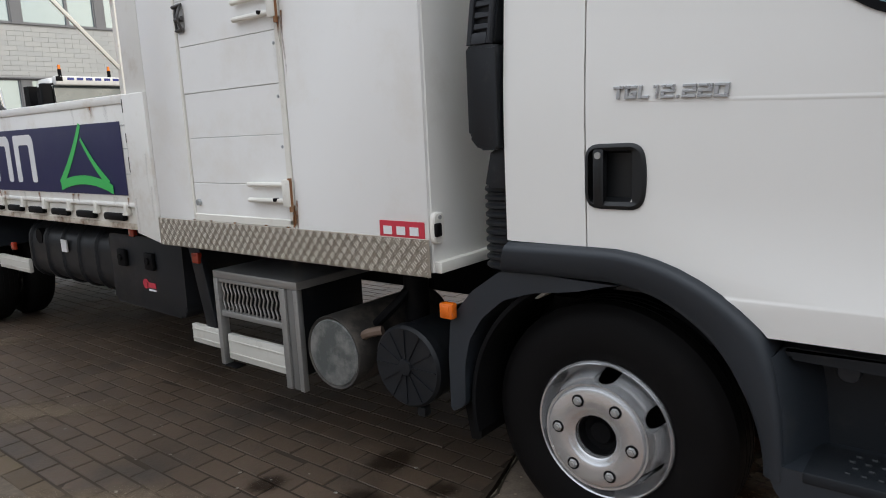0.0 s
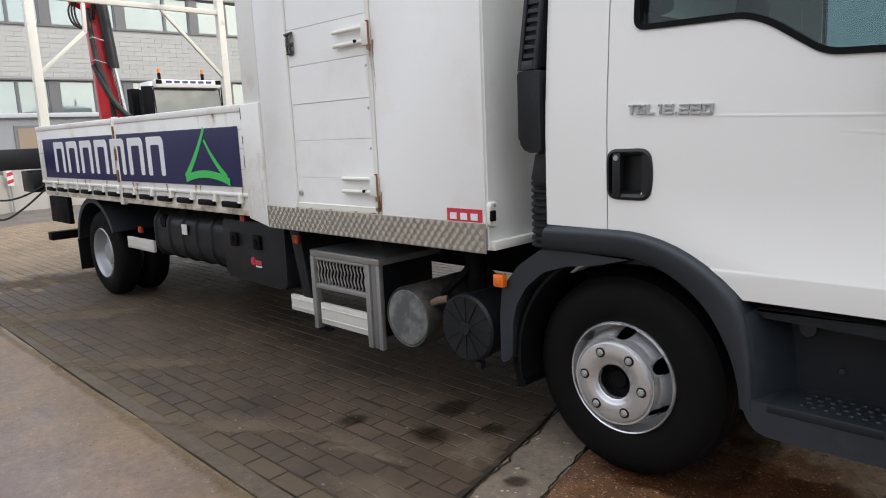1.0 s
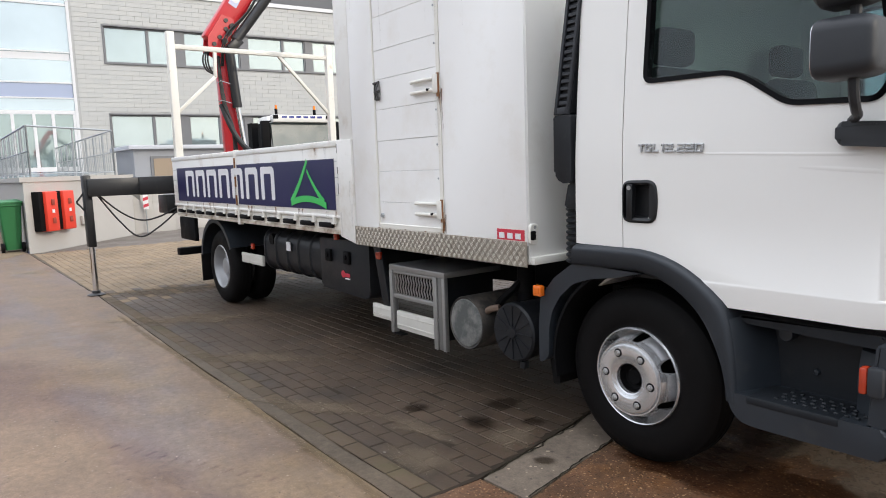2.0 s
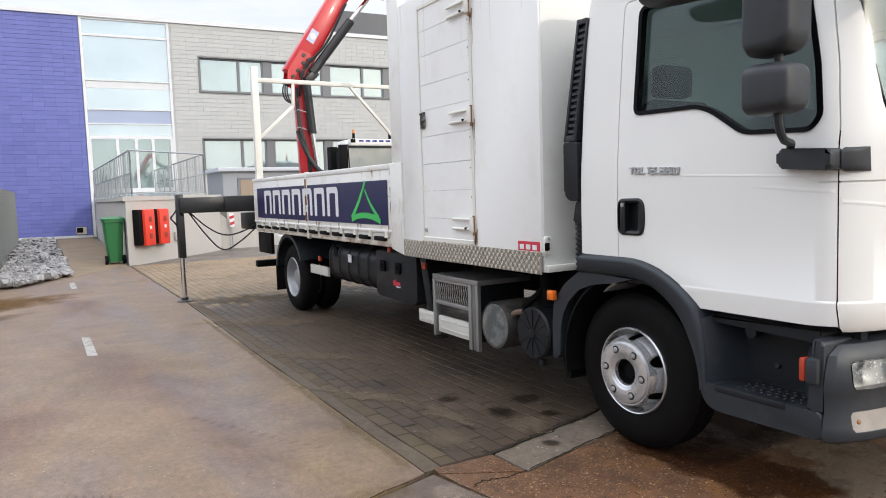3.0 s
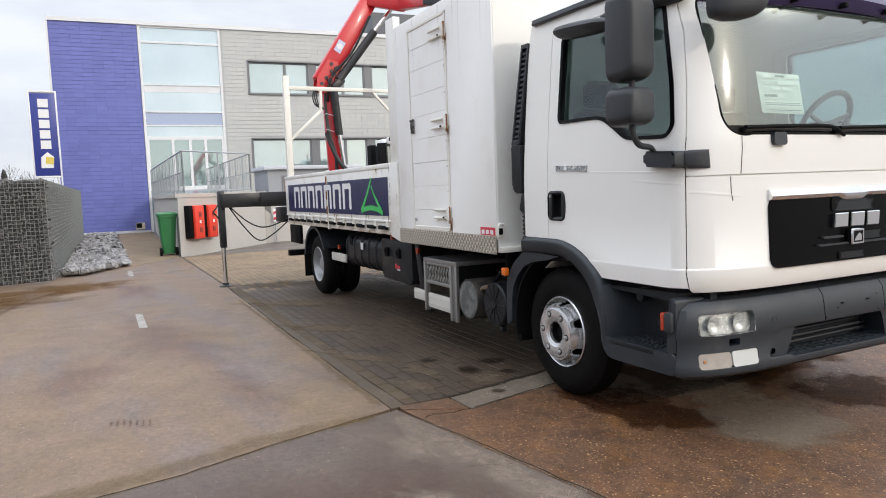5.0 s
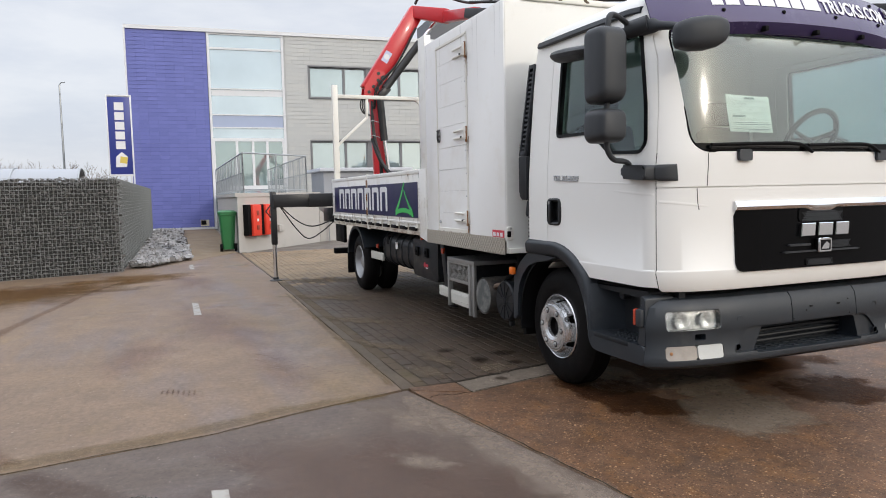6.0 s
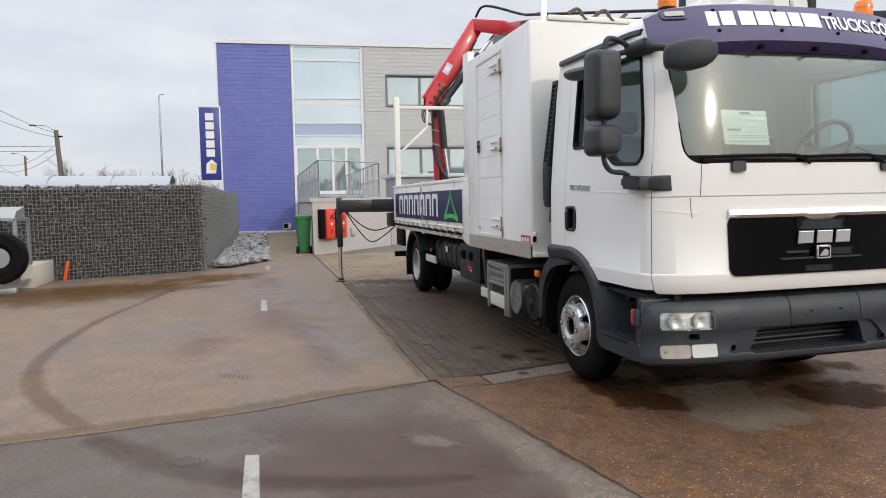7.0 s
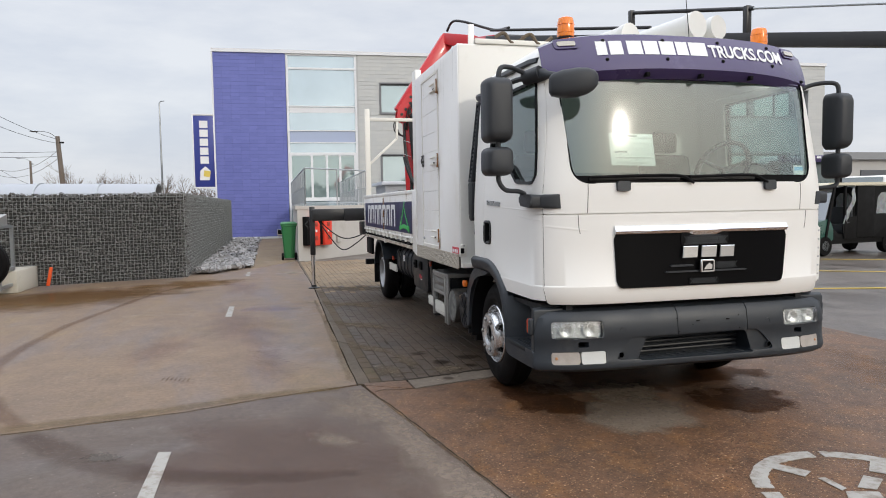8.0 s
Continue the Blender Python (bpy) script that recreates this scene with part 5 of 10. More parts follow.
# panel gaps on the nose and along the doors' front edges
for s in (-1, 1):
    for vs, zs in (((0.852, 0.860, 0.866), (1.265, 1.30, 1.387)), ((0.806, 0.805, 0.803), (1.397, 1.50, 1.580))):
        # thin grey bead that paints the shade of the panel gap
        pb = B()
        pts = []
        for z in np.linspace(zs[0], zs[-1], 17):
            v = float(np.interp(z, zs, vs))
            pts.append((nose_x(YC + s * v, z) - 0.0004, YC + s * v, float(z)))
        pipe(pb, pts, 0.0026, 6)
        part("panel_gap", pb, GAPSHADE, cab)
    # black bead added to paint the shade inside the door's front seam
    pb = B()
    pipe(pb, [(0.3545, YC + s * (flank(0.3545, z) - 0.004), z) for z in [0.825 + 0.04 * k for k in range(20)]], 0.0032, 6)
    part("door_seam_shade", pb, BLACK, cab)
# shoulder crease running from the door round the corner of the nose
pb = B()
rows_ = []
for k in range(21):
    t = k / 20
    z = 1.312 - 0.030 * t
    v = flank(0.366, z) + (0.80 - flank(0.366, z)) * t
    f = min(1.0, 5 * (1 - t))
    row = []
    for dz, o in ((0.022, -0.002), (0.007, 0.0012 * f), (-0.002, 0.0013 * f), (-0.010, -0.002)):
        y, e = YC - v, 0.004
        slope = (nose_x(y + e, z + dz) - nose_x(y - e, z + dz)) / (2 * e)
        nn = Vector((1.0, -slope)).normalized()
        row.append((nose_x(y, z + dz) + nn.x * o, y + nn.y * o, z + dz))
    rows_.append(row)
loft(pb, rows_)
part("crease", pb, WHITE, cab, angle=60)
# model lettering on the near door
GLYPHS = {"T": ((0, .76, 1, 1), (.35, 0, .65, .76)), "G": ((0, .76, 1, 1), (0, 0, .29, .76), (.29, 0, 1, .24), (.71, .24, 1, .56), (.5, .38, .71, .56)), "L": ((0, 0, .29, 1), (.29, 0, 1, .24)),
          "1": ((.45, 0, .78, 1), (.05, .76, .45, 1)), "2": ((0, .79, 1, 1), (.71, .60, 1, .79), (0, .40, 1, .60), (0, .21, .29, .40), (0, 0, 1, .21)), ".": ((.1, 0, .75, .24),),
          "0": ((0, .79, 1, 1), (0, 0, 1, .21), (0, .21, .29, .79), (.71, .21, 1, .79))}
tilt_m = pose(-0.665, YC - 1.1115, 1.4585, 0, 2.3, 0)
x = 0.0
for ch, wd, gap in (("T", .031, .004), ("G", .033, .006), ("L", .029, .010), ("1", .019, .004), ("2", .036, .005), (".", .010, .005), ("2", .036, .005), ("2", .036, .005), ("0", .036, 0)):
    pb = B()
    for a, b, c, d in GLYPHS[ch]:
        box(pb, x + a * wd, x + c * wd, -0.0075, 0.002, b * 0.0355, d * 0.0355, 0.0012, 1)
    bmesh.ops.transform(pb, matrix=tilt_m @ Matrix(((1, 0, 0.07, 0), (0, 1, 0, 0), (0, 0, 1, 0), (0, 0, 0, 1))), verts=pb.verts[:])
    part("badge_letter", pb, BADGE, truck, "raised chrome model lettering")
    x += wd + gap

# ----- windscreen and cab interior -----
ws = B()
patch(ws, YC - 1.0, YC + 1.0, 1.574, 2.335, 0.05, nose_x, -0.012, 0.005, ny=34, nz=8, lean=0.075)
scr = part("windscreen", ws, SCREEN, truck, "large curved greenish windscreen")
scr.visible_shadow = False
ws = B()
patch(ws, YC - 0.90, YC + 0.90, 1.576, 1.636, 0.012, nose_x, -0.006, 0.02, ny=30, nz=2)
part("windscreen_band", ws, GRILLEBLACK, scr, "black band at the foot of the windscreen")
ws = B()
edge_pts = [(nose_x(y, z) - 0.003, y, z) for y, z in ws_poly]
pipe(ws, edge_pts + edge_pts[:2], 0.0065, 8)
part("windscreen_seal", ws, GRILLEBLACK, scr, "thin black rubber windscreen seal")
ws = B()
box(ws, -0.955, -0.930, YC - 1.04, YC + 1.04, 0.88, 1.72)
part("rear_trim", ws, TRIMGREY, truck)
ws = B()
box(ws, -0.9, 0.30, YC - 1.0, YC + 1.0, 0.885, 0.905)
part("cab_floor", ws, SEAT, truck)
ws = B()
loft(ws, [[(x, YC + v, z) for v in (-0.93, 0.93)] + [(x - 0.002, YC + v, z - 0.04) for v in (0.93, -0.93)] for x, z in ((0.41, 1.55), (0.30, 1.57), (0.16, 1.56), (0.10, 1.50), (0.08, 1.2), (0.12, 0.95))])
dash = part("dashboard", ws, TRIMGREY, truck, "grey moulded dashboard")
ws = B()
loft(ws, [[(x, YC + 0.55 + v, z) for v in (-0.24, 0.24)] + [(x, YC + 0.55 + v, z - 0.05) for v in (0.24, -0.24)] for x, z in ((0.28, 1.57), (0.20, 1.66), (0.10, 1.65), (0.08, 1.55))])
part("instrument_hood", ws, SEAT, dash)
ws = B()
sc, tilt = Vector((-0.03, YC + 0.55, 1.70)), radians(62)
u, w = Vector((0, 1, 0)), Vector((math.cos(tilt), 0, math.sin(tilt)))
pipe(ws, [sc + (u * math.cos(a) + w * math.sin(a)) * 0.215 for a in [2 * math.pi * k / 36 for k in range(37)]], 0.019, 8)
for a in (20, 160, 270):
    rod(ws, sc - Vector((0, 0, 0.01)), sc + (u * math.cos(radians(a)) + w * math.sin(radians(a))) * 0.22, 0.018, 0.012, 8)
part("steering_wheel", ws, SEAT, truck, "dark three-spoke steering wheel")
for v in (-0.58, 0.55):
    ws = B()
    box(ws, -0.75, -0.25, YC + v - 0.25, YC + v + 0.25, 1.12, 1.30, 0.06, 3)
    st = part("seat", ws, SEAT, truck, "dark cloth cab seat")
    ws = B()
    beam(ws, (-0.72, YC + v, 1.28), (-0.84, YC + v, 1.86), 0.46, 0.14, 0.05)
    part("seat_back", ws, SEAT, st)
    ws = B()
    box(ws, -0.91, -0.80, YC + v - 0.13, YC + v + 0.13, 1.88, 2.06, 0.04, 3)
    part("headrest", ws, SEAT, st)
# printed sheet and small permit behind the glass
def behind_glass(y, z, back):
    return nose_x(y, z) - 0.02 - back


ws = B()
y0, y1, z0, z1 = 2.394, 2.706, 1.702, 1.914
v = [ws.verts.new((behind_glass(y, z, 0.012 + e), y, z)) for e in (0, 0.002) for y, z in ((y0, z0), (y1, z0 - 0.005), (y1 - 0.008, z1 - 0.01), (y0 - 0.01, z1))]
for q in ((0, 1, 2, 3), (7, 6, 5, 4), (0, 4, 5, 1), (1, 5, 6, 2), (2, 6, 7, 3), (3, 7, 4, 0)):
    ws.faces.new([v[i] for i in q])
sheet = part("price_sheet", ws, PAPER, truck, "white printed sheet behind the windscreen")
PALEINK = surf("faded_print", (0.20, 0.245, 0.235), 0.7, var=0.1, scale=30)
FIELD = surf("white_form_field", (0.74, 0.77, 0.75), 0.7, var=0.02, scale=30)


def sheet_strip(name, ya, yb, za, h, off, mat):
    q = B()
    vv = [q.verts.new((behind_glass(y, z, 0.0115) + off, y, z)) for y, z in ((ya, za - h / 2), (yb, za - h / 2), (yb, za + h / 2), (ya, za + h / 2))]
    q.faces.new(vv)
    return part(name, q, mat, sheet)


def sheet_text(text, y, z, h):
    """Printed words that follow the slope of the glass."""
    e = 0.02
    dy = (behind_glass(y + 0.1, z, 0) - behind_glass(y, z, 0)) / 0.1
    dz = (behind_glass(y, z + e, 0) - behind_glass(y, z, 0)) / e
    m = Matrix(((dy, dz, 1, behind_glass(y, z, 0.0115) + 0.0062), (0.8, 0, 0, y), (0, 1, 0, z), (0, 0, 0, 1)))
    part("printed_words", lettering(text, h, PALEINK, 0.0001, m), PALEINK, sheet)


wy = y1 - y0
for za, a, b, h in ((1.893, 0.04, 0.96, 0.026), (1.860, 0.04, 0.96, 0.024), (1.828, 0.28, 0.74, 0.022), (1.790, 0.04, 0.52, 0.022), (1.748, 0.04, 0.96, 0.030), (1.716, 0.04, 0.96, 0.010)):
    sheet_strip("form_field", y0 + wy * a, y0 + wy * b, za, h, 0.004, FIELD)
for za, a, b, h in ((1.893, 0.36, 0.60, 0.013), (1.790, 0.06, 0.36, 0.014), (1.753, 0.06, 0.90, 0.004), (1.743, 0.06, 0.94, 0.004), (1.716, 0.06, 0.92, 0.005)):
    sheet_strip("print_bar", y0 + wy * a, y0 + wy * b, za, h, 0.006, PALEINK)
sheet_text("TGL 12.220 BB", y0 + wy * 0.07, 1.853, 0.015)
sheet_text("4x2", y0 + wy * 0.45, 1.821, 0.014)
ws = B()
v = [ws.verts.new((behind_glass(y, z, 0.008 + e), y, z)) for e in (0, 0.002) for y, z in ((3.79, 1.60), (3.885, 1.60), (3.885, 1.70), (3.79, 1.70))]
for q in ((0, 1, 2, 3), (7, 6, 5, 4), (0, 4, 5, 1), (1, 5, 6, 2), (2, 6, 7, 3), (3, 7, 4, 0)):
    ws.faces.new([v[i] for i in q])
pm = part("permit_card", ws, PAPER, truck, "white and blue permit card behind the windscreen")
ws = B()
v = [ws.verts.new((behind_glass(y, z, 0.0) + 0.004 - 0.008, y, z)) for y, z in ((3.795, 1.665), (3.88, 1.665), (3.88, 1.69), (3.795, 1.69))]
ws.faces.new(v)
part("permit_band", ws, surf("pale_blue_print", (0.25, 0.5, 0.75), 0.6), pm)

# wipers
for yb, ya in ((2.95, 2.22), (3.52, 2.92)):
    wp = B()
    pts = [(nose_x(y, z) + 0.018, y, z) for y, z in ((yb, 1.585), (yb - 0.10, 1.630), ((ya + yb) / 2, 1.632), (ya, 1.624))]
    pipe(wp, curve_pts(pts, 5), 0.0105, 8)
    wpr = part("wiper", wp, BLACK, truck, "black windscreen wiper")
    wp = B()
    pts = [(nose_x(y, z) + 0.010, y, z) for y, z in ((ya, 1.612), ((ya + yb) / 2, 1.618), (yb - 0.1, 1.615))]
    pipe(wp, pts, 0.0095, 8)
    part("wiper_blade", wp, HOSE, wpr)
for y in (2.445, 3.545):
    wp = B()
    patch(wp, y - 0.045, y + 0.045, 1.535, 1.60, 0.014, nose_x, 0.022, 0.03, ny=8, nz=2)
    part("screen_bracket", wp, PLASTIC, truck, "grey plastic bracket below the windscreen")

# ----- grille -----
gr = B()
patch(gr, 2.385, 3.69, 0.905, 1.275, 0.05, nose_x, 0.012, 0.03, ny=34, nz=6, lean=0.03)
gri = part("grille", gr, GRILLEBLACK, truck, "gloss black grille panel")
gr = B()
ends_y = [2.386 + 1.304 * k / 80 for k in range(81)]
def strip_dip(y):
    return 0.020 * min(1.0, max(0.0, (0.125 - abs(y - YC - 0.025)) / 0.045))


loft(gr, [[(nose_x(y, z) + o, y, z - d * strip_dip(y)) for o, z, d in ((-0.006, 1.313, 0), (0.004, 1.312, 0), (0.010, 1.309, 0), (0.028, 1.277, 0.2), (0.026, 1.270, 0.6), (0.018, 1.258, 1), (-0.006, 1.256, 1))] for y in ends_y])
part("chrome_strip", gr, CHROME, gri, "chrome strip along the grille's top", angle=20)
gr = B()
patch(gr, 2.86, 3.22, 1.175, 1.262, 0.02, nose_x, 0.019, 0.02, ny=14, nz=3)
part("mesh_inlet", gr, BLACK, gri)
# the maker's chrome mark as plain slanted bars
for a, b in ((2.862, 2.975), (3.000, 3.118), (3.142, 3.252)):
    gr = B()
    prism(gr, [(a, 1.090), (b, 1.090), (b + 0.006, 1.168), (a + 0.006, 1.168)], "x", 0.50, 0.524, 0.004, 1)
    part("chrome_bar", gr, CHROME, gri)
for z0, z1, ya, yb in ((0.996, 1.006, 2.74, 3.36), (1.035, 1.047, 2.78, 2.95)):
    gr = B()
    patch(gr, ya, yb, z0, z1, 0.008, nose_x, 0.03, 0.03, ny=14, nz=2)
    part("grille_blade", gr, MIRRORGREY, gri)
gr = B()
patch(gr, 2.925, 3.15, 0.915, 0.955, 0.008, nose_x, 0.018, 0.02, ny=10, nz=2)
part("lower_mesh", gr, BLACK, gri)
gr = B()
box(gr, 0.505, 0.532, 2.995, 3.095, 0.995, 1.075, 0.006)
em = part("emblem", gr, BLACK, gri, "small square chrome-rimmed emblem")
gr = B()
loft(gr, [[(0.531, y, z) for y, z in rounded(2.992, 3.098, 0.992, 1.078, 0.008, 2)], [(0.537, y, z) for y, z in rounded(2.996, 3.094, 0.996, 1.074, 0.006, 2)],
          [(0.537, y, z) for y, z in rounded(3.004, 3.086, 1.004, 1.066, 0.004, 2)], [(0.531, y, z) for y, z in rounded(3.004, 3.086, 1.004, 1.066, 0.004, 2)]], cap=False)
part("emblem_rim", gr, CHROME, em)
gr = B()
prism(gr, [(3.012, 1.012), (3.075, 1.012), (3.078, 1.04), (3.055, 1.056), (3.03, 1.036)], "x", 0.532, 0.536)
part("emblem_shape", gr, CHROME, em)
# fine slots in the black grille
for k in range(5):
    gr = B()
    patch(gr, 2.88 + 0.01 * k, 3.20 - 0.01 * k, 1.185 + 0.012 * k, 1.190 + 0.012 * k, 0.002, nose_x, 0.024, 0.01, ny=10, nz=1)
    part("grille_slot", gr, PLASTIC, gri)

for ya, yb, z0, z1 in ((2.87, 3.21, 1.178, 1.232), (3.10, 3.30, 1.015, 1.058), (2.93, 3.145, 0.918, 0.952)):
    gr = B()
    step, n = 0.017, int((yb - ya + z1 - z0) / 0.017)
    for k in range(n):
        for sg in (-1, 1):
            a_ = ya + step * k - (z1 - z0)
            p0, p1 = (a_, z0), (a_ + z1 - z0, z1)
            if p0[0] < ya or p1[0] > yb:
                continue
            if sg < 0:
                p0, p1 = (p0[0], z1), (p1[0], z0)
            beam(gr, (nose_x(p0[0], p0[1]) + 0.022, *p0), (nose_x(p1[0], p1[1]) + 0.022, *p1), 0.003, 0.004)
    part("grille_mesh", gr, MIRRORGREY, gri, "fine dark diamond mesh")
# air flap standing proud of the far front corner, with webs behind it
af = B()
rows = []
for z, o in ((0.875, 0.008), (0.90, 0.018), (1.0, 0.023), (1.15, 0.023), (1.245, 0.018), (1.27, 0.008)):
    xs_ = (0.26, 0.30, 0.335, 0.365, 0.385)
    rows.append([(x, YC + flank(x, z) + o, z) for x in xs_] + [(x, YC + flank(x, z) + o - 0.008, z) for x in reversed(xs_)])
loft(af, rows)
flap = part("air_flap", af, WHITE, truck, "white slotted air flap on the cab corner")
af = B()
loft(af, [[(0.352, YC + flank(0.36, z) - 0.02, z), (0.384, YC + flank(0.375, z) - 0.02, z), (0.384, YC + flank(0.375, z) + 0.014, z), (0.352, YC + flank(0.36, z) + 0.014, z)] for z in (0.885, 1.0, 1.13, 1.262)])
part("flap_web", af, WHITE, flap)
for k in range(6):
    z = 0.93 + 0.062 * k
    af = B()
    yy = YC + flank(0.375, z)
    box(af, 0.380, 0.386, yy - 0.004, yy + 0.008, z - 0.006, z + 0.006, 0.001, 1)
    part("flap_slot", af, ZINC, flap)

# ----- bumper -----
BUMP = [(0.352, 1.120, 0.400), (0.362, 1.150, 0.447), (0.385, 1.165, 0.480), (0.412, 1.170, 0.486), (0.440, 1.170, 0.478), (0.500, 1.170, 0.469), (0.570, 1.170, 0.469),
        (0.586, 1.170, 0.475), (0.660, 1.168, 0.467), (0.720, 1.163, 0.456), (0.755, 1.140, 0.430), (0.768, 1.100, 0.390)]
BA, BE, BP, BACK = 0.20, 4.6, 1.9, 0.347      # corner depth and roundness, rear edge


def bump_x(y, z):
    for (z0, w0, x0), (z1, w1, x1) in zip(BUMP, BUMP[1:]):
        if z0 <= z <= z1:
            t = (z - z0) / (z1 - z0)
            w, xf = w0 + (w1 - w0) * t, x0 + (x1 - x0) * t
            v = min(1.0, abs(y - YC) / w)
            return xf - BA + BA * (1 - v ** BE) ** (1 / BP)
    return 0.4


def bump_ring(z, w, xf, n=44):
    """Plan outline of the bumper: rounded corners that end square at the step panel."""
    u = max(0.0, (BACK - xf + BA) / BA)
    v_end = w * max(0.0, 1 - u ** BP) ** (1 / BE)
    half = []
    for k in range(n + 1):
        v = v_end * math.sin(k / n * math.pi / 2)
        half.append((xf - BA + BA * (1 - (v / w) ** BE) ** (1 / BP), v))
    half += [(BACK, v_end - 0.003), (BACK, v_end - 0.05), (0.20, v_end - 0.12)]
    return [(x, YC + v, z) for x, v in reversed(half)] + [(x, YC - v, z) for x, v in half[1:]]


bm = B()
loft(bm, [bump_ring(*L) for L in BUMP])
bumper = finish(bm, PLASTIC)
bc = [solid(smooth_poly([(2.40, 0.432), (3.63, 0.432), (3.50, 0.576), (2.53, 0.576)], 0.05), "x", 0.452, 0.8), solid(smooth_poly([(2.575, 0.420), (3.455, 0.420), (3.405, 0.572), (2.645, 0.572)], 0.025), "x", 0.30, 0.8)]
for s in (-1, 1):
    for y0, y1, z0, z1 in ((0.690, 1.030, 0.585, 0.695), (0.672, 1.035, 0.418, 0.498)):
        ya, yb = sorted((YC + s * y0, YC + s * y1))
        c = B()
        patch(c, ya, yb, z0, z1, 0.018, bump_x, 0.05, 0.10, ny=14, nz=3)
        bc.append(finish(c, PLASTIC))
    ya, yb = sorted((YC + s * 0.79, YC + s * 0.86))
    bc.append(solid(rounded(ya, yb, 0.525, 0.562, 0.008, 2), "x", 0.32, 0.7))
c = B()
patch(c, 2.862, 2.868, 0.575, 0.78, 0.001, bump_x, 0.03, 0.045, ny=2, nz=4)
bc.append(finish(c, PLASTIC))
c = B()
patch(c, 3.402, 3.408, 0.575, 0.78, 0.001, bump_x, 0.03, 0.045, ny=2, nz=4)
bc.append(finish(c, PLASTIC))
bmp = part("bumper", cut(bumper, bc), PLASTIC, truck, "dark grey moulded plastic front bumper")
for s in (-1, 1):
    ya, yb = sorted((YC + s * 0.693, YC + s * 1.027))
    c = B()
    patch(c, ya, yb, 0.586, 0.691, 0.016, bump_x, -0.035, 0.01, ny=14, nz=3)
    rf = part("headlight", c, REFLECTOR, bmp, "clear rectangular headlight")
    c = B()
    patch(c, ya, yb, 0.585, 0.692, 0.018, bump_x, 0.002, 0.005, ny=16, nz=4)
    ln = part("headlight_lens", c, LENS, rf)
    ln.visible_shadow = False
    for f in (0.28, 0.74):
        yy = ya + (yb - ya) * f
        c = B()
        lathe(c, [(0.0, -0.03), (0.02, -0.028), (0.042, 0.0), (0.046, 0.004), (0.040, 0.004), (0.0, -0.02)], (bump_x(yy, 0.64) - 0.022, yy, 0.638), "x", 24)
        part("bulb_cup", c, REFLECTOR, rf)
    split = YC + s * 0.845
    a, b = sorted((YC + s * 0.676, split - s * 0.004))
    c = B()
    patch(c, a, b, 0.418, 0.496, 0.008, bump_x, -0.002, 0.02, ny=8, nz=2)
    part("fog_light", c, WHITELENS, bmp, "white rectangular fog light")
    a, b = sorted((split + s * 0.004, YC + s * 1.031))
    c = B()
    patch(c, a, b, 0.418, 0.496, 0.014, bump_x, -0.002, 0.02, ny=8, nz=2)
    part("turn_signal", c, surf("clear_turn_lens", (0.33, 0.295, 0.26), 0.2, var=0.25, scale=18, coat=0.6, bscale=200, bstr=0.4), bmp, "clear ribbed turn signal")
    c = B()
    yy = YC + s * 1.000
    lathe(c, [(0.0, 0.003), (0.008, 0.002), (0.010, 0.0), (0.010, -0.01), (0.0, -0.01)], (bump_x(yy, 0.457) - 0.001, yy, 0.457), "x", 16)
    part("turn_bulb", c, surf("dim_amber_bulb", (0.36, 0.17, 0.07), 0.4), bmp, "amber bulb behind the turn signal")
    c = B()
    box(c, 0.20, 0.36, *sorted((YC + s * 0.775, YC + s * 0.875)), 0.515, 0.57)
    part("towing_recess", c, BLACK, bmp)
c = B()
box(c, 0.10, 0.16, 2.6, 3.47, 0.37, 0.60)
part("intake_backing", c, BLACK, bmp)
for k in range(11):
    c = B()
    y = 2.63 + 0.074 * k
    for m in range(3):
        box(c, 0.33 + 0.04 * m, 0.352 + 0.04 * m, y, y + 0.045, 0.417, 0.4235)
    part("tread_rib", c, PLASTIC, bmp)
for z in (0.445, 0.475, 0.51):
    c = B()
    rod(c, (0.33, 2.66, z), (0.34, 3.41, z + 0.012), 0.011, seg=8)
    part("intake_slat", c, TANKBLACK, bmp)
for y in (3.02, 3.25):
    c = B()
    box(c, bump_x(y, 0.66) - 0.004, bump_x(y, 0.66) + 0.004, y - 0.012, y + 0.012, 0.655, 0.664)
    part("plate_screw", c, BLACK, bmp)
for y, z in ((2.862, 0.683), (2.980, 0.637), (3.338, 0.680), (3.341, 0.594), (2.875, 0.594)):
    c = B()
    lathe(c, [(0.0, 0.002), (0.004, 0.002), (0.005, 0.0), (0.0, -0.004)], (bump_x(y, z), y, z), "x", 10)
    part("plate_screw", c, BLACK, bmp)
for s in (-1, 1):
    for v, z in ((0.554, 0.628), (0.567, 0.464)):
        c = B()
        y = YC + s * v
        lathe(c, [(0.017, -0.002), (0.0175, 0.0012), (0.0195, 0.0012), (0.020, -0.002)], (bump_x(y, z), y, z), "x", 28)
        part("cap_mark", c, PLASTIC, bmp)
c = B()
prism(c, [(3.04, 0.452), (3.16, 0.452), (3.145, 0.535), (3.065, 0.540)], "x", 0.235, 0.243, 0.003, 1)
part("pale_tag", c, CREAM, bmp, "pale tag hanging behind the intake slats")
c = B()
box(c, -0.98, 0.34, YC - 0.90, YC + 0.90, 0.72, 0.81)
part("cab_underside", c, BLACK, truck)

# ----- sun visor, roof lamps -----
def visor_x(y, z):
    t = max(0.0, (z - 2.285) / 0.30)
    v = abs(y - YC) / 1.03
    return 0.445 - 0.13 * t ** 1.4 - 0.19 * min(1, v) ** 3.2


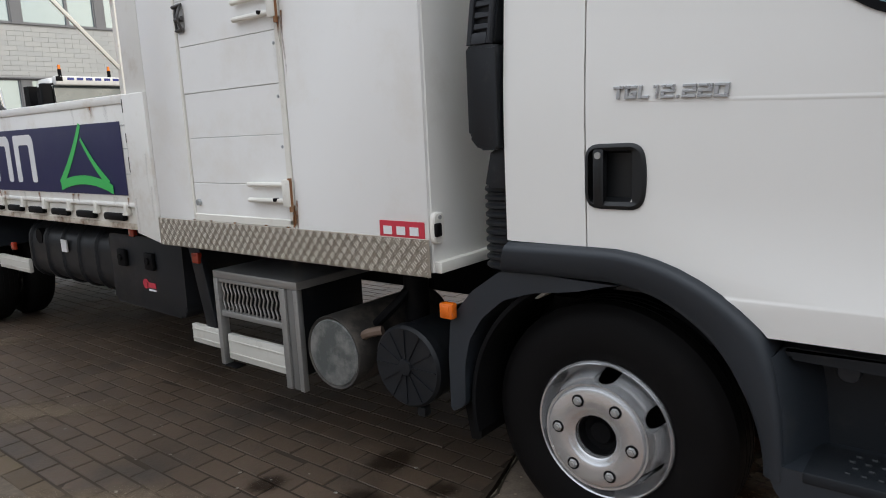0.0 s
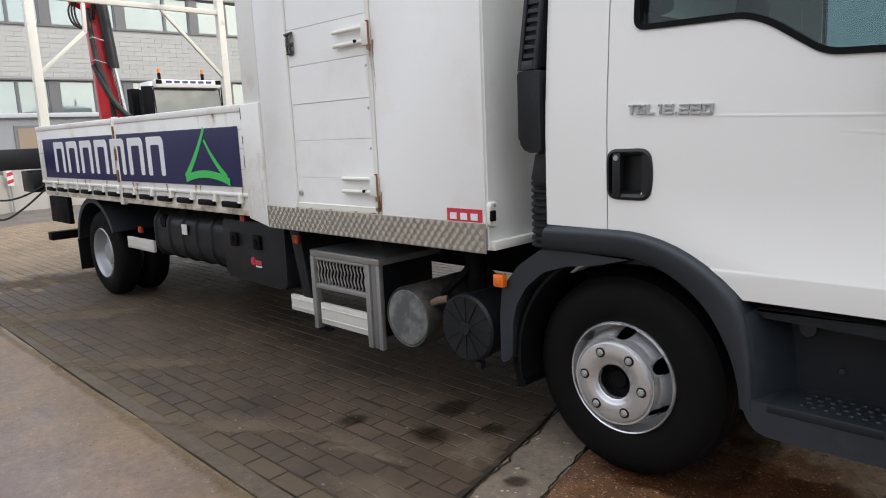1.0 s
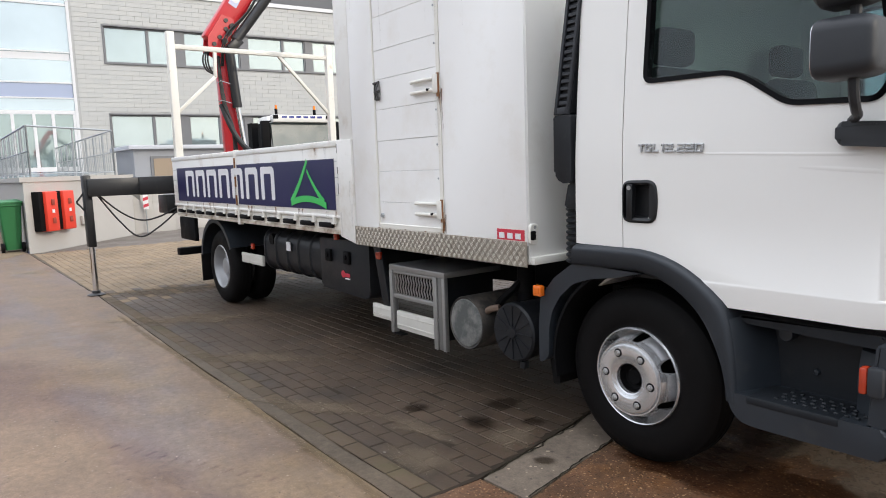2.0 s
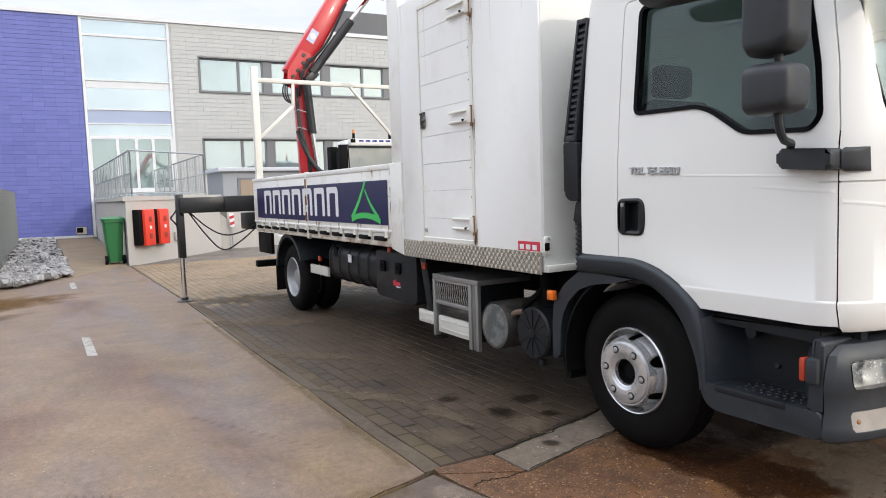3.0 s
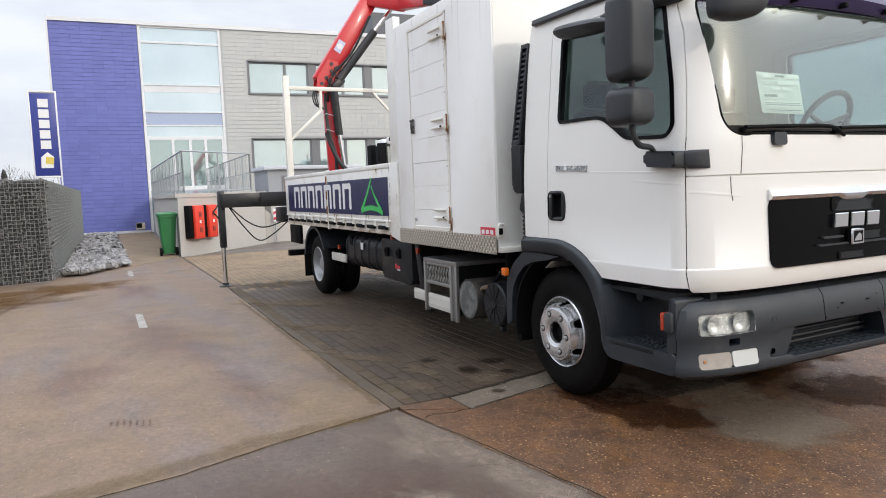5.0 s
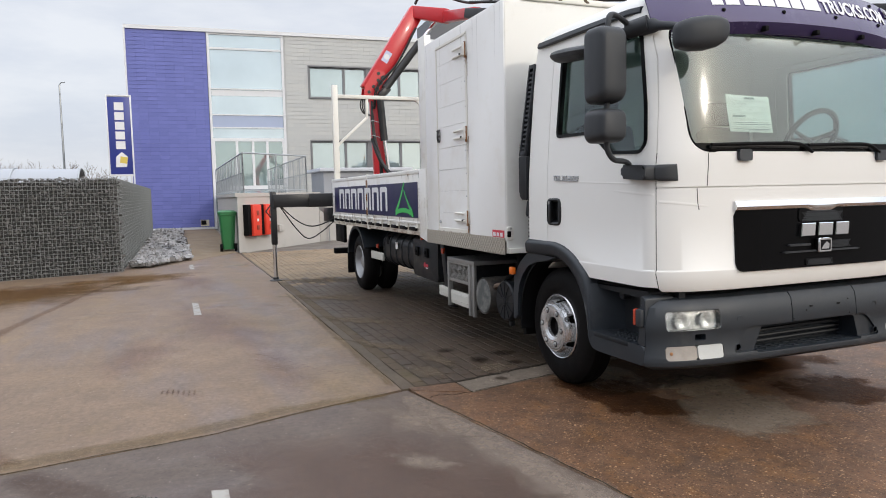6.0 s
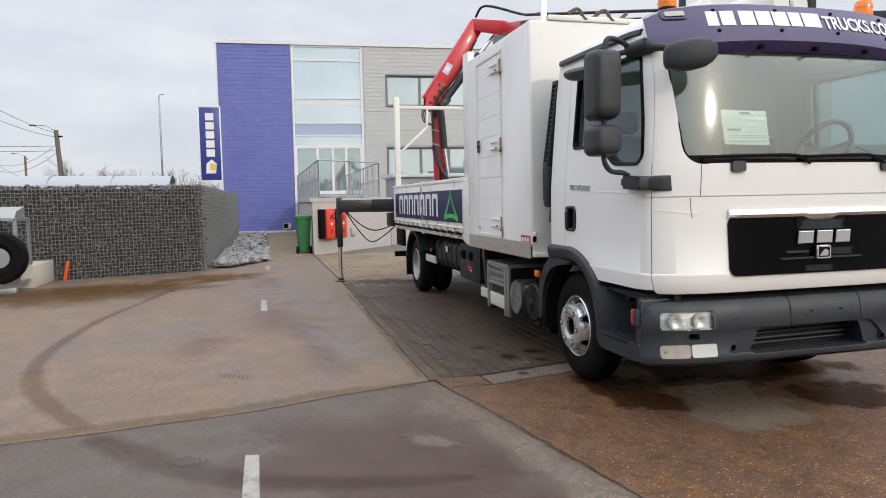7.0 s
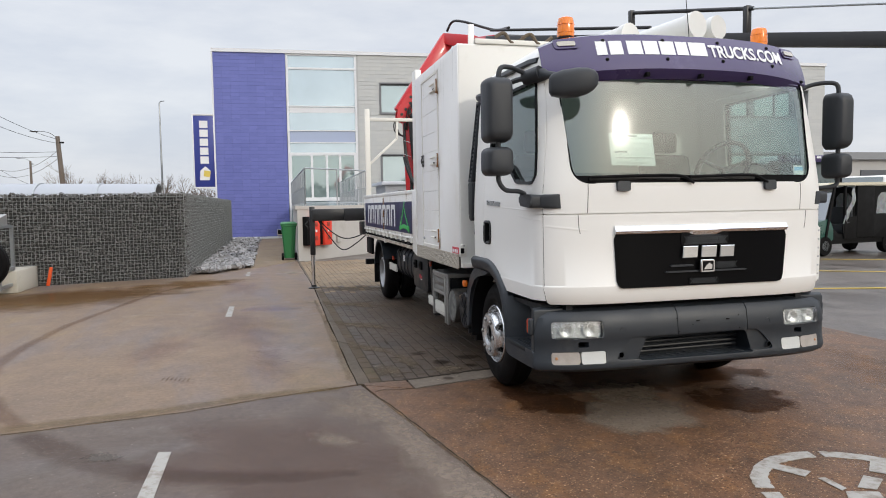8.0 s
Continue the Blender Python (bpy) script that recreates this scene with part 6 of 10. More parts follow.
vb = B()
rows = []
NV = 36
for k in range(NV + 1):
    v = -1.0 + 2.0 * k / NV
    y = YC + v * 1.02
    top = 2.575 - 0.055 * abs(v) ** 3 - 0.035 * max(0, abs(v) - 0.86) / 0.14
    bot = 2.335 - 0.055 * abs(v) ** 2.2
    row = [(visor_x(y, bot + (top - bot) * j / 6), y, bot + (top - bot) * j / 6) for j in range(7)]
    row.append((visor_x(y, top) - 0.045, y, top + 0.014))
    rows.append(row)
outer = [[vb.verts.new(p) for p in r] for r in rows]
innr = [[vb.verts.new((x - 0.008, y, z)) for x, y, z in r] for r in rows]
for i in range(NV):
    for j in range(7):
        vb.faces.new((outer[i][j], outer[i + 1][j], outer[i + 1][j + 1], outer[i][j + 1]))
        vb.faces.new((innr[i][j], innr[i][j + 1], innr[i + 1][j + 1], innr[i + 1][j]))
    for j in (0, 7):
        vb.faces.new((outer[i][j], innr[i][j], innr[i + 1][j], outer[i + 1][j]))
for i in (0, NV):
    for j in range(7):
        vb.faces.new((outer[i][j], outer[i][j + 1], innr[i][j + 1], innr[i][j]))
vis = part("sun_visor", vb, VISOR, truck, "glossy purple sun visor with white lettering")
vb = B()
lip = []
for k in range(NV + 1):
    v = -1.0 + 2.0 * k / NV
    y = YC + v * 1.02
    bot = 2.335 - 0.055 * abs(v) ** 2.2
    drop = 0.062 * min(1.0, (1.0 - abs(v)) / 0.12)
    lip.append([(visor_x(y, bot), y, bot), (visor_x(y, bot) - 0.012, y, bot - drop * 0.5), (visor_x(y, bot) - 0.03, y, bot - drop),
                (visor_x(y, bot) - 0.036, y, bot - drop), (visor_x(y, bot) - 0.018, y, bot - drop * 0.5), (visor_x(y, bot) - 0.007, y, bot)])
loft(vb, lip)
part("visor_lip", vb, surf("dark_purple_visor_lip", (0.035, 0.024, 0.075), 0.3, var=0.1, scale=3, spec=0.3), vis, "darker lower lip of the visor")
# white maker's blocks and the readable words
def visor_sheet(bm, y0, y1, z0, z1, skew=0.0, off=0.003):
    n = max(1, int((y1 - y0) / 0.03))
    lo, hi = [], []
    for k in range(n + 1):
        y = y0 + (y1 - y0) * k / n
        droop = -0.030 * ((y - YC) / 1.0) ** 2
        for arr, z, sk in ((lo, z0 + droop, 0), (hi, z1 + droop, skew)):
            arr.append(bm.verts.new((visor_x(y + sk, z) + off, y + sk, z)))
    for k in range(n):
        bm.faces.new((lo[k], lo[k + 1], hi[k + 1], hi[k]))


for y0, y1 in ((2.335, 2.405), (2.422, 2.512), (2.543, 2.648), (2.660, 2.765), (2.777, 2.885), (2.897, 2.985), (2.997, 3.128)):
    vb = B()
    visor_sheet(vb, y0, y1, 2.432, 2.530, 0.004)
    part("white_block", vb, VINYLWHITE, vis)
txt = lettering("TRUCKS.COM", 0.088, VINYLWHITE, 0.0015, Matrix.Diagonal((0.815, 1, 1, 1)), 0.028)
tb = B()
tb.from_mesh(txt)
bmesh.ops.triangulate(tb, faces=tb.faces[:])
bmesh.ops.subdivide_edges(tb, edges=[e for e in tb.edges if e.calc_length() > 0.02], cuts=2)
bmesh.ops.triangulate(tb, faces=tb.faces[:])
tb.to_mesh(txt)
tb.free()
for vt in txt.vertices:
    y, z = 3.148 + vt.co.x, 2.430 + vt.co.y
    z -= 0.030 * ((y - YC) / 1.0) ** 2
    vt.co = (visor_x(y, z) + 0.004 + vt.co.z, y, z)
part("visor_lettering", txt, VINYLWHITE, vis, "white lettering on the visor")
for v in (-0.62, -0.2, 0.22, 0.64, -0.95, 0.95):
    for z in ((2.40, 2.535) if abs(v) < 0.9 else (2.33,)):
        vb = B()
        y = YC + v
        lathe(vb, [(0.0, 0.010), (0.008, 0.009), (0.012, 0.003), (0.012, -0.01), (0.0, -0.012)], (visor_x(y, z - 0.03 * v * v), y, z - 0.03 * v * v), "x", 12)
        part("visor_bolt", vb, BLACK, vis)
for s in (-1, 1):
    y, z = YC + s * 0.86, 2.505
    vb = B()
    a, b = y - 0.075, y + 0.075
    patch(vb, a, b, z - 0.035, z + 0.035, 0.02, visor_x, 0.010, 0.02, ny=8, nz=2)
    cl = part("clearance_light", vb, VISOR, vis, "small visor clearance light")
    vb = B()
    patch(vb, a + 0.02, b - 0.02, z - 0.016, z + 0.016, 0.008, visor_x, 0.018, 0.02, ny=8, nz=2)
    part("clearance_lens", vb, surf("clearance_lens_amber", (0.45, 0.42, 0.36), 0.25, coat=0.4), cl)
for y in (2.655, 3.050, 3.440):
    vb = B()
    box(vb, visor_x(y, 2.29) - 0.05, visor_x(y, 2.29) + 0.008, y - 0.013, y + 0.013, 2.278, 2.306, 0.004)
    part("visor_bracket", vb, BLACK, truck)
vb = B()
patch(vb, YC - 0.93, YC + 0.93, 2.27, 2.345, 0.02, nose_x, -0.004, 0.012, ny=30, nz=2)
part("screen_header", vb, VISOR, truck, "dark tinted band behind the visor")
for y in (2.262, 3.822):
    bt = B()
    lathe(bt, [(0.0, -0.02), (0.075, -0.02), (0.078, 0.02), (0.06, 0.035), (0.0, 0.035)], (0.03, y, 2.57), "z", 24)
    bs = part("beacon", bt, BLACK, truck, "orange rotating beacon on the cab roof")
    bt = B()
    lathe(bt, [(0.058, 0.036), (0.060, 0.06), (0.057, 0.135), (0.050, 0.162), (0.030, 0.172), (0.0, 0.174)], (0.03, y, 2.57), "z", 24)
    part("beacon_dome", bt, ORANGE, bs)
    for k in range(2):
        bt = B()
        zz = 2.632 + 0.055 * k
        lathe(bt, [(0.0585, -0.002), (0.0625, 0.0), (0.0585, 0.002)], (0.03, y, zz), "z", 24)
        part("dome_rib", bt, ORANGE, bs)
bt = B()
rod(bt, (-0.06, 3.30, 2.59), (-0.10, 3.26, 3.25), 0.004, 0.0015, 6)
part("aerial", bt, BLACK, truck)
# rain gutter along the roof edge
for s in (-1, 1):
    gt = B()
    loft(gt, [[(x, YC + s * (w + o), z + h) for o, h in ((-0.02, -0.020), (0.010, -0.018), (0.016, -0.010), (0.010, 0.018), (-0.02, 0.022))] for x, w, z in ((-0.97, 1.040, 2.434), (-0.5, 1.042, 2.428), (-0.1, 1.040, 2.420), (0.08, 1.034, 2.416), (0.16, 1.014, 2.413))])
    part("roof_gutter", gt, PLASTIC, truck)

# ----- mirrors -----
def mirror_set(s):
    y0 = YC - 1.11 if s < 0 else YC + 1.11
    k_out, k_w, dz = (1.0, 1.0, 0.0) if s < 0 else (0.80, 0.74, -0.03)

    def P(x, o, z):
        return (x, y0 + s * o * k_out, z + (dz if z > 1.58 else 0.0))
    bmm = B()
    pipe(bmm, curve_pts([P(0.15, -0.05, 2.30), P(0.18, 0.04, 2.335), P(0.24, 0.14, 2.345), P(0.28, 0.21, 2.325), P(0.285, 0.23, 2.24)], 6), 0.016, 10)
    arm = part("mirror_arm", bmm, MIRRORGREY, truck, "grey tubular mirror bracket")
    bmm = B()
    rod(bmm, P(0.285, 0.23, 1.90), P(0.285, 0.23, 1.79), 0.016, seg=10)
    part("mirror_link", bmm, MIRRORGREY, arm)
    bmm = B()
    pipe(bmm, curve_pts([P(0.285, 0.23, 1.68), P(0.285, 0.228, 1.61), P(0.275, 0.18, 1.555), P(0.24, 0.08, 1.545), P(0.20, 0.02, 1.53)], 6), 0.0155, 10)
    part("mirror_stay", bmm, MIRRORGREY, arm)
    for nm, z0, z1, xa, xb, wide in (("main_mirror", 1.858, 2.268, 0.195, 0.368, 0.088), ("wide_mirror", 1.645, 1.828, 0.195, 0.365, 0.090)):
        bmm = B()
        oc, wide = 0.232, wide * k_w / k_out
        prof = [(xa, 0.94), (xa + 0.012, 1.0), (xa + 0.07, 1.0), (xb - 0.060, 0.985), (xb - 0.036, 0.955), (xb - 0.018, 0.90), (xb - 0.006, 0.82), (xb, 0.70)]
        zc, hh = (z0 + z1) / 2, (z1 - z0) / 2
        loft(bmm, [[P(x, oc + (a) * f, zc + b * f) for a, b in rounded(-wide, wide, -hh, hh, 0.045, 6)] for x, f in prof])
        h = part(nm, bmm, MIRRORGREY, truck, "large grey mirror housing" if nm == "main_mirror" else "smaller grey wide-angle mirror housing")
        bmm = B()
        loft(bmm, [[P(x, oc + a, zc + b) for a, b in rounded(-wide * 0.88, wide * 0.88, -hh * 0.92, hh * 0.92, 0.04, 4)] for x in (xa - 0.004, xa + 0.004)])
        part("mirror_glass", bmm, CHROME, h)
    bmm = B()
    prism(bmm, smooth_poly([(0.158, 1.450), (0.374, 1.434), (0.374, 1.518), (0.158, 1.530)], 0.022), "y", *sorted((y0 - s * 0.06, y0 + s * (0.046 if s < 0 else 0.012))), 0.020 if s < 0 else 0.004, 4)
    part("mirror_mount", bmm, MIRRORGREY, truck, "grey mirror mounting block")
    bmm = B()
    ring = []
    for z, f in ((1.430, 0.45), (1.434, 0.75), (1.442, 0.93), (1.452, 1.0), (1.500, 1.0), (1.510, 0.93), (1.517, 0.75), (1.521, 0.45)):
        row = [(x, YC + s * (flank(x, z) + (0.046 if s < 0 else 0.014) * f * k), z) for x, k in ((0.378, 1.0), (0.395, 1.0), (0.410, 0.95))]
        row += [(0.425, YC + s * (flank(0.425, z) + 0.012), z), (0.420, YC + s * (flank(0.420, z) - 0.02), z), (0.380, YC + s * (flank(0.380, z) - 0.02), z)]
        ring.append(row)
    loft(bmm, ring)
    part("mount_cap", bmm, MIRRORGREY, truck, "grey corner cap beside the mirror mount")


mirror_set(-1)
mirror_set(1)
# kerb mirror above the near door and the front mirror
km = B()
rings = []
for x, h, d in ((-0.485, 0.012, 0.025), (-0.475, 0.032, 0.052), (-0.44, 0.046, 0.070), (-0.33, 0.052, 0.080), (-0.18, 0.050, 0.080), (-0.08, 0.042, 0.07), (-0.03, 0.02, 0.03)):
    zc = 2.235 - 0.09 * (x + 0.19)
    rings.append([(x, YC - 1.195 + d * math.cos(a), zc + h * math.sin(a) * (1.0 if math.sin(a) < 0 else 0.7)) for a in [2 * math.pi * k / 12 for k in range(12)]])
loft(km, rings)
kb = part("kerb_mirror", km, MIRRORGREY, truck, "grey kerb mirror over the door")
km = B()
pipe(km, curve_pts([(-0.10, YC - 1.20, 2.25), (-0.02, YC - 1.13, 2.30), (0.10, YC - 1.06, 2.31)], 4), 0.018, 8)
part("kerb_arm", km, MIRRORGREY, kb)
km = B()
rod(km, (0.14, YC - 1.10, 2.295), (0.24, YC - 1.03, 2.315), 0.048, 0.05, 14)
loft(km, [[(x, y + w * math.cos(a), z + h * math.sin(a)) for a in [math.pi / 6 * k for k in range(12)]] for x, y, z, w, h in
          ((0.20, YC - 1.045, 2.300, 0.026, 0.046), (0.28, YC - 1.022, 2.298, 0.024, 0.042), (0.31, YC - 1.012, 2.292, 0.020, 0.026), (0.42, YC - 0.985, 2.266, 0.018, 0.021), (0.52, YC - 0.955, 2.240, 0.017, 0.020))])
part("front_mirror_arm", km, MIRRORGREY, truck, "grey arm of the front mirror")
km = B()
fc = Vector((0.56, YC - 0.945, 2.205))
rings = []
for t, w, h in ((-0.165, 0.012, 0.028), (-0.160, 0.030, 0.058), (-0.145, 0.046, 0.078), (-0.08, 0.064, 0.097), (0.02, 0.070, 0.102), (0.09, 0.066, 0.092), (0.135, 0.052, 0.070), (0.158, 0.034, 0.044), (0.166, 0.014, 0.022)):
    c = fc + Vector((0.05, 0.24, 0.025)).normalized() * (0.92 * t)
    ring = []
    for a in [2 * math.pi * k / 24 for k in range(24)]:
        ca, sa = (math.copysign(abs(f) ** 0.66, f) for f in (math.cos(a), math.sin(a)))
        ring.append(c + Vector((w * ca, -0.2 * w * ca, h * sa * (0.78 if sa > 0 else 0.95))))
    rings.append(ring)
loft(km, rings)
part("front_mirror", km, MIRRORGREY, truck, "rounded grey front mirror housing", angle=40)

# ----- arch, step panel, flaps -----
def arch_sweep(a0, a1, tail, prof, n=34):
    """Sweeps a profile round the arch from angle a0 to a1, then straight back by tail metres. A profile point: the share of
    the way from the moulding's outer edge to its inner one, metres added to the radius, and y. Low down the outer edge draws in."""
    rings = []
    for k in range(n + 1):
        d = a0 + (a1 - a0) * k / n
        a = radians(d)
        r_out = float(np.interp(d, (0, 10, 17, 28, 36, 43), (0.513, 0.518, 0.529, 0.557, 0.586, 0.608)))
        r_in = float(np.interp(d, (5, 20, 33, 49, 70, 90), (0.455, 0.457, 0.461, 0.477, 0.491, 0.498)))
        rings.append([(AC[0] + (r_out + (r_in - r_out) * u + e) * math.cos(a), y, AC[1] + (r_out + (r_in - r_out) * u + e) * math.sin(a)) for u, e, y in prof])
    for k in range(1, 7 if tail else 0):
        d = tail * k / 6
        rings.append([(AC[0] - d - 0.035 * u * (k / 6), y, AC[1] + 0.608 - 0.110 * u + e - 0.004 * (k / 6) ** 2) for u, e, y in prof])
    return rings


for s in (-1, 1):
    yo = YC + s * 1.138

    def Y(o):
        return yo - s * o
    ab = B()
    loft(ab, arch_sweep(3, 90, 0.325, [(u, 0, Y(o)) for u, o in ((0, 0.30), (0, 0.050), (0.03, 0.024), (0.10, 0.008), (0.19, 0.001), (0.30, 0.0), (0.55, 0.006), (0.78, 0.014), (0.90, 0.022), (0.97, 0.036), (1, 0.055), (1, 0.30))]))
    ar = part("wheel_arch", ab, PLASTIC, truck, "dark grey plastic wheel arch", 50)
    ab = B()
    prism(ab, [(ARC[0] + 0.47 * math.cos(radians(t)), ARC[1] + 0.47 * math.sin(radians(t))) for t in range(-5, 186, 10)], "y", *sorted((Y(0.41), Y(0.44))))
    part("inner_wing", ab, BLACK, ar)
    # rear guard behind the wheel
    ab = B()
    path = [(-0.66, 0.916), (-0.80, 0.888), (-0.95, 0.866), (-1.06, 0.83), (-1.15, 0.755), (-1.205, 0.67), (-1.228, 0.58), (-1.235, 0.42)]
    outer = [(x - 0.0, z) for x, z in path]
    wide = [(-0.66, 0.922), (-0.80, 0.926), (-0.90, 0.93), (-1.065, 0.930), (-1.19, 0.845), (-1.285, 0.735), (-1.30, 0.60), (-1.30, 0.38)]
    poly = smooth_poly(outer + wide[::-1], 0.02)
    prism(ab, poly, "y", *sorted((Y(0.036), Y(0.32))), 0.008)
    part("rear_guard", ab, PLASTIC, ar, "grey guard behind the front wheel")
    ab = B()
    loft(ab, [[(AC[0] + r * math.cos(radians(t)), Y(o), AC[1] + r * math.sin(radians(t))) for r, o in ((0.515, 0.05), (0.515, 0.43), (0.500, 0.43), (0.500, 0.05))] for t in range(0, 193, 6)])
    part("arch_liner", ab, BLACK, ar)
    # step panel below the door: recess wall, tread ledge, cheeks
    ab = B()
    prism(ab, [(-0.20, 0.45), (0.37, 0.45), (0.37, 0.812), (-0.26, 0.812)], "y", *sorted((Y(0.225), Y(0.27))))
    pm_ = part("step_panel", ab, SHADEDPLASTIC, truck, "grey plastic entry step panel")
    ab = B()
    prism(ab, smooth_poly([(-0.224, 0.50), (-0.16, 0.497), (0.343, 0.497), (0.343, 0.384), (0.25, 0.383), (-0.02, 0.380), (-0.12, 0.380), (-0.172, 0.388), (-0.205, 0.420), (-0.222, 0.458)], 0.022, 5), "y", *sorted((Y(0.006), Y(0.26))), 0.011, 3)
    part("step_ledge", ab, PLASTIC, pm_)
    ab = B()
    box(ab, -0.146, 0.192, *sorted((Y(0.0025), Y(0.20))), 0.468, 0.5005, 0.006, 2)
    part("tread_plate", ab, SHADEDPLASTIC, pm_)
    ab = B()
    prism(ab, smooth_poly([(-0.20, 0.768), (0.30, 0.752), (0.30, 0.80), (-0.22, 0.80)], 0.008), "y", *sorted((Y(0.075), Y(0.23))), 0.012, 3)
    part("step_lintel", ab, SHADEDPLASTIC, pm_)
    ab = B()
    prism(ab, smooth_poly([(0.280, 0.49), (0.343, 0.49), (0.343, 0.772), (0.300, 0.785)], 0.012), "y", *sorted((Y(0.012), Y(0.22))), 0.014, 3)
    part("step_cheek", ab, PLASTIC, pm_)
    ab = B()
    loft(ab, arch_sweep(6, 37, 0, [(0, e, Y(o)) for e, o in ((-0.02, 0.022), (-0.003, 0.020), (0.006, 0.034), (0.030, 0.13), (0.070, 0.228), (-0.02, 0.228))], 14))
    part("step_cheek", ab, PLASTIC, pm_)
    for i in range(4):
        for j in range(9):
            ab = B()
            x, o = -0.06 + 0.036 * j + 0.012 * (i % 2), 0.045 + 0.036 * i
            box(ab, x, x + 0.017, *sorted((Y(o), Y(o + 0.013))), 0.495, 0.506, 0.003, 1)
            part("tread_stud", ab, SHADEDPLASTIC, pm_)
    ab = B()
    lathe(ab, [(0.0, 0.0), (0.026, 0.0), (0.03, 0.01), (0.028, 0.05), (0.0, 0.05)], (-0.075, Y(0.16), 0.728), "y", 20, 1 if s < 0 else -1)
    part("filler_cap", ab, PLASTIC, pm_)
    for x, z in ((0.02, 0.585), (0.23, 0.59)):
        ab = B()
        lathe(ab, [(0.0, 0.0), (0.010, 0.001), (0.013, 0.006), (0.013, 0.02), (0.0, 0.02)], (x, Y(0.21), z), "y", 12, 1 if s < 0 else -1)
        part("panel_bolt", ab, PLASTIC, pm_)
    # side marker on the bumper's edge
    ab = B()
    box(ab, 0.280, 0.332, *sorted((Y(-0.012), Y(0.05))), 0.606, 0.710, 0.012)
    sm = part("side_marker", ab, MIRRORGREY, truck, "orange side turn lamp in a grey housing")
    ab = B()
    box(ab, 0.254, 0.282, *sorted((Y(-0.010), Y(0.04))), 0.610, 0.706, 0.010)
    part("marker_lens", ab, REDLENS, sm)
    # amber reflector on the guard
    ab = B()
    box(ab, -1.304, -1.246, *sorted((Y(-0.004), Y(0.03))), 0.744, 0.802, 0.008)
    am = part("marker_light", ab, AMBER, truck, "square amber marker lamp")
    ab = B()
    box(ab, -1.292, -1.258, *sorted((Y(-0.007), Y(0.0))), 0.758, 0.792, 0.003)
    part("marker_reflector", ab, AMBER, am)
    # rubber flap added so its black stands for the darkness behind the wheel
    ab = B()
    prism(ab, smooth_poly([(-1.285, 0.40), (-1.215, 0.42), (-1.215, 0.27), (-1.26, 0.26)], 0.012), "y", *sorted((Y(0.10), Y(0.30))))
    part("dark_flap", ab, RUBBER, truck)

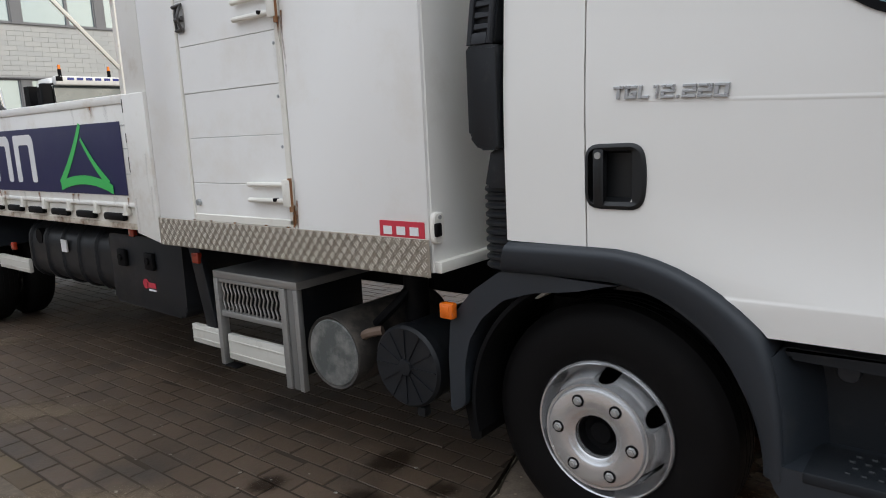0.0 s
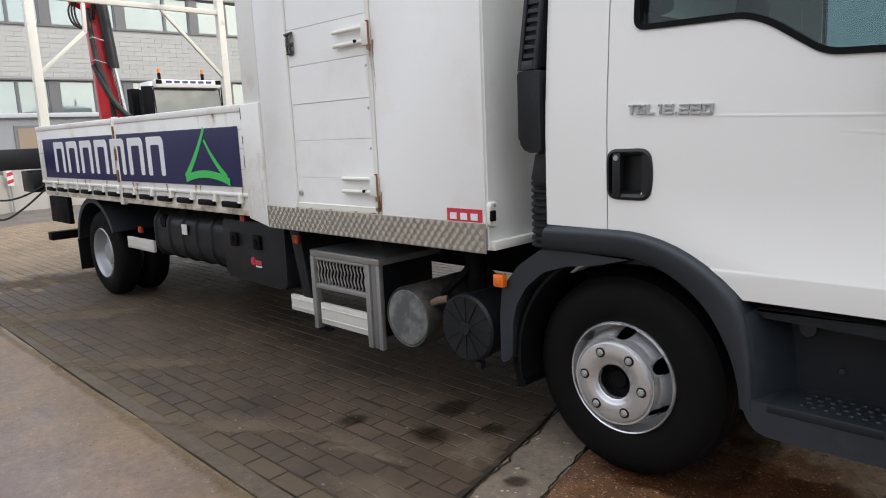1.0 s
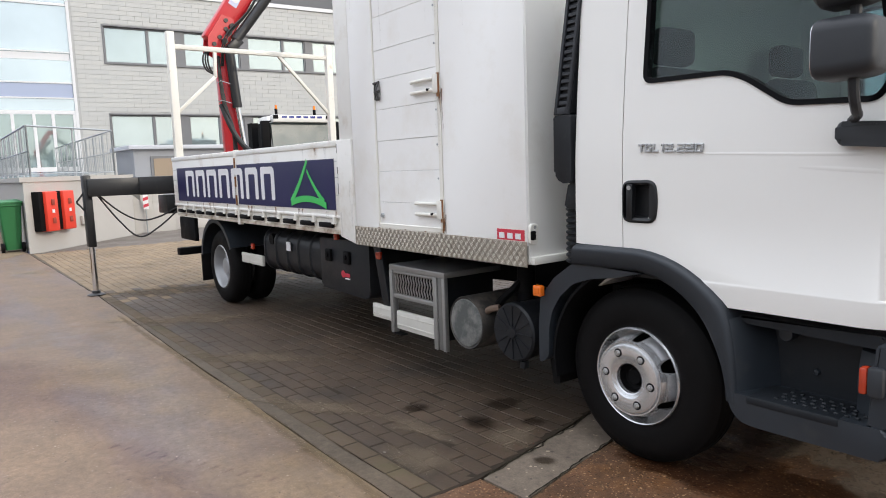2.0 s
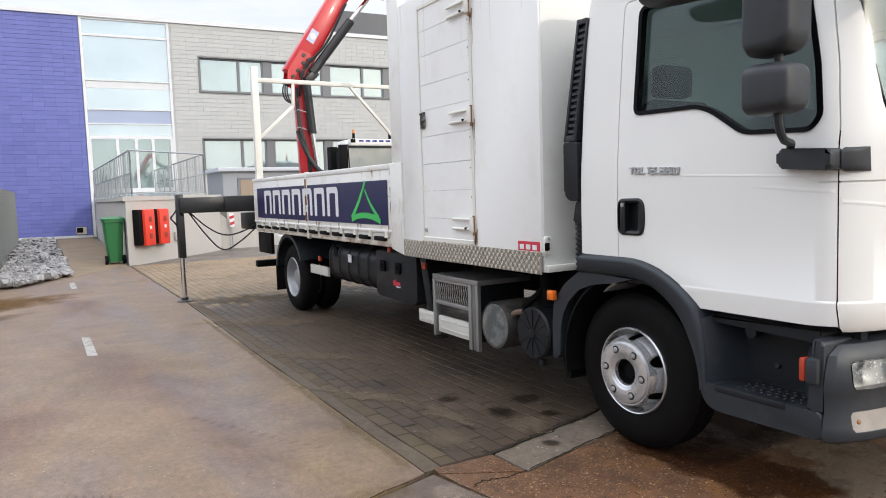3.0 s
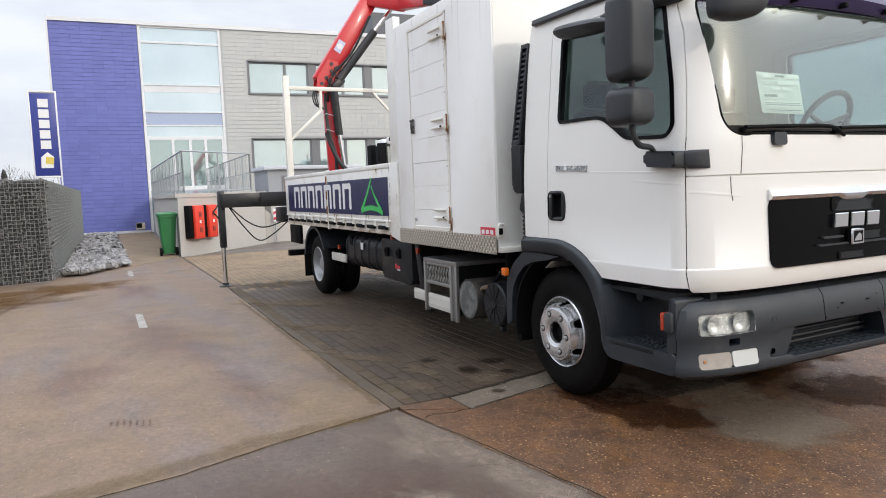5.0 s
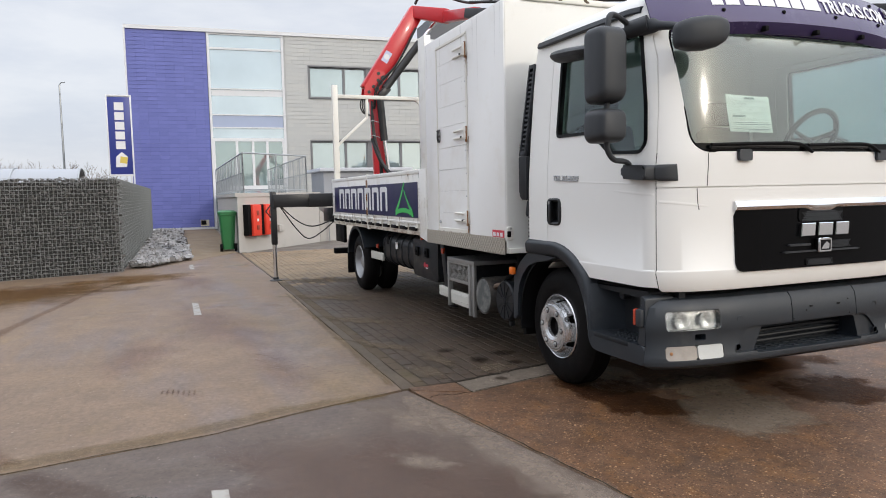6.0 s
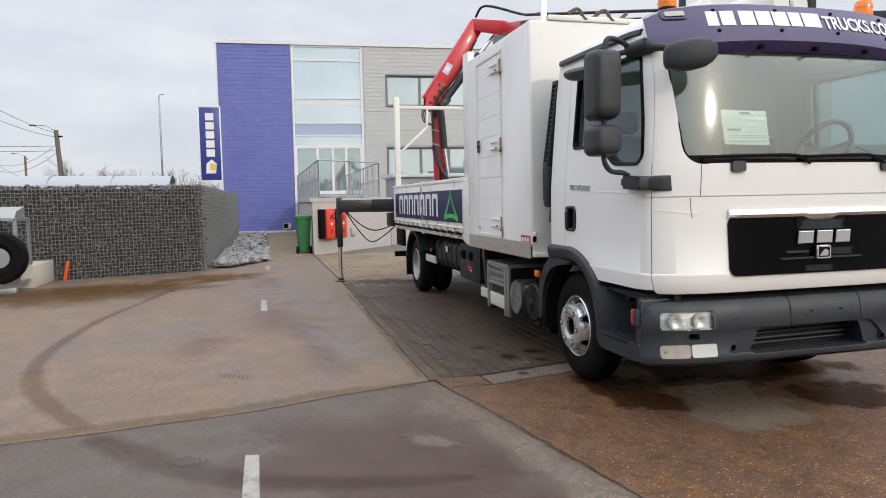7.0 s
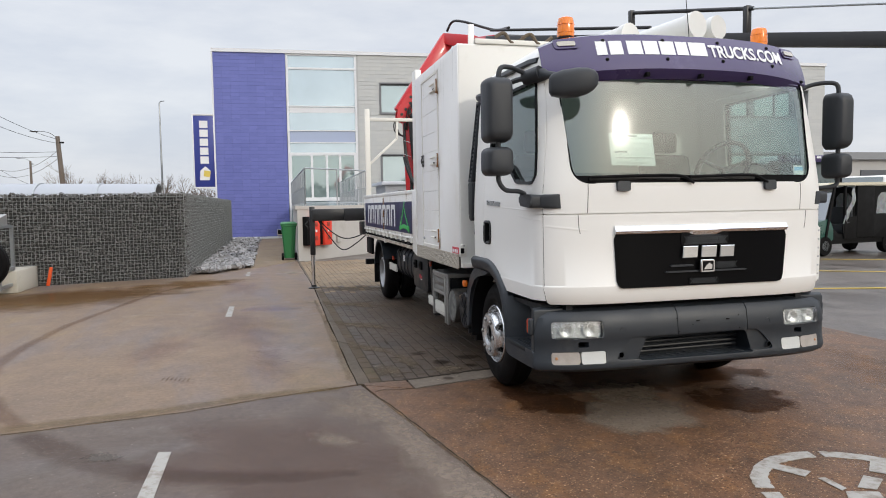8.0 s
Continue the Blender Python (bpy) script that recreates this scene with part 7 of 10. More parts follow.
# ----- wheels -----
def wheel(cx, yface, s, name, label, dished=False, r=0.409, width=0.218):
    """s: the way from the outer face to the middle of the truck (+1 or -1)."""
    rt = B()
    prof = [(0.229, 0.018), (0.245, 0.004), (0.29, -0.004), (0.340, 0.0), (0.372, 0.010), (0.390, 0.024), (r - 0.007, 0.042), (r, 0.068), (r, width - 0.068), (r - 0.007, width - 0.042),
            (0.385, width - 0.020), (0.30, width + 0.002), (0.229, width - 0.018), (0.229, 0.018)]
    lathe(rt, prof, (cx, yface, r), "y", 72, s)
    ty = part(name, rt, RUBBER, truck, label)
    for off in (0.085, 0.122, 0.16):
        tb_ = B()
        lathe(tb_, [(r - 0.006, off - 0.004), (r + 0.0015, off - 0.004), (r + 0.0015, off + 0.004), (r - 0.006, off + 0.004), (r - 0.006, off - 0.004)], (cx, yface, r), "y", 72, s)
        part("tread_groove", tb_, BLACK, ty)
    rb = B()
    rim_k = 1.0 if dished else 0.965
    if dished:
        prof = [(0.0, 0.13), (0.215, 0.13), (0.238, 0.03), (0.241, 0.004), (0.234, -0.003), (0.226, 0.002), (0.220, 0.014), (0.213, 0.035), (0.206, 0.075), (0.195, 0.095), (0.17, 0.10), (0.105, 0.10), (0.095, 0.06), (0.085, 0.045), (0.06, 0.04), (0.0, 0.04)]
    else:
        prof = [(0.0, 0.055), (0.080, 0.052), (0.082, -0.044), (0.150, -0.049), (0.168, -0.040), (0.183, -0.022), (0.191, 0.025), (0.198, 0.088), (0.216, 0.096), (0.237, 0.07), (0.241, 0.004), (0.236, -0.003), (0.231, 0.0), (0.227, 0.016), (0.221, 0.060), (0.213, 0.080), (0.206, 0.074), (0.201, 0.025), (0.197, -0.008), (0.191, -0.028),
                (0.183, -0.043), (0.174, -0.051), (0.168, -0.050), (0.164, -0.044), (0.161, -0.057), (0.155, -0.0595), (0.096, -0.062), (0.090, -0.059), (0.082, -0.054), (0.076, -0.053), (0.071, -0.049), (0.070, 0.03), (0.050, 0.04), (0.0, 0.04)]
    lathe(rb, [(q * rim_k if q > 0.175 else q, h) for q, h in prof], (cx, yface, r), "y", 64, s)
    if not dished:
        rim_me = finish(rb, STEEL)
        holes = []
        for k in range(6):
            a = radians(60 * k + 25)
            hb = B()
            h = Vector((cx + 0.188 * math.cos(a), 0, r + 0.188 * math.sin(a)))
            ta = Vector((-math.sin(a), 0, math.cos(a)))
            ra = Vector((math.cos(a), 0, math.sin(a)))
            ring = [(h + ta * 0.034 * math.cos(b) + ra * 0.0145 * math.sin(b)) for b in [2 * math.pi * q / 16 for q in range(16)]]
            loft(hb, [[(p.x, yface + s * o, p.z) for p in ring] for o in (-0.1, 0.2)])
            holes.append(finish(hb, BLACK))
        rim = part("rim", cut(rim_me, holes), STEEL, ty, "silver steel rim with six nuts")
        for k in range(6):
            a = radians(60 * k - 5)
            x, z = cx + 0.126 * math.cos(a), r + 0.126 * math.sin(a)
            nb = B()
            lathe(nb, [(0.0, -0.050), (0.0205, -0.050), (0.0205, -0.0625), (0.0, -0.0625)], (x, yface, z), "y", 18, s)
            part("nut_seat", nb, BLACK, ty)
            nb = B()
            lathe(nb, [(0.0, -0.06), (0.0150, -0.06), (0.0146, -0.067), (0.0120, -0.071), (0.0, -0.071)], (x, yface, z), "y", 6, s)
            lathe(nb, [(0.0, -0.07), (0.0075, -0.07), (0.0075, -0.0745), (0.0, -0.0755)], (x, yface, z), "y", 10, s)
            part("wheel_nut", nb, NUT, ty)
        hb = B()
        lathe(hb, [(0.0, 0.035), (0.069, 0.035), (0.069, -0.030), (0.066, -0.030), (0.063, 0.004), (0.045, 0.008), (0.034, -0.012), (0.0, -0.014)], (cx, yface, r), "y", 24, s)
        part("hub_recess", hb, BLACK, ty)
        bb = B()
        lathe(bb, [(0.0, 0.15), (0.225, 0.15), (0.225, 0.135), (0.0, 0.135)], (cx, yface, r), "y", 32, s)
        part("brake_backing", bb, BLACK, ty)
    else:
        part("rim", rb, surf("pale_dished_rim", (0.33, 0.335, 0.34), 0.35, metal=0.35, var=0.08, scale=9, dirt=(0.25, 0.2, 0.16), dirt_amt=0.4, dirt_scale=9), ty, "pale silver dished rim")
        for k in range(6):
            a = radians(60 * k)
            nb = B()
            lathe(nb, [(0.0, 0.105), (0.016, 0.105), (0.015, 0.075), (0.0, 0.073)], (cx + 0.125 * math.cos(a), yface, r + 0.125 * math.sin(a)), "y", 6, s)
            part("wheel_nut", nb, ZINC, ty)
    return ty


FRONT_FACE, REAR_FACE = 1.985, 1.965
wheel(ARC[0], FRONT_FACE, 1, "front_wheel", "black front tyre on a silver steel rim", r=ARC[1])
wheel(ARC[0], 2 * YC - FRONT_FACE, -1, "front_wheel", "black front tyre on a silver steel rim", r=ARC[1])
RX = -6.27
for yf, s in ((REAR_FACE, 1), (2 * YC - REAR_FACE, -1)):
    wheel(RX, yf, s, "rear_wheel", "black outer rear tyre on a dished pale rim", dished=True)
    wheel(RX, yf + s * 0.275, s, "inner_rear_wheel", "black inner rear tyre", dished=True)
ax = B()
rod(ax, (RX, REAR_FACE + 0.2, 0.415), (RX, 2 * YC - REAR_FACE - 0.2, 0.415), 0.07, seg=14)
lathe(ax, [(0.0, -0.2), (0.16, -0.12), (0.2, 0.0), (0.16, 0.12), (0.0, 0.2)], (RX, YC, 0.43), "y", 20)
part("rear_axle", ax, BLACK, truck)
ax = B()
rod(ax, (ARC[0], FRONT_FACE + 0.2, 0.40), (ARC[0], 2 * YC - FRONT_FACE - 0.2, 0.40), 0.05, seg=12)
part("front_axle", ax, BLACK, truck)

# ----- chassis -----
for y in (YC - 0.42, YC + 0.36):
    fb = B()
    box(fb, -8.3, 0.1, y, y + 0.07, 0.62, 0.88, 0.006)
    part("chassis_rail", fb, BLACK, truck)
for x in (-7.6, -5.2, -4.4, -3.3, -2.2, -1.6):
    fb = B()
    box(fb, x, x + 0.08, YC - 0.36, YC + 0.36, 0.66, 0.84)
    part("cross_member", fb, BLACK, truck)
fb = B()
box(fb, -1.45, -0.15, YC - 0.38, YC + 0.38, 0.55, 0.98, 0.08)
part("engine_gearbox", fb, BLACK, truck)
fb = B()
rod(fb, (-1.5, YC, 0.60), (RX, YC, 0.46), 0.05, seg=12)
part("drive_shaft", fb, BLACK, truck)

# ----- snorkel behind the cab -----
SN = ((-1.160, 1.655), (-1.110, 2.325))       # rear edge of the slatted head, foot and top


def sn_x(z, u):
    """x on the slatted head: u runs from 0 at its rear edge to 1 at its front edge."""
    t = (z - SN[0][1]) / (SN[1][1] - SN[0][1])
    return SN[0][0] + (SN[1][0] - SN[0][0]) * t + 0.088 * u


def lean_in(q):
    """The head leans inwards with the side of the cab."""
    for v in q.verts:
        v.co.y += 0.101 * max(0.0, v.co.z - 1.655)
    return q


YS = YC - 1.112
sn = B()
prism(sn, smooth_poly([(sn_x(1.655, 0), 1.655), (sn_x(1.655, 1.1), 1.655), (sn_x(2.30, 1), 2.31), (sn_x(2.325, 0), 2.325)], 0.02), "y", YS + 0.014, YS + 0.19, 0.008)
snk = part("air_intake", lean_in(sn), TANKBLACK, truck, "black slatted air intake behind the cab")
for k in range(17):
    sn = B()
    z = 1.700 + 0.0345 * k
    x = sn_x(z, 0)
    prism(sn, [(x + 0.018, z), (x + 0.078, z), (x + 0.078, z + 0.016), (x + 0.020, z + 0.020)], "y", YS + 0.001, YS + 0.016, 0.003, 1)
    part("intake_louvre", lean_in(sn), INTAKEGREY, snk)
for u0, u1, z0, z1 in ((0.0, 0.20, 1.655, 2.325), (0.86, 1.02, 1.655, 2.315), (0.20, 0.86, 1.655, 1.690), (0.20, 0.86, 2.292, 2.322)):
    sn = B()
    prism(sn, [(sn_x(z0, u0), z0), (sn_x(z0, u1), z0), (sn_x(z1, u1), z1), (sn_x(z1, u0), z1)], "y", YS - 0.006, YS + 0.016, 0.004, 2)
    part("intake_rim", lean_in(sn), INTAKEGREY, snk)
sn = B()
prism(sn, smooth_poly([(-1.122, 1.325), (-1.052, 1.325), (-1.052, 1.652), (-1.162, 1.652), (-1.162, 1.370)], 0.012), "y", YS - 0.004, YS + 0.21, 0.012)
part("intake_duct", sn, TANKBLACK, snk)
sn = B()
prism(sn, smooth_poly([(-1.13, 1.20), (-1.03, 1.20), (-1.03, 1.33), (-1.10, 1.33)], 0.015), "y", YS + 0.03, YS + 0.19, 0.015)
part("duct_neck", sn, TANKBLACK, snk)
sn = B()
prof = []
for k in range(10):
    z = 0.92 + 0.029 * k
    prof += [(0.074, z), (0.084, z + 0.007), (0.084, z + 0.016), (0.074, z + 0.023)]
lathe(sn, [(0.0, 0.92), *prof, (0.0, 1.215)], (-1.10, YC - 0.98, 0.0), "z", 24)
part("bellows", sn, TANKBLACK, snk, "black corrugated rubber duct")

# ----- box body -----
BX0, BX1, BY0, BY1, BZ0, BZ1 = -3.06, -1.318, 1.857, 2 * YC - 1.857, 1.0, 2.86
bb = B()
box(bb, BX0, BX1, BY0, BY1, BZ0, BZ1, 0.012, 2)
boxm = finish(bb, BOXWHITE)
c = B()
box(c, -2.742, -2.008, BY0 - 0.1, BY0 + 0.035, 1.035, 2.765)
tool_box = part("box_body", cut(boxm, [finish(c, BOXWHITE)]), BOXWHITE, truck, "tall white box body behind the cab")
# front wall: the sun's warm tint is put into its cream colour
bb = B()
box(bb, BX1 - 0.02, BX1 + 0.004, BY0 + 0.012, BY1 - 0.012, 0.905, BZ1 - 0.01, 0.004, 1)
part("box_front", bb, surf("sunlit_cream_front", (0.755, 0.745, 0.70), 0.45, var=0.03, scale=2, dirt=(0.5, 0.45, 0.36), dirt_amt=0.3, dirt_scale=3), tool_box, "front wall of the box, coloured a sunlit cream")
bb = B()
box(bb, BX0 + 0.05, BX1 + 0.002, BY0 + 0.03, BY1 - 0.03, 0.915, 0.998)
part("box_floor", bb, BLACK, tool_box)
# slatted door of the box
edges_z = [1.04, 1.204, 1.407, 1.606, 1.810, 2.005, 2.190, 2.402, 2.583, 2.76]
bb = B()
box(bb, -2.738, -2.012, BY0 + 0.012, BY0 + 0.03, 1.04, 2.76)
bdoor = part("box_door", bb, JOINT, tool_box, "white slatted box door with three strap hinges")
for i, (a, b) in enumerate(zip(edges_z, edges_z[1:])):
    bb = B()
    dent = 0.006 if i == 2 else 0.0
    box(bb, -2.725, -2.045, BY0 + 0.001 + dent * 0.3, BY0 + 0.012, a + 0.0009, b - 0.0009, 0.0016, 1)
    part("door_slat", bb, BOXWHITE, bdoor)
for x0, x1, z0, z1 in ((-2.742, -2.727, 1.04, 2.76), (-2.043, -2.012, 1.04, 2.76), (-2.742, -2.012, 1.028, 1.062), (-2.742, -2.012, 2.745, 2.772)):
    bb = B()
    box(bb, x0, x1, BY0 - 0.006, BY0 + 0.012, z0, z1, 0.003, 1)
    part("door_edge", bb, CREAM, bdoor)
for zc in (1.172, 1.905, 2.620):
    bb = B()
    box(bb, -2.052, -2.006, BY0 - 0.03, BY0 - 0.004, zc - 0.055, zc + 0.055, 0.006)
    hg = part("strap_hinge", bb, CREAM, bdoor, "cream strap hinge with rust marks")
    for dz in (-0.033, 0.033):
        bb = B()
        rod(bb, (-2.285, BY0 - 0.016, zc + dz), (-2.05, BY0 - 0.016, zc + dz), 0.0105, seg=10)
        part("hinge_bar", bb, CREAM, hg)
    bb = B()
    rod(bb, (-2.012, BY0 - 0.018, zc - 0.075), (-2.012, BY0 - 0.018, zc + 0.06), 0.009, seg=8)
    part("hinge_pin", bb, RUST, hg)
    bb = B()
    rod(bb, (-2.10, BY0 - 0.034, zc - 0.028), (-2.10, BY0 - 0.010, zc - 0.028), 0.008, seg=8)
    part("hinge_bolt", bb, BLACK, hg)
rng = random.Random(4)
for x, z0, ln_ in ((-2.009, 1.04, 0.085), (-2.016, 1.03, 0.06), (-2.004, 2.53, 0.04)):
    bb = B()
    pts = [(x - 0.006, z0), (x + 0.005, z0 + 0.01), (x + 0.007, z0 + ln_ * 0.5), (x + 0.003, z0 + ln_), (x - 0.004, z0 + ln_ * 0.7)]
    prism(bb, pts, "y", BY0 - 0.0085, BY0 - 0.006)
    part("rust_run", bb, RUST, tool_box)
for z in edges_z[1:-1]:
    bb = B()
    lathe(bb, [(0.0, -0.004), (0.006, -0.003), (0.007, 0.0), (0.0, 0.0)], (-2.06, BY0 + 0.001, z - 0.05), "y", 8)
    part("door_rivet", bb, ZINC, bdoor)
# door latch
WORNPLATE = surf("worn_steel_plate", (0.30, 0.29, 0.28), 0.5, metal=0.5, dirt=(0.07, 0.055, 0.05), dirt_amt=0.7, dirt_scale=25)
DARKSTEEL = surf("dark_worn_steel", (0.075, 0.072, 0.070), 0.5, metal=0.4, dirt=(0.02, 0.018, 0.016), dirt_amt=0.6, dirt_scale=30)
bb = B()
prism(bb, smooth_poly([(-2.712, 1.868), (-2.668, 1.868), (-2.658, 1.90), (-2.658, 1.96), (-2.668, 1.992), (-2.712, 1.992)], 0.008), "y", BY0 - 0.006, BY0, 0.002, 1)
lt = part("door_latch", bb, WORNPLATE, bdoor, "dark worn over-centre latch")
for dx, bow in ((-0.055, 0.004), (-0.012, 0.020)):
    bb = B()
    pipe(bb, curve_pts([(-2.652 + dx, BY0 - 0.010, 1.875), (-2.650 + dx, BY0 - 0.012 - bow, 1.93), (-2.652 + dx, BY0 - 0.010, 1.985)], 5), 0.006, 6)
    part("latch_bow", bb, DARKSTEEL, lt)
for z, x0, r in ((1.982, -2.722, 0.008), (1.925, -2.708, 0.010), (1.880, -2.712, 0.006)):
    bb = B()
    rod(bb, (x0, BY0 - 0.013, z), (-2.655, BY0 - 0.013, z + 0.004), r, seg=8)
    part("latch_bar", bb, DARKSTEEL, lt)
bb = B()
lathe(bb, [(0.0, -0.014), (0.014, -0.012), (0.016, 0.0), (0.0, 0.0)], (-2.69, BY0 - 0.001, 1.115), "y", 14)
part("door_lock", bb, ZINC, bdoor)
# company sticker as plain shapes: a red field with pale blocks
bb = B()
box(bb, -1.545, -1.335, BY0 - 0.0035, BY0 - 0.0005, 1.017, 1.085)
stk = part("sticker", bb, SIGNRED, tool_box, "red sticker with pale blocks")
for xa in (-1.525, -1.462, -1.400):
    bb = B()
    prism(bb, [(xa, 1.036), (xa + 0.040, 1.036), (xa + 0.040, 1.066), (xa, 1.066)], "y", BY0 - 0.0062, BY0 - 0.0040)
    part("pale_block", bb, VINYLWHITE, stk)
bb = B()
loft(bb, [[(x, y, z) for y, z in rounded(1.862 + e, 1.922 - e, 1.008 + e, 1.118 - e, 0.022, 4)] for x, e in ((-1.316, 0.0), (-1.302, 0.0), (-1.297, 0.004))])
hk = part("box_fastener", bb, CREAM, tool_box, "cream corner fastener with black recess")
bb = B()
box(bb, -1.300, -1.286, 1.862, 1.893, 1.035, 1.082, 0.005)
part("fastener_recess", bb, BLACK, hk)
bb = B()
rod(bb, (-1.300, 1.893, 1.101), (-1.293, 1.893, 1.101), 0.008, seg=10)
part("fastener_bolt", bb, NUT, hk)
# front lip and roof rail of the box
bb = B()
box(bb, -1.318, -1.285, BY0 + 0.02, BY1 - 0.02, 0.905, 0.945, 0.004)
part("box_sill", bb, CREAM, tool_box)
bb = B()
box(bb, -1.42, -1.30, 2.02, BY1 - 0.1, BZ1 + 0.002, BZ1 + 0.045, 0.008)
part("roof_rail", bb, CREAM, tool_box, "cream rail on the box roof")
bb = B()
box(bb, -1.34, -1.328, 1.965, 2.02, 2.70, 3.03, 0.004)
part("rail_fin", bb, BOXWHITE, tool_box)
for x, y in ((-1.33, 2.35), (-1.33, 2.60)):
    bb = B()
    pipe(bb, curve_pts([(x, y - 0.14, 2.93), (x + 0.02, y - 0.06, 2.96), (x + 0.02, y, 2.885), (x, y + 0.08, 2.90), (x, y + 0.15, 2.95)], 5), 0.016, 8)
    part("roof_strap", bb, surf("brown_strap", (0.12, 0.09, 0.06), 0.8), tool_box)
# chequer-plate skirt
bb = B()
box(bb, -3.06, -1.312, BY0 - 0.010, BY0 - 0.004, 0.893, 1.028, 0.002, 1)
sk = part("chequer_skirt", bb, CHECKER, truck, "worn aluminium chequer-plate skirt")
vs, fs = [], []
nx = 74
for i in range(nx):
    for j in range(5):
        cx, cz = -3.045 + (i + 0.5) * 1.72 / nx, 0.908 + j * 0.0265
        up = 1 if (i + j) % 2 else -1
        for m in range(3):
            ox = (m - 1) * 0.0067
            k = len(vs)
            dx, dz = 0.0076, 0.0076 * up
            px, pz = -0.0019 * up, 0.0019
            for q in ((-1, -1), (1, -1), (1, 1), (-1, 1)):
                vs.append((cx + ox + q[0] * dx + q[1] * px, BY0 - 0.0098, cz - ox * up + q[0] * dz + q[1] * pz))
            for q in ((-0.75, -0.3), (0.75, -0.3), (0.75, 0.3), (-0.75, 0.3)):
                vs.append((cx + ox + q[0] * dx + q[1] * px, BY0 - 0.0122, cz - ox * up + q[0] * dz + q[1] * pz))
            fs += [[k + 4, k + 5, k + 6, k + 7], [k, k + 1, k + 5, k + 4], [k + 1, k + 2, k + 6, k + 5], [k + 2, k + 3, k + 7, k + 6], [k + 3, k, k + 4, k + 7]]
me = bpy.data.meshes.new("tread")
me.from_pydata(vs, [], fs)
me.materials.append(CHECKER)
tagged(part("tread_pattern", me, CHECKER, sk, "raised tread bars"), kind="stuff")

# ----- flatbed -----
BEDWHITE = surf("grimy_white_side", (0.76, 0.75, 0.71), 0.42, var=0.04, scale=3, dirt=(0.48, 0.40, 0.29), dirt_amt=0.45, dirt_scale=4.5, dirt_at=0.53, bstr=0.06)
bed = B()
box(bed, -7.45, -3.10, 1.90, 2 * YC - 1.90, 0.965, 1.055, 0.006)
bedp = part("bed_floor", bed, surf("bed_timber", (0.12, 0.10, 0.08), 0.8, var=0.2, scale=5), truck)
for y in (1.872, 2 * YC - 1.92):
    bed = B()
    box(bed, -7.45, -3.20, y, y + 0.045, 0.975, 1.062, 0.005)
    part("edge_rail", bed, CREAM, bedp, "cream bed edge rail with rust marks")


def drop_side(y0, x0, x1, near):
    s = -1 if near else 1
    o = y0
    bd = B()
    box(bd, x0, x1, min(o, o - s * 0.03), max(o, o - s * 0.03), 1.075, 1.60, 0.006)
    sd = part("drop_side", bd, BEDWHITE, truck, "white aluminium drop side with navy lettered panel" if near else "white aluminium drop side")
    for a, b, c_, d in ((x0, x1, 1.598, 1.645), (x0, x1, 1.068, 1.092)):
        bd = B()
        box(bd, a, b, min(o + s * 0.008, o - s * 0.038), max(o + s * 0.008, o - s * 0.038), c_, d, 0.008)
        part("side_edge", bd, BEDWHITE, sd)
    for z in (1.24, 1.37, 1.49):
        bd = B()
        box(bd, x0 + 0.02, x1 - 0.02, o + s * 0.0032 if s < 0 else o, o if s < 0 else o + s * -0.0032 + 0.0064, z, z + 0.004)
        part("plank_joint", bd, JOINT, sd)
    return sd


mid = -5.355
side_a = drop_side(1.857, mid + 0.035, -3.275, True)
side_b = drop_side(1.857, -7.45, mid - 0.035, True)
drop_side(2 * YC - 1.857, mid + 0.035, -3.275, False)
drop_side(2 * YC - 1.857, -7.45, mid - 0.035, False)
for y in (1.855, 2 * YC - 1.895):
    bd = B()
    box(bd, mid - 0.033, mid + 0.033, y, y + 0.04, 0.93, 1.655, 0.006)
    ps = part("side_post", bd, CREAM, truck, "cream hinge post with rust streaks")
    for z in (1.12, 1.30, 1.48):
        bd = B()
        box(bd, mid - 0.012, mid + 0.012, y - 0.012 if y < YC else y + 0.04, y if y < YC else y + 0.052, z, z + 0.10, 0.004)
        part("post_latch", bd, RUST, ps)
for xx in (-7.44,):
    bd = B()
    box(bd, xx - 0.03, xx, 1.9, 2 * YC - 1.9, 1.07, 1.62, 0.006)
    part("tail_board", bd, BOXWHITE, truck)
# front stanchion between bed and box
for y in (1.842, 2 * YC - 1.842 - 0.09):
    bd = B()
    prism(bd, [(-3.27, 1.64), (-3.27, 0.938), (-3.06, 0.898), (-3.06, 1.64)], "y", y, y + 0.09, 0.006)
    part("stanchion", bd, BEDWHITE, truck, "white front stanchion of the bed")
    bd = B()
    box(bd, -3.255, -3.065, y + 0.02, y + 0.09, 1.64, 2.97, 0.006)
    part("stanchion_post", bd, BEDWHITE, truck)
for z, h in ((1.25, 0.08), (1.40, 0.05), (1.55, 0.07)):
    bd = B()
    box(bd, -3.283, -3.270, 1.846, 1.86, z, z + h, 0.003)
    part("stanchion_catch", bd, BLACK, truck)
# navy panels with white and green shapes
YP = 1.857
for x0, x1 in ((mid + 0.045, -3.34), (-7.27, mid - 0.045)):
    bd = B()
    box(bd, x0, x1, YP - 0.0042, YP - 0.0034, 1.130, 1.512)
    part("navy_panel", bd, NAVY, side_a if x0 > mid else side_b, "navy vinyl panel")


def stroke(polys, mat, name, parent, y=YP):
    for pts in polys:
        sb = B()
        prism(sb, pts, "y", y - 0.0066, y - 0.0046)
        part(name, sb, mat, parent)


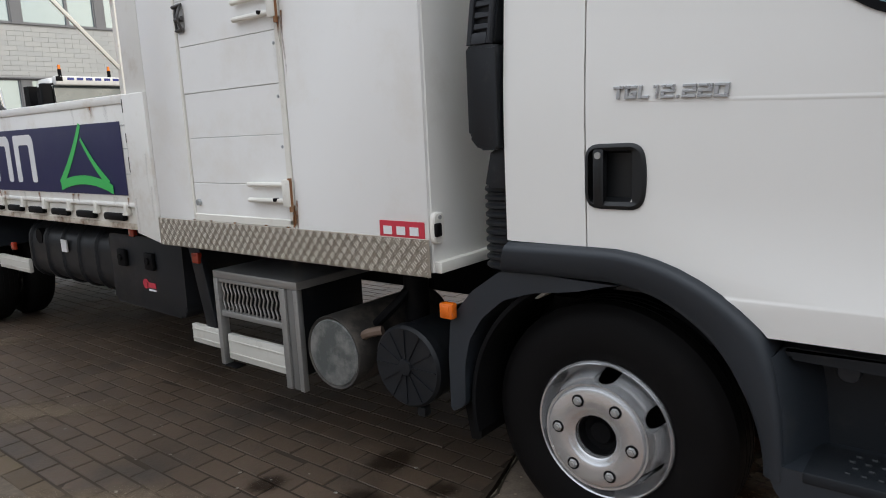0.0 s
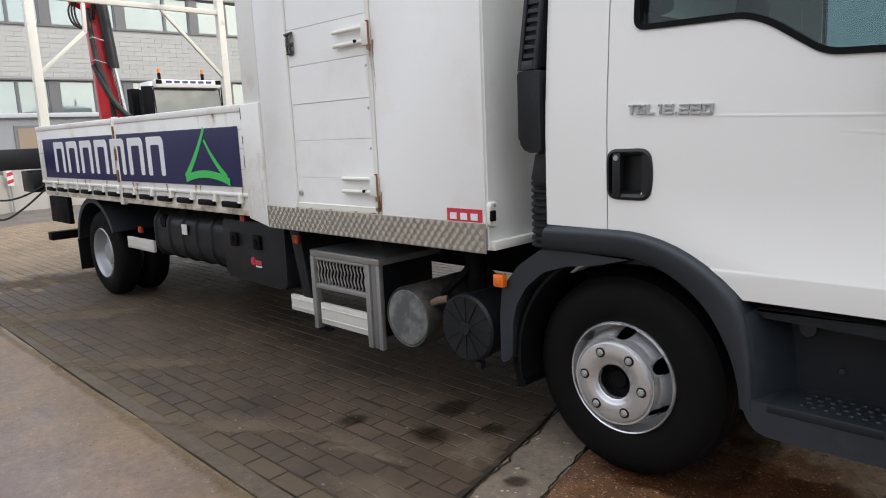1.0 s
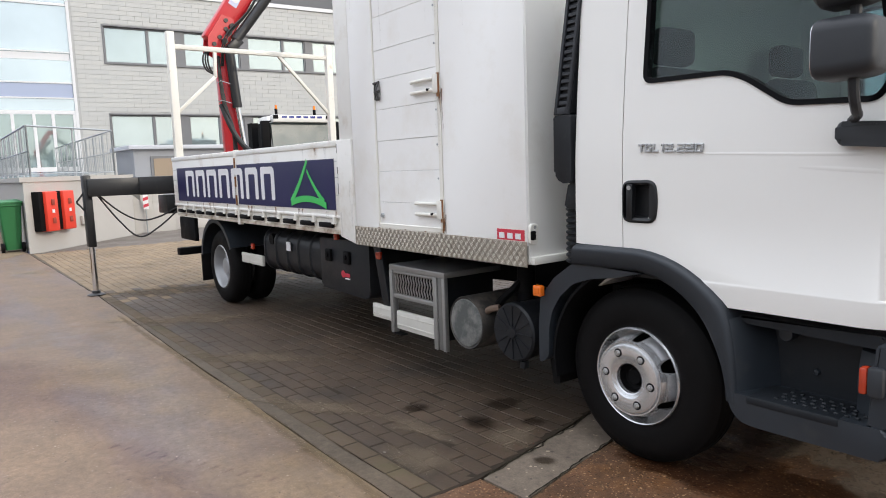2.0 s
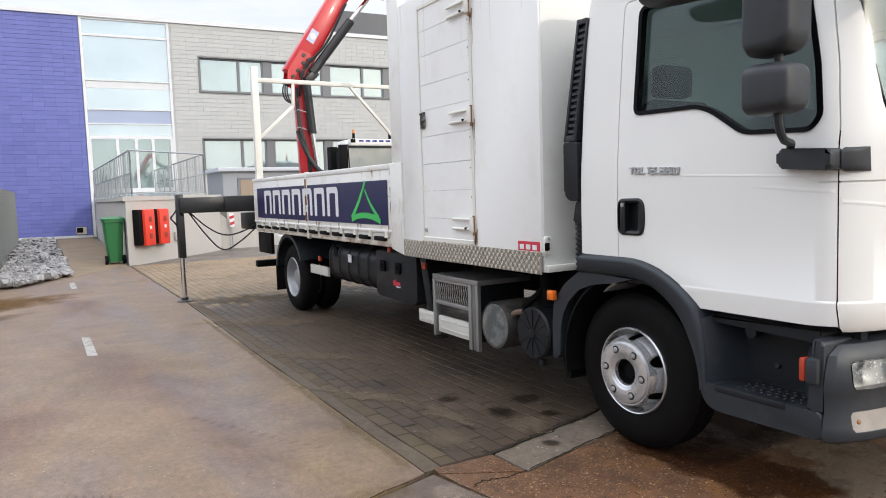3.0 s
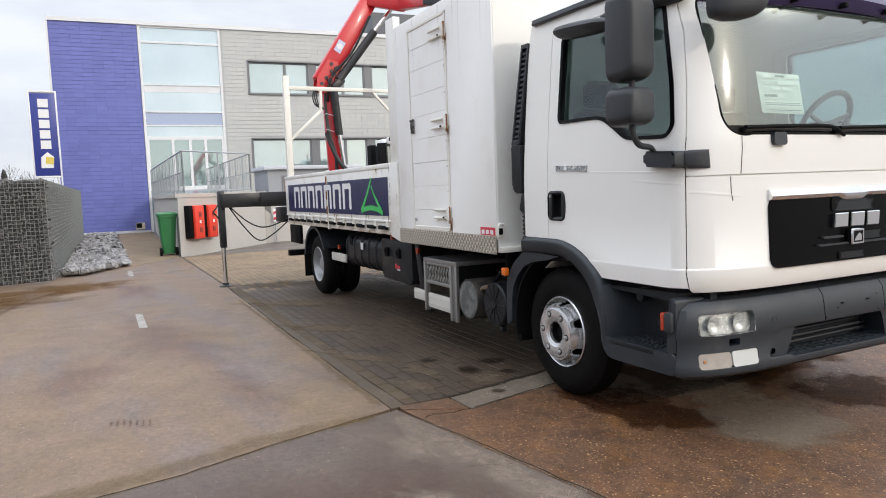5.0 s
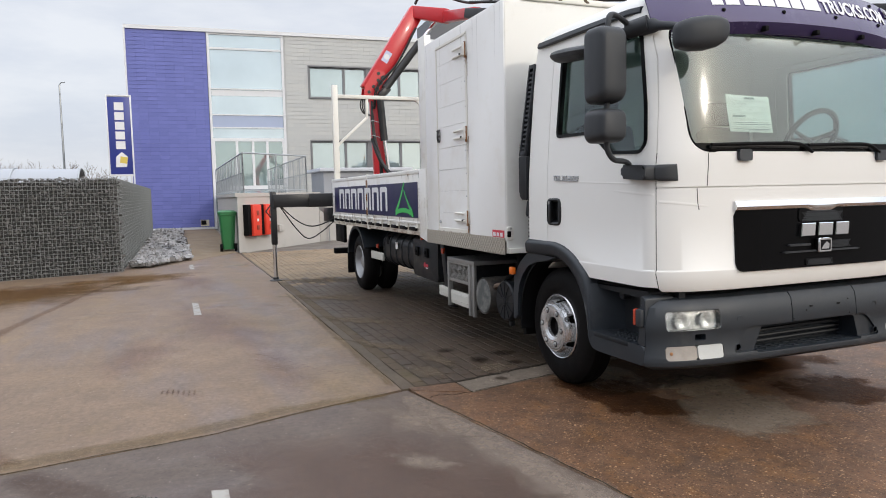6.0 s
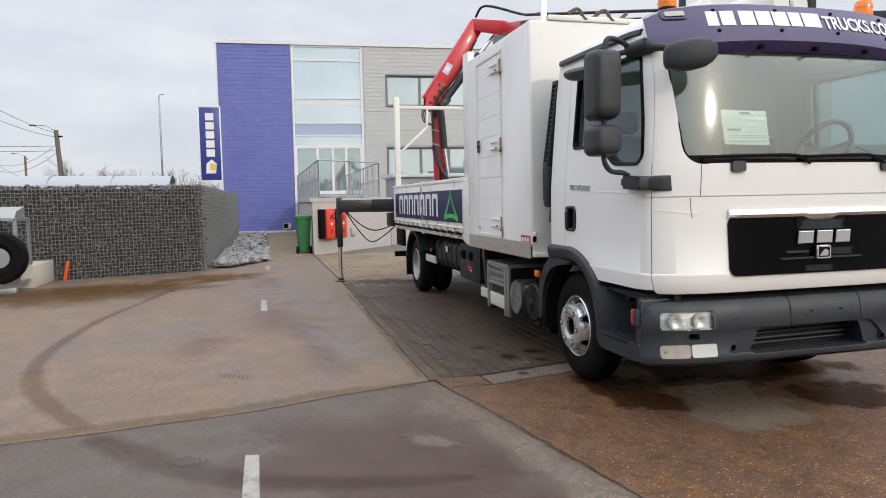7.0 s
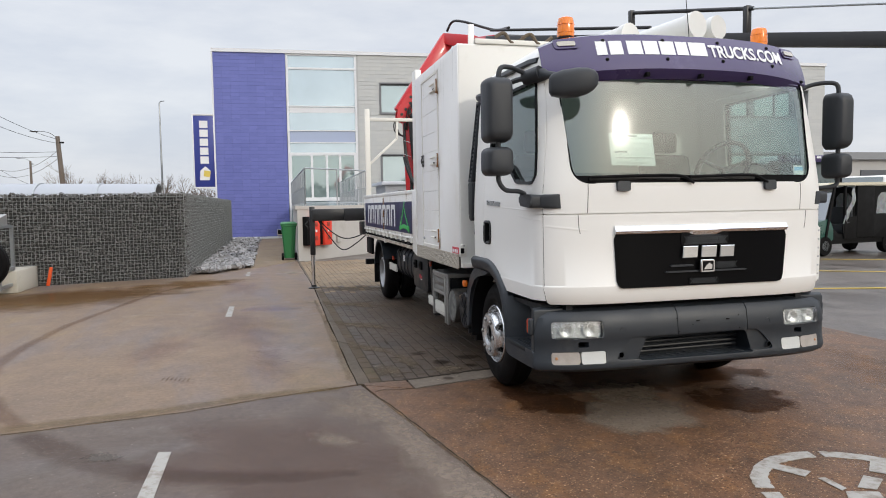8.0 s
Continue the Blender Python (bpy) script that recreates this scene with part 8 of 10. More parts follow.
# seven identical white arch blocks in place of the company's name
x = -6.93
for i in range(7):
    w, t, z0, z1 = 0.295, 0.070, 1.185, 1.478
    tgt = side_b if x < mid - 0.1 else side_a
    stroke([smooth_poly([(x, z0), (x + t, z0), (x + t, z1 - 0.062), (x + w - t, z1 - 0.062), (x + w - t, z0), (x + w, z0), (x + w, z1 - 0.035), (x + w - 0.03, z1), (x, z1)], 0.02, 3)], VINYLWHITE, "white_block", tgt)
    x += w + 0.072
# green triangular mark: three bowed strokes
def bowed(p, q, sag, w0, w1, n=10):
    p, q = Vector(p), Vector(q)
    d = (q - p).normalized()
    nn = Vector((-d.y, d.x))
    up, lo = [], []
    for k in range(n + 1):
        t = k / n
        c = p.lerp(q, t) + nn * sag * 4 * t * (1 - t)
        w = w0 + (w1 - w0) * t
        up.append(tuple(c + nn * w / 2))
        lo.append(tuple(c - nn * w / 2))
    return up + lo[::-1]


stroke([bowed((-3.785, 1.512), (-4.105, 1.180), 0.016, 0.030, 0.050)], GREEN, "green_stroke", side_a, YP)
stroke([bowed((-3.792, 1.435), (-3.525, 1.188), -0.016, 0.020, 0.044)], GREEN, "green_stroke", side_a, YP - 0.0022)
stroke([bowed((-4.098, 1.170), (-3.480, 1.158), 0.044, 0.052, 0.048)], GREEN, "green_stroke", side_a, YP - 0.0044)
# hinges and dark lashing slots along the bed's lower edge
xs = [-7.2 + 0.335 * k for k in range(12)]
for k, xx in enumerate(xs):
    if abs(xx - mid) < 0.15:
        continue
    bd = B()
    box(bd, xx - 0.11, xx + 0.11, 1.842, 1.872, 0.992, 1.032, 0.010)
    part("lashing_slot", bd, BLACK, truck, "black rubber buffer under the drop side")
    bd = B()
    box(bd, xx + 0.125, xx + 0.155, 1.840, 1.872, 1.025, 1.085, 0.006)
    rod(bd, (xx + 0.115, 1.846, 1.03), (xx + 0.165, 1.846, 1.03), 0.008, seg=8)
    part("side_hinge", bd, CREAM, truck)
bd = B()
box(bd, -7.43, -3.25, 1.868, 1.90, 0.945, 0.978, 0.004)
part("rub_rail", bd, surf("rusty_cream_rail", (0.60, 0.55, 0.46), 0.6, var=0.15, scale=9, dirt=(0.16, 0.075, 0.03), dirt_amt=0.95, dirt_scale=9, dirt_at=0.47), bedp, "rust-streaked cream rub rail")
# rear rack across the bed
RKX = -7.39
for y in (1.93, 2 * YC - 2.0):
    bd = B()
    box(bd, RKX - 0.04, RKX + 0.04, y - 0.044, y + 0.044, 1.06, 3.132, 0.006)
    part("rack_post", bd, CREAM, truck, "cream steel rack post with worn paint")
bd = B()
box(bd, RKX - 0.025, RKX + 0.025, 1.974, 2 * YC - 2.044, 2.930, 2.988, 0.006)
part("rack_bar", bd, CREAM, truck, "cream cross bar of the rack")
for a, b in (((RKX, 1.966, 2.19), (RKX, 2.446, 2.633)), ((RKX, 2.446, 2.62), (RKX, 2.458, 2.935)), ((RKX, 3.304, 2.935), (RKX, 2 * YC - 2.03, 2.20))):
    bd = B()
    beam(bd, a, b, 0.038, 0.038, 0.004)
    part("rack_brace", bd, CREAM, truck)

# ----- under the bed -----
LY = 1.965
# step cage with grating
def alu(name, x0, x1, y0, y1, z0, z1, parent, label="", mat=ALU, bev=0.005):
    q = B()
    box(q, x0, x1, y0, y1, z0, z1, bev)
    return part(name, q, mat, parent, label)


cage = alu("step_cage", -2.825, -2.185, LY + 0.002, 2.45, 0.722, 0.76, truck, "grey aluminium step cage with grating")
for x0, x1, z0 in ((-2.825, -2.790, 0.27), (-2.312, -2.272, 0.245)):
    alu("cage_post", x0, x1, LY, LY + 0.05, z0, 0.722, cage)
alu("cage_side", -2.268, -2.222, LY + 0.010, LY + 0.03, 0.245, 0.722, cage, mat=surf("dull_aluminium", (0.20, 0.195, 0.185), 0.55, metal=0.4, var=0.2, scale=9, dirt=(0.10, 0.088, 0.072), dirt_amt=0.6, dirt_scale=6))
alu("cage_post", -2.218, -2.188, LY + 0.002, LY + 0.034, 0.245, 0.722, cage)
alu("cage_side", -2.243, -2.235, LY + 0.03, 2.42, 0.30, 0.72, cage, mat=TANKBLACK)
alu("cage_bar", -2.790, -2.312, LY + 0.008, LY + 0.04, 0.525, 0.555, cage)
alu("cage_bar", -2.790, -2.312, LY + 0.008, LY + 0.04, 0.70, 0.72, cage)
alu("cage_foot", -2.825, -2.70, LY, LY + 0.06, 0.262, 0.272, cage, mat=BLACK)
for k in range(15):
    x = -2.774 + 0.0315 * k
    q = B()
    pts = [(x + 0.007 * math.sin(t * 3.14 * 4 / 8), LY + 0.022, 0.552 + 0.148 * t / 8) for t in range(9)]
    pipe(q, pts, 0.0055, 5)
    part("grating_strand", q, ALU, cage)
q = B()
box(q, -2.790, -2.312, LY + 0.12, LY + 0.14, 0.50, 0.72)
part("cage_back", q, BLACK, cage)


def guard_board(x0, x1, z0, z1, y):
    g = alu("side_guard", x0, x1, y, y + 0.028, z0, z1, truck, "pale aluminium side guard board", mat=PALEALU, bev=0.004)
    for zz in (z0 + 0.25 * (z1 - z0), z0 + 0.75 * (z1 - z0)):
        q_ = B()
        box(q_, x0 + 0.004, x1 - 0.004, y - 0.004, y, zz - 0.004, zz + 0.004, 0.001, 1)
        part("guard_rib", q_, PALEALU, g)
    return g


guard_board(-3.08, -2.83, 0.345, 0.445, LY + 0.01)
guard_board(-2.765, -2.30, 0.305, 0.435, LY + 0.012)
guard_board(-5.66, -5.12, 0.52, 0.62, LY + 0.01)
# exhaust drum and air cleaner
q = B()
lathe(q, [(0.0, 0.018), (0.12, 0.014), (0.150, 0.004), (0.158, 0.0), (0.163, 0.010), (0.163, 0.62), (0.0, 0.63)], (-1.965, LY - 0.01, 0.478), "y", 40)
dr1 = part("silencer", q, surf("dusty_black_drum", (0.030, 0.027, 0.024), 0.6, var=0.3, scale=9, dirt=(0.13, 0.11, 0.088), dirt_amt=0.7, dirt_scale=7, dirt_at=0.45), truck, "dark cylindrical silencer with a pale end cap")
q = B()
lathe(q, [(0.0, -0.006), (0.10, -0.006), (0.142, -0.002), (0.150, 0.006), (0.0, 0.012)], (-1.965, LY - 0.008, 0.478), "y", 40)
part("end_cap", q, surf("dusty_grey_cap", (0.085, 0.092, 0.088), 0.6, metal=0.15, var=0.3, scale=14, dirt=(0.25, 0.245, 0.23), dirt_amt=0.8, dirt_scale=9, dirt_at=0.46), dr1, "dusty grey end cap")
q = B()
pipe(q, curve_pts([(-1.88, LY + 0.16, 0.56), (-1.80, LY + 0.14, 0.62), (-1.72, LY + 0.2, 0.72), (-1.70, LY + 0.3, 0.84)], 5), 0.022, 8)
part("drum_pipe", q, BLACK, dr1)
q = B()
lathe(q, [(0.0, 0.0), (0.155, 0.0), (0.166, 0.012), (0.168, 0.05), (0.160, 0.055), (0.158, 0.5), (0.0, 0.5)], (-1.555, LY - 0.005, 0.490), "y", 40)
dr2 = part("air_cleaner", q, TANKBLACK, truck, "black ribbed air cleaner drum")
for k in range(12):
    a = radians(30 * k)
    q = B()
    beam(q, (-1.555 + 0.035 * math.cos(a), LY - 0.008, 0.49 + 0.035 * math.sin(a)), (-1.555 + 0.15 * math.cos(a), LY - 0.008, 0.49 + 0.15 * math.sin(a)), 0.006, 0.006)
    part("drum_rib", q, TANKBLACK, dr2)
q = B()
lathe(q, [(0.0, -0.012), (0.03, -0.010), (0.034, 0.0), (0.0, 0.0)], (-1.555, LY - 0.006, 0.49), "y", 16)
part("drum_boss", q, TANKBLACK, dr2)
q = B()
rod(q, (-1.70, LY + 0.25, 0.55), (-1.70, LY + 0.25, 0.90), 0.055, seg=14)
part("intake_pipe", q, BLACK, dr2)
q = B()
box(q, -1.53, -1.49, LY + 0.02, LY + 0.06, 0.285, 0.325, 0.006)
part("drain_valve", q, TANKBLACK, dr2)
q = B()
pipe(q, curve_pts([(-1.85, LY + 0.06, 0.55), (-1.78, LY + 0.03, 0.585), (-1.72, LY + 0.05, 0.60)], 4), 0.02, 8)
part("sensor_plug", q, surf("brown_plug", (0.16, 0.11, 0.08), 0.7), dr1)
# tank and locker shapes added on the chassis's far side to block skylight
for nm, x0, x1, z0, z1 in (("far_light_block", -5.08, -3.30, 0.42, 0.92), ("mid_light_block", -3.20, -1.42, 0.36, 0.90), ("tail_box", -6.2, -5.2, 0.55, 0.95)):
    q = B()
    loft(q, [[(x, y, z) for y, z in rounded(3.50, 2 * YC - LY, z0, z1, 0.09, 4)] for x in (x0, x1)])
    part(nm, q, TANKBLACK, truck)
# black locker, amber post, fuel tank
q = B()
prism(q, smooth_poly([(-3.89, 0.885), (-3.88, 0.475), (-3.15, 0.455), (-3.11, 0.50), (-3.10, 0.885)], 0.03), "y", LY + 0.012, 2.5, 0.016)
lk = part("battery_box", q, TANKBLACK, truck, "black plastic battery box with red sticker")
for x in (-3.72, -3.42):
    q = B()
    box(q, x - 0.045, x + 0.045, LY - 0.012, LY + 0.014, 0.70, 0.80, 0.01)
    rod(q, (x, LY - 0.022, 0.755), (x, LY - 0.008, 0.755), 0.02, seg=10)
    part("box_catch", q, BLACK, lk)
q = B()
lathe(q, [(0.0, -0.003), (0.028, -0.003), (0.028, 0.003), (0.0, 0.003)], (-3.505, LY + 0.010, 0.615), "y", 20)
part("round_sticker", q, SIGNRED, lk)
q = B()
box(q, -3.49, -3.40, LY + 0.007, LY + 0.0105, 0.595, 0.625)
part("strip_sticker", q, SIGNRED, lk)
q = B()
box(q, -3.475, -3.40, LY + 0.007, LY + 0.0105, 0.578, 0.588)
part("strip_sticker", q, VINYLWHITE, lk)
q = B()
prism(q, [(-3.06, 0.88), (-2.96, 0.88), (-2.86, 0.42), (-2.95, 0.42)], "y", LY + 0.02, LY + 0.06, 0.006)
part("guard_bracket", q, TANKBLACK, truck)
for x, z in ((-2.975, 0.805), (-5.36, 0.70), (-3.60, 0.905)):
    q = B()
    box(q, x - 0.03, x + 0.03, LY + 0.004, LY + 0.03, z - 0.028, z + 0.028, 0.006)
    part("side_marker_light", q, REDLENS, truck, "small orange side marker lamp")
q = B()
rings = []
for x in [-5.08 + 0.01 * k for k in range(0, 118)]:
    rib = 0.012 if (int((x + 5.08) * 100) % 24) < 3 else 0.0
    rings.append([(x, y, z) for y, z in rounded(LY + 0.03 - rib, 2.55, 0.49 - rib, 0.90 + rib, 0.15, 5)])
loft(q, rings[::1])
tk = part("fuel_tank", q, TANKBLACK, truck, "black fuel tank with strap ribs")
q = B()
box(q, -4.55, -4.47, LY + 0.012, LY + 0.02, 0.72, 0.80)
part("tank_label", q, VINYLWHITE, tk)
q = B()
lathe(q, [(0.0, -0.02), (0.05, -0.02), (0.055, 0.0), (0.05, 0.04), (0.0, 0.04)], (-4.9, LY + 0.04, 0.80), "y", 20)
part("tank_cap", q, BLACK, tk)
# rear mudguards
for yf, s in ((REAR_FACE - 0.05, 1), (2 * YC - REAR_FACE + 0.05, -1)):
    q = B()
    rings = []
    for k in range(25):
        a = radians(26 + 144 * k / 24)
        rings.append([(RX + rr * math.cos(a), yf + s * o, 0.43 + rr * math.sin(a)) for rr, o in ((0.47, 0.0), (0.515, 0.0), (0.515, 0.58), (0.50, 0.58), (0.50, 0.02), (0.47, 0.015))])
    loft(q, rings)
    mg = part("rear_mudguard", q, PLASTIC, truck, "grey plastic rear mudguard")
    q = B()
    box(q, RX - 0.53, RX - 0.505, min(yf, yf + s * 0.5), max(yf, yf + s * 0.5), 0.20, 0.52, 0.006)
    part("dark_flap", q, RUBBER, mg)
# underrun bar and tail gear
q = B()
box(q, -7.62, -7.50, 1.88, 2 * YC - 1.88, 0.44, 0.53, 0.012)
part("underrun_bar", q, BLACK, truck, "black rear underrun bar")
for y in (YC - 0.45, YC + 0.40):
    q = B()
    box(q, -7.58, -7.50, y, y + 0.06, 0.52, 0.75)
    part("underrun_bracket", q, BLACK, truck)
q = B()
box(q, -7.42, -6.85, 1.885, 1.93, 0.66, 0.93, 0.01)
part("tail_box", q, BLACK, truck)

# ----- crane -----
crane = B()
box(crane, -8.30, -7.50, YC - 0.45, YC + 0.45, 0.62, 1.02, 0.03)
part("crane_base", crane, CRANEBLACK, truck, "black crane sub-frame behind the bed")
crane = B()
box(crane, -8.20, -7.82, 1.55, 2 * YC - 1.95, 1.206, 1.430, 0.012)
part("outrigger_beam", crane, CRANEBLACK, truck, "black extended outrigger beam")
crane = B()
box(crane, -8.24, -7.84, 1.865, 2.05, 0.95, 1.185, 0.012)
part("control_box", crane, CRANEBLACK, truck, "black control box below the outrigger beam")
crane = B()
box(crane, -7.515, -7.445, 1.875, 1.945, 1.08, 1.63, 0.008)
part("tail_post", crane, CRANEBLACK, truck, "black post at the rear corner of the bed")
crane = B()
box(crane, -8.18, -7.84, 0.98, 1.60, 1.212, 1.424, 0.012)
ot = part("outrigger_slide", crane, CRANEBLACK, truck, "black sliding outrigger arm")
crane = B()
box(crane, -8.08, -7.94, 0.945, 1.035, 0.60, 1.47, 0.012)
part("outrigger_leg", crane, CRANEBLACK, ot, "black outrigger cylinder with chrome ram")
crane = B()
rod(crane, (-8.01, 0.99, 0.03), (-8.01, 0.99, 0.62), 0.036, seg=20)
part("outrigger_ram", crane, CHROME, ot)
crane = B()
lathe(crane, [(0.0, 0.002), (0.10, 0.002), (0.105, 0.012), (0.05, 0.03), (0.045, 0.06), (0.0, 0.06)], (-8.01, 0.99, 0.0), "z", 24)
part("outrigger_foot", crane, CRANEBLACK, ot)
crane = B()
box(crane, -8.12, -7.90, 1.05, 1.16, 1.27, 1.37, 0.02)
part("valve_block", crane, RUST, ot)
for k, (a, sag, e) in enumerate((((-7.98, 1.06, 1.28), 0.46, (-7.75, 2.0, 1.02)), ((-8.02, 1.06, 1.28), 0.30, (-7.80, 2.1, 1.10)), ((-8.0, 0.95, 1.26), 0.20, (-8.0, 0.95, 1.04)))):
    crane = B()
    a, e = Vector(a), Vector(e)
    mid_ = (a + e) / 2 - Vector((0, 0.02 if k < 2 else 0.08, sag if k < 2 else 0.0))
    q1, q3 = a.lerp(mid_, 0.55) - Vector((0, 0, 0.06 if k < 2 else 0)), e.lerp(mid_, 0.55) - Vector((0, 0, 0.05 if k < 2 else 0))
    pipe(crane, curve_pts([a, q1, mid_, q3, e], 6), 0.0105, 8)
    part("hydraulic_hose", crane, HOSE, ot)
BASE, HINGE, KNEE = Vector((-7.98, 2.86, 1.42)), Vector((-8.0, 2.76, 3.14)), Vector((-8.0, 3.60, 4.56))
crane = B()
lathe(crane, [(0.0, 0.9), (0.30, 0.9), (0.30, 1.44), (0.24, 1.50), (0.0, 1.50)], (-7.9, 2.84, 0.0), "z", 28)
part("slew_column", crane, CRANEBLACK, truck)
crane = B()
beam(crane, BASE + Vector((0, 0, 0.05)), HINGE - Vector((0, 0, 0.1)), 0.22, 0.27, 0.02, 0.16, 0.18)
col = part("crane_column", crane, CRANERED, truck, "red crane column with hoses and black ram")
crane = B()
beam(crane, HINGE + Vector((0, -0.10, 0.0)), KNEE + Vector((0, -0.03, 0)), 0.17, 0.33, 0.03, 0.16, 0.27)
bo = part("crane_boom", crane, CRANERED, truck, "red main boom rising from the column")
d_, s_, u_ = axes_of(KNEE - HINGE)
for side in (-1, 1):
    crane = B()
    c0 = HINGE.lerp(KNEE, 0.40) + Vector((0, -0.12, 0.02)) + s_ * side * 0.0850
    v = [crane.verts.new(c0 + d_ * a + u_ * b + s_ * side * e) for e in (0, 0.002) for a, b in ((-0.10, -0.06), (0.10, -0.06), (0.10, 0.06), (-0.10, 0.06))]
    for qd in ((0, 1, 2, 3), (7, 6, 5, 4), (0, 4, 5, 1), (1, 5, 6, 2), (2, 6, 7, 3), (3, 7, 4, 0)):
        crane.faces.new([v[i] for i in qd])
    part("boom_decal", crane, surf("pale_decal", (0.50, 0.53, 0.70), 0.4), bo)
for f in (0.02, 0.10, 0.16):
    crane = B()
    c0 = HINGE.lerp(KNEE, f)
    rod(crane, c0 - s_ * 0.135, c0 + s_ * 0.135, 0.04, seg=14)
    part("pivot_pin", crane, CRANEBLACK, bo)
# lifting ram beside the column and knee ram
crane = B()
rod(crane, (-7.80, 2.86, 2.30), (-7.80, 2.80, 3.04), 0.062, seg=16)
part("lift_ram", crane, CRANEBLACK, col)
crane = B()
rod(crane, (-7.80, 2.945, 1.55), (-7.80, 2.858, 2.32), 0.034, seg=14)
part("lift_rod", crane, CHROME, col)
crane = B()
rod(crane, (-7.84, 2.91, 3.18), (-7.84, 3.55, 3.98), 0.066, seg=16)
part("knee_ram", crane, CRANEBLACK, bo)
crane = B()
rod(crane, (-7.84, 3.54, 3.97), (-7.80, 3.88, 4.39), 0.034, seg=14)
part("knee_rod", crane, CHROME, bo)
JIB = [KNEE, Vector((-7.45, 3.93, 4.36)), Vector((-6.2, 3.90, 4.12))]
crane = B()
beam(crane, KNEE + Vector((-0.02, -0.10, -0.02)), JIB[1], 0.16, 0.20, 0.02, 0.16, 0.24)
beam(crane, JIB[1] - Vector((0.05, 0.02, 0)), JIB[2], 0.15, 0.19, 0.02, 0.14, 0.15)
part("crane_knuckle", crane, CRANERED, truck, "red knuckle between the crane's booms")
JEND = Vector((0.6, 6.75, 2.66))
crane = B()
beam(crane, JIB[2] - Vector((0.2, 0.08, -0.02)), JEND, 0.14, 0.145, 0.012)
jib = part("crane_jib", crane, CRANEBLACK, truck, "long black telescopic jib")
for off, r_, m_, t0, t1 in ((0.15, 0.022, CRANEBLACK, -0.02, 0.40), (0.34, 0.014, ZINC, 0.57, 1.0), (0.34, 0.024, CRANEBLACK, 0.355, 0.585)):
    crane = B()
    a, b = JIB[2].lerp(JEND, t0) + Vector((0, 0, off)), JIB[2].lerp(JEND, t1) + Vector((0, 0, off))
    rod(crane, a, b, r_, seg=12)
    part("jib_ram", crane, m_, jib)
for t in (0.36, 0.575):
    crane = B()
    c0 = JIB[2].lerp(JEND, t)
    box(crane, c0.x - 0.035, c0.x + 0.035, c0.y - 0.035, c0.y + 0.035, c0.z + 0.05, c0.z + 0.37, 0.010)
    part("jib_bracket", crane, CRANEBLACK, jib)
crane = B()
pipe(crane, curve_pts([KNEE + Vector((-0.02, -0.05, 0.12)), KNEE + Vector((0.12, 0.02, 0.26)), KNEE + Vector((0.4, 0.15, 0.2)), JIB[1] + Vector((0.4, 0.2, 0.14)), JIB[2] + Vector((0.3, 0.1, 0.12))], 6), 0.022, 8)
part("boom_hose", crane, HOSE, bo)
for k in range(4):
    crane = B()
    o = 0.03 * k
    pipe(crane, curve_pts([(-7.74, 2.80 - o * 0.5, 1.62), (-7.76, 2.78 - o * 0.4, 2.0 + o), (-7.84, 2.72 - o * 0.4, 2.35), (-7.90, 2.70 - o * 0.3, 2.75), (-7.93, 2.70, 3.05 + o)], 6), 0.011, 7)
    part("column_hose", crane, HOSE, col)
crane = B()
for z in (2.35, 2.60):
    pipe(crane, [(-7.98, 2.74, z), (-7.94, 2.66, z + 0.03), (-7.80, 2.66, z + 0.04), (-7.74, 2.76, z)], 0.006, 6)
part("hose_guard", crane, ZINC, col)
# round pale mark on the boom, elbow plates, link and hoses
for side in (-1, 1):
    crane = B()
    c0 = HINGE.lerp(KNEE, 0.40) + Vector((0, -0.12, 0.02)) + s_ * side * 0.0885
    ring = [c0 + d_ * 0.05 * math.cos(a) + u_ * 0.05 * math.sin(a) for a in [2 * math.pi * k / 16 for k in range(16)]]
    loft(crane, [ring, [p + s_ * side * 0.002 for p in ring]])
    part("decal_disc", crane, surf("white_decal_disc", (0.72, 0.72, 0.74), 0.4), bo)
    crane = B()
    c0 = HINGE + Vector((0, -0.05, 0.06)) + s_ * side * 0.09
    outline = [(-0.20, -0.13), (0.22, -0.14), (0.34, -0.05), (0.30, 0.11), (-0.05, 0.13), (-0.22, 0.05)]
    ring = [c0 + d_ * a + u_ * b for a, b in outline]
    loft(crane, [ring, [p + s_ * side * 0.012 for p in ring]])
    part("elbow_plate", crane, CRANERED, bo)
    for a, b in ((0.02, 0.0), (0.16, -0.02), (0.26, 0.03), (-0.10, 0.02)):
        crane = B()
        c1 = c0 + d_ * a + u_ * b
        rod(crane, c1, c1 + s_ * side * 0.026, 0.028, seg=10)
        part("elbow_bolt", crane, CRANEBLACK, bo)
crane = B()
beam(crane, (-7.82, 2.80, 3.04), (-7.84, 2.97, 3.20), 0.10, 0.12, 0.02)
part("ram_clevis", crane, CRANEBLACK, bo)
for k in range(2):
    crane = B()
    o = 0.022 * k
    p0, p1 = HINGE + Vector((0.10, 0.02 - o, 0.0)), HINGE.lerp(KNEE, 0.85) + Vector((0.10, 0.05 - o, -0.10))
    pipe(crane, curve_pts([p0 + Vector((0.02, -0.05, -0.3)), p0 + Vector((0.10, 0.0, 0.05 + o)), p0.lerp(p1, 0.45) + Vector((0.06 + o, 0.04, -0.02)), p1], 6), 0.012, 6)
    part("boom_hose", crane, HOSE, bo)
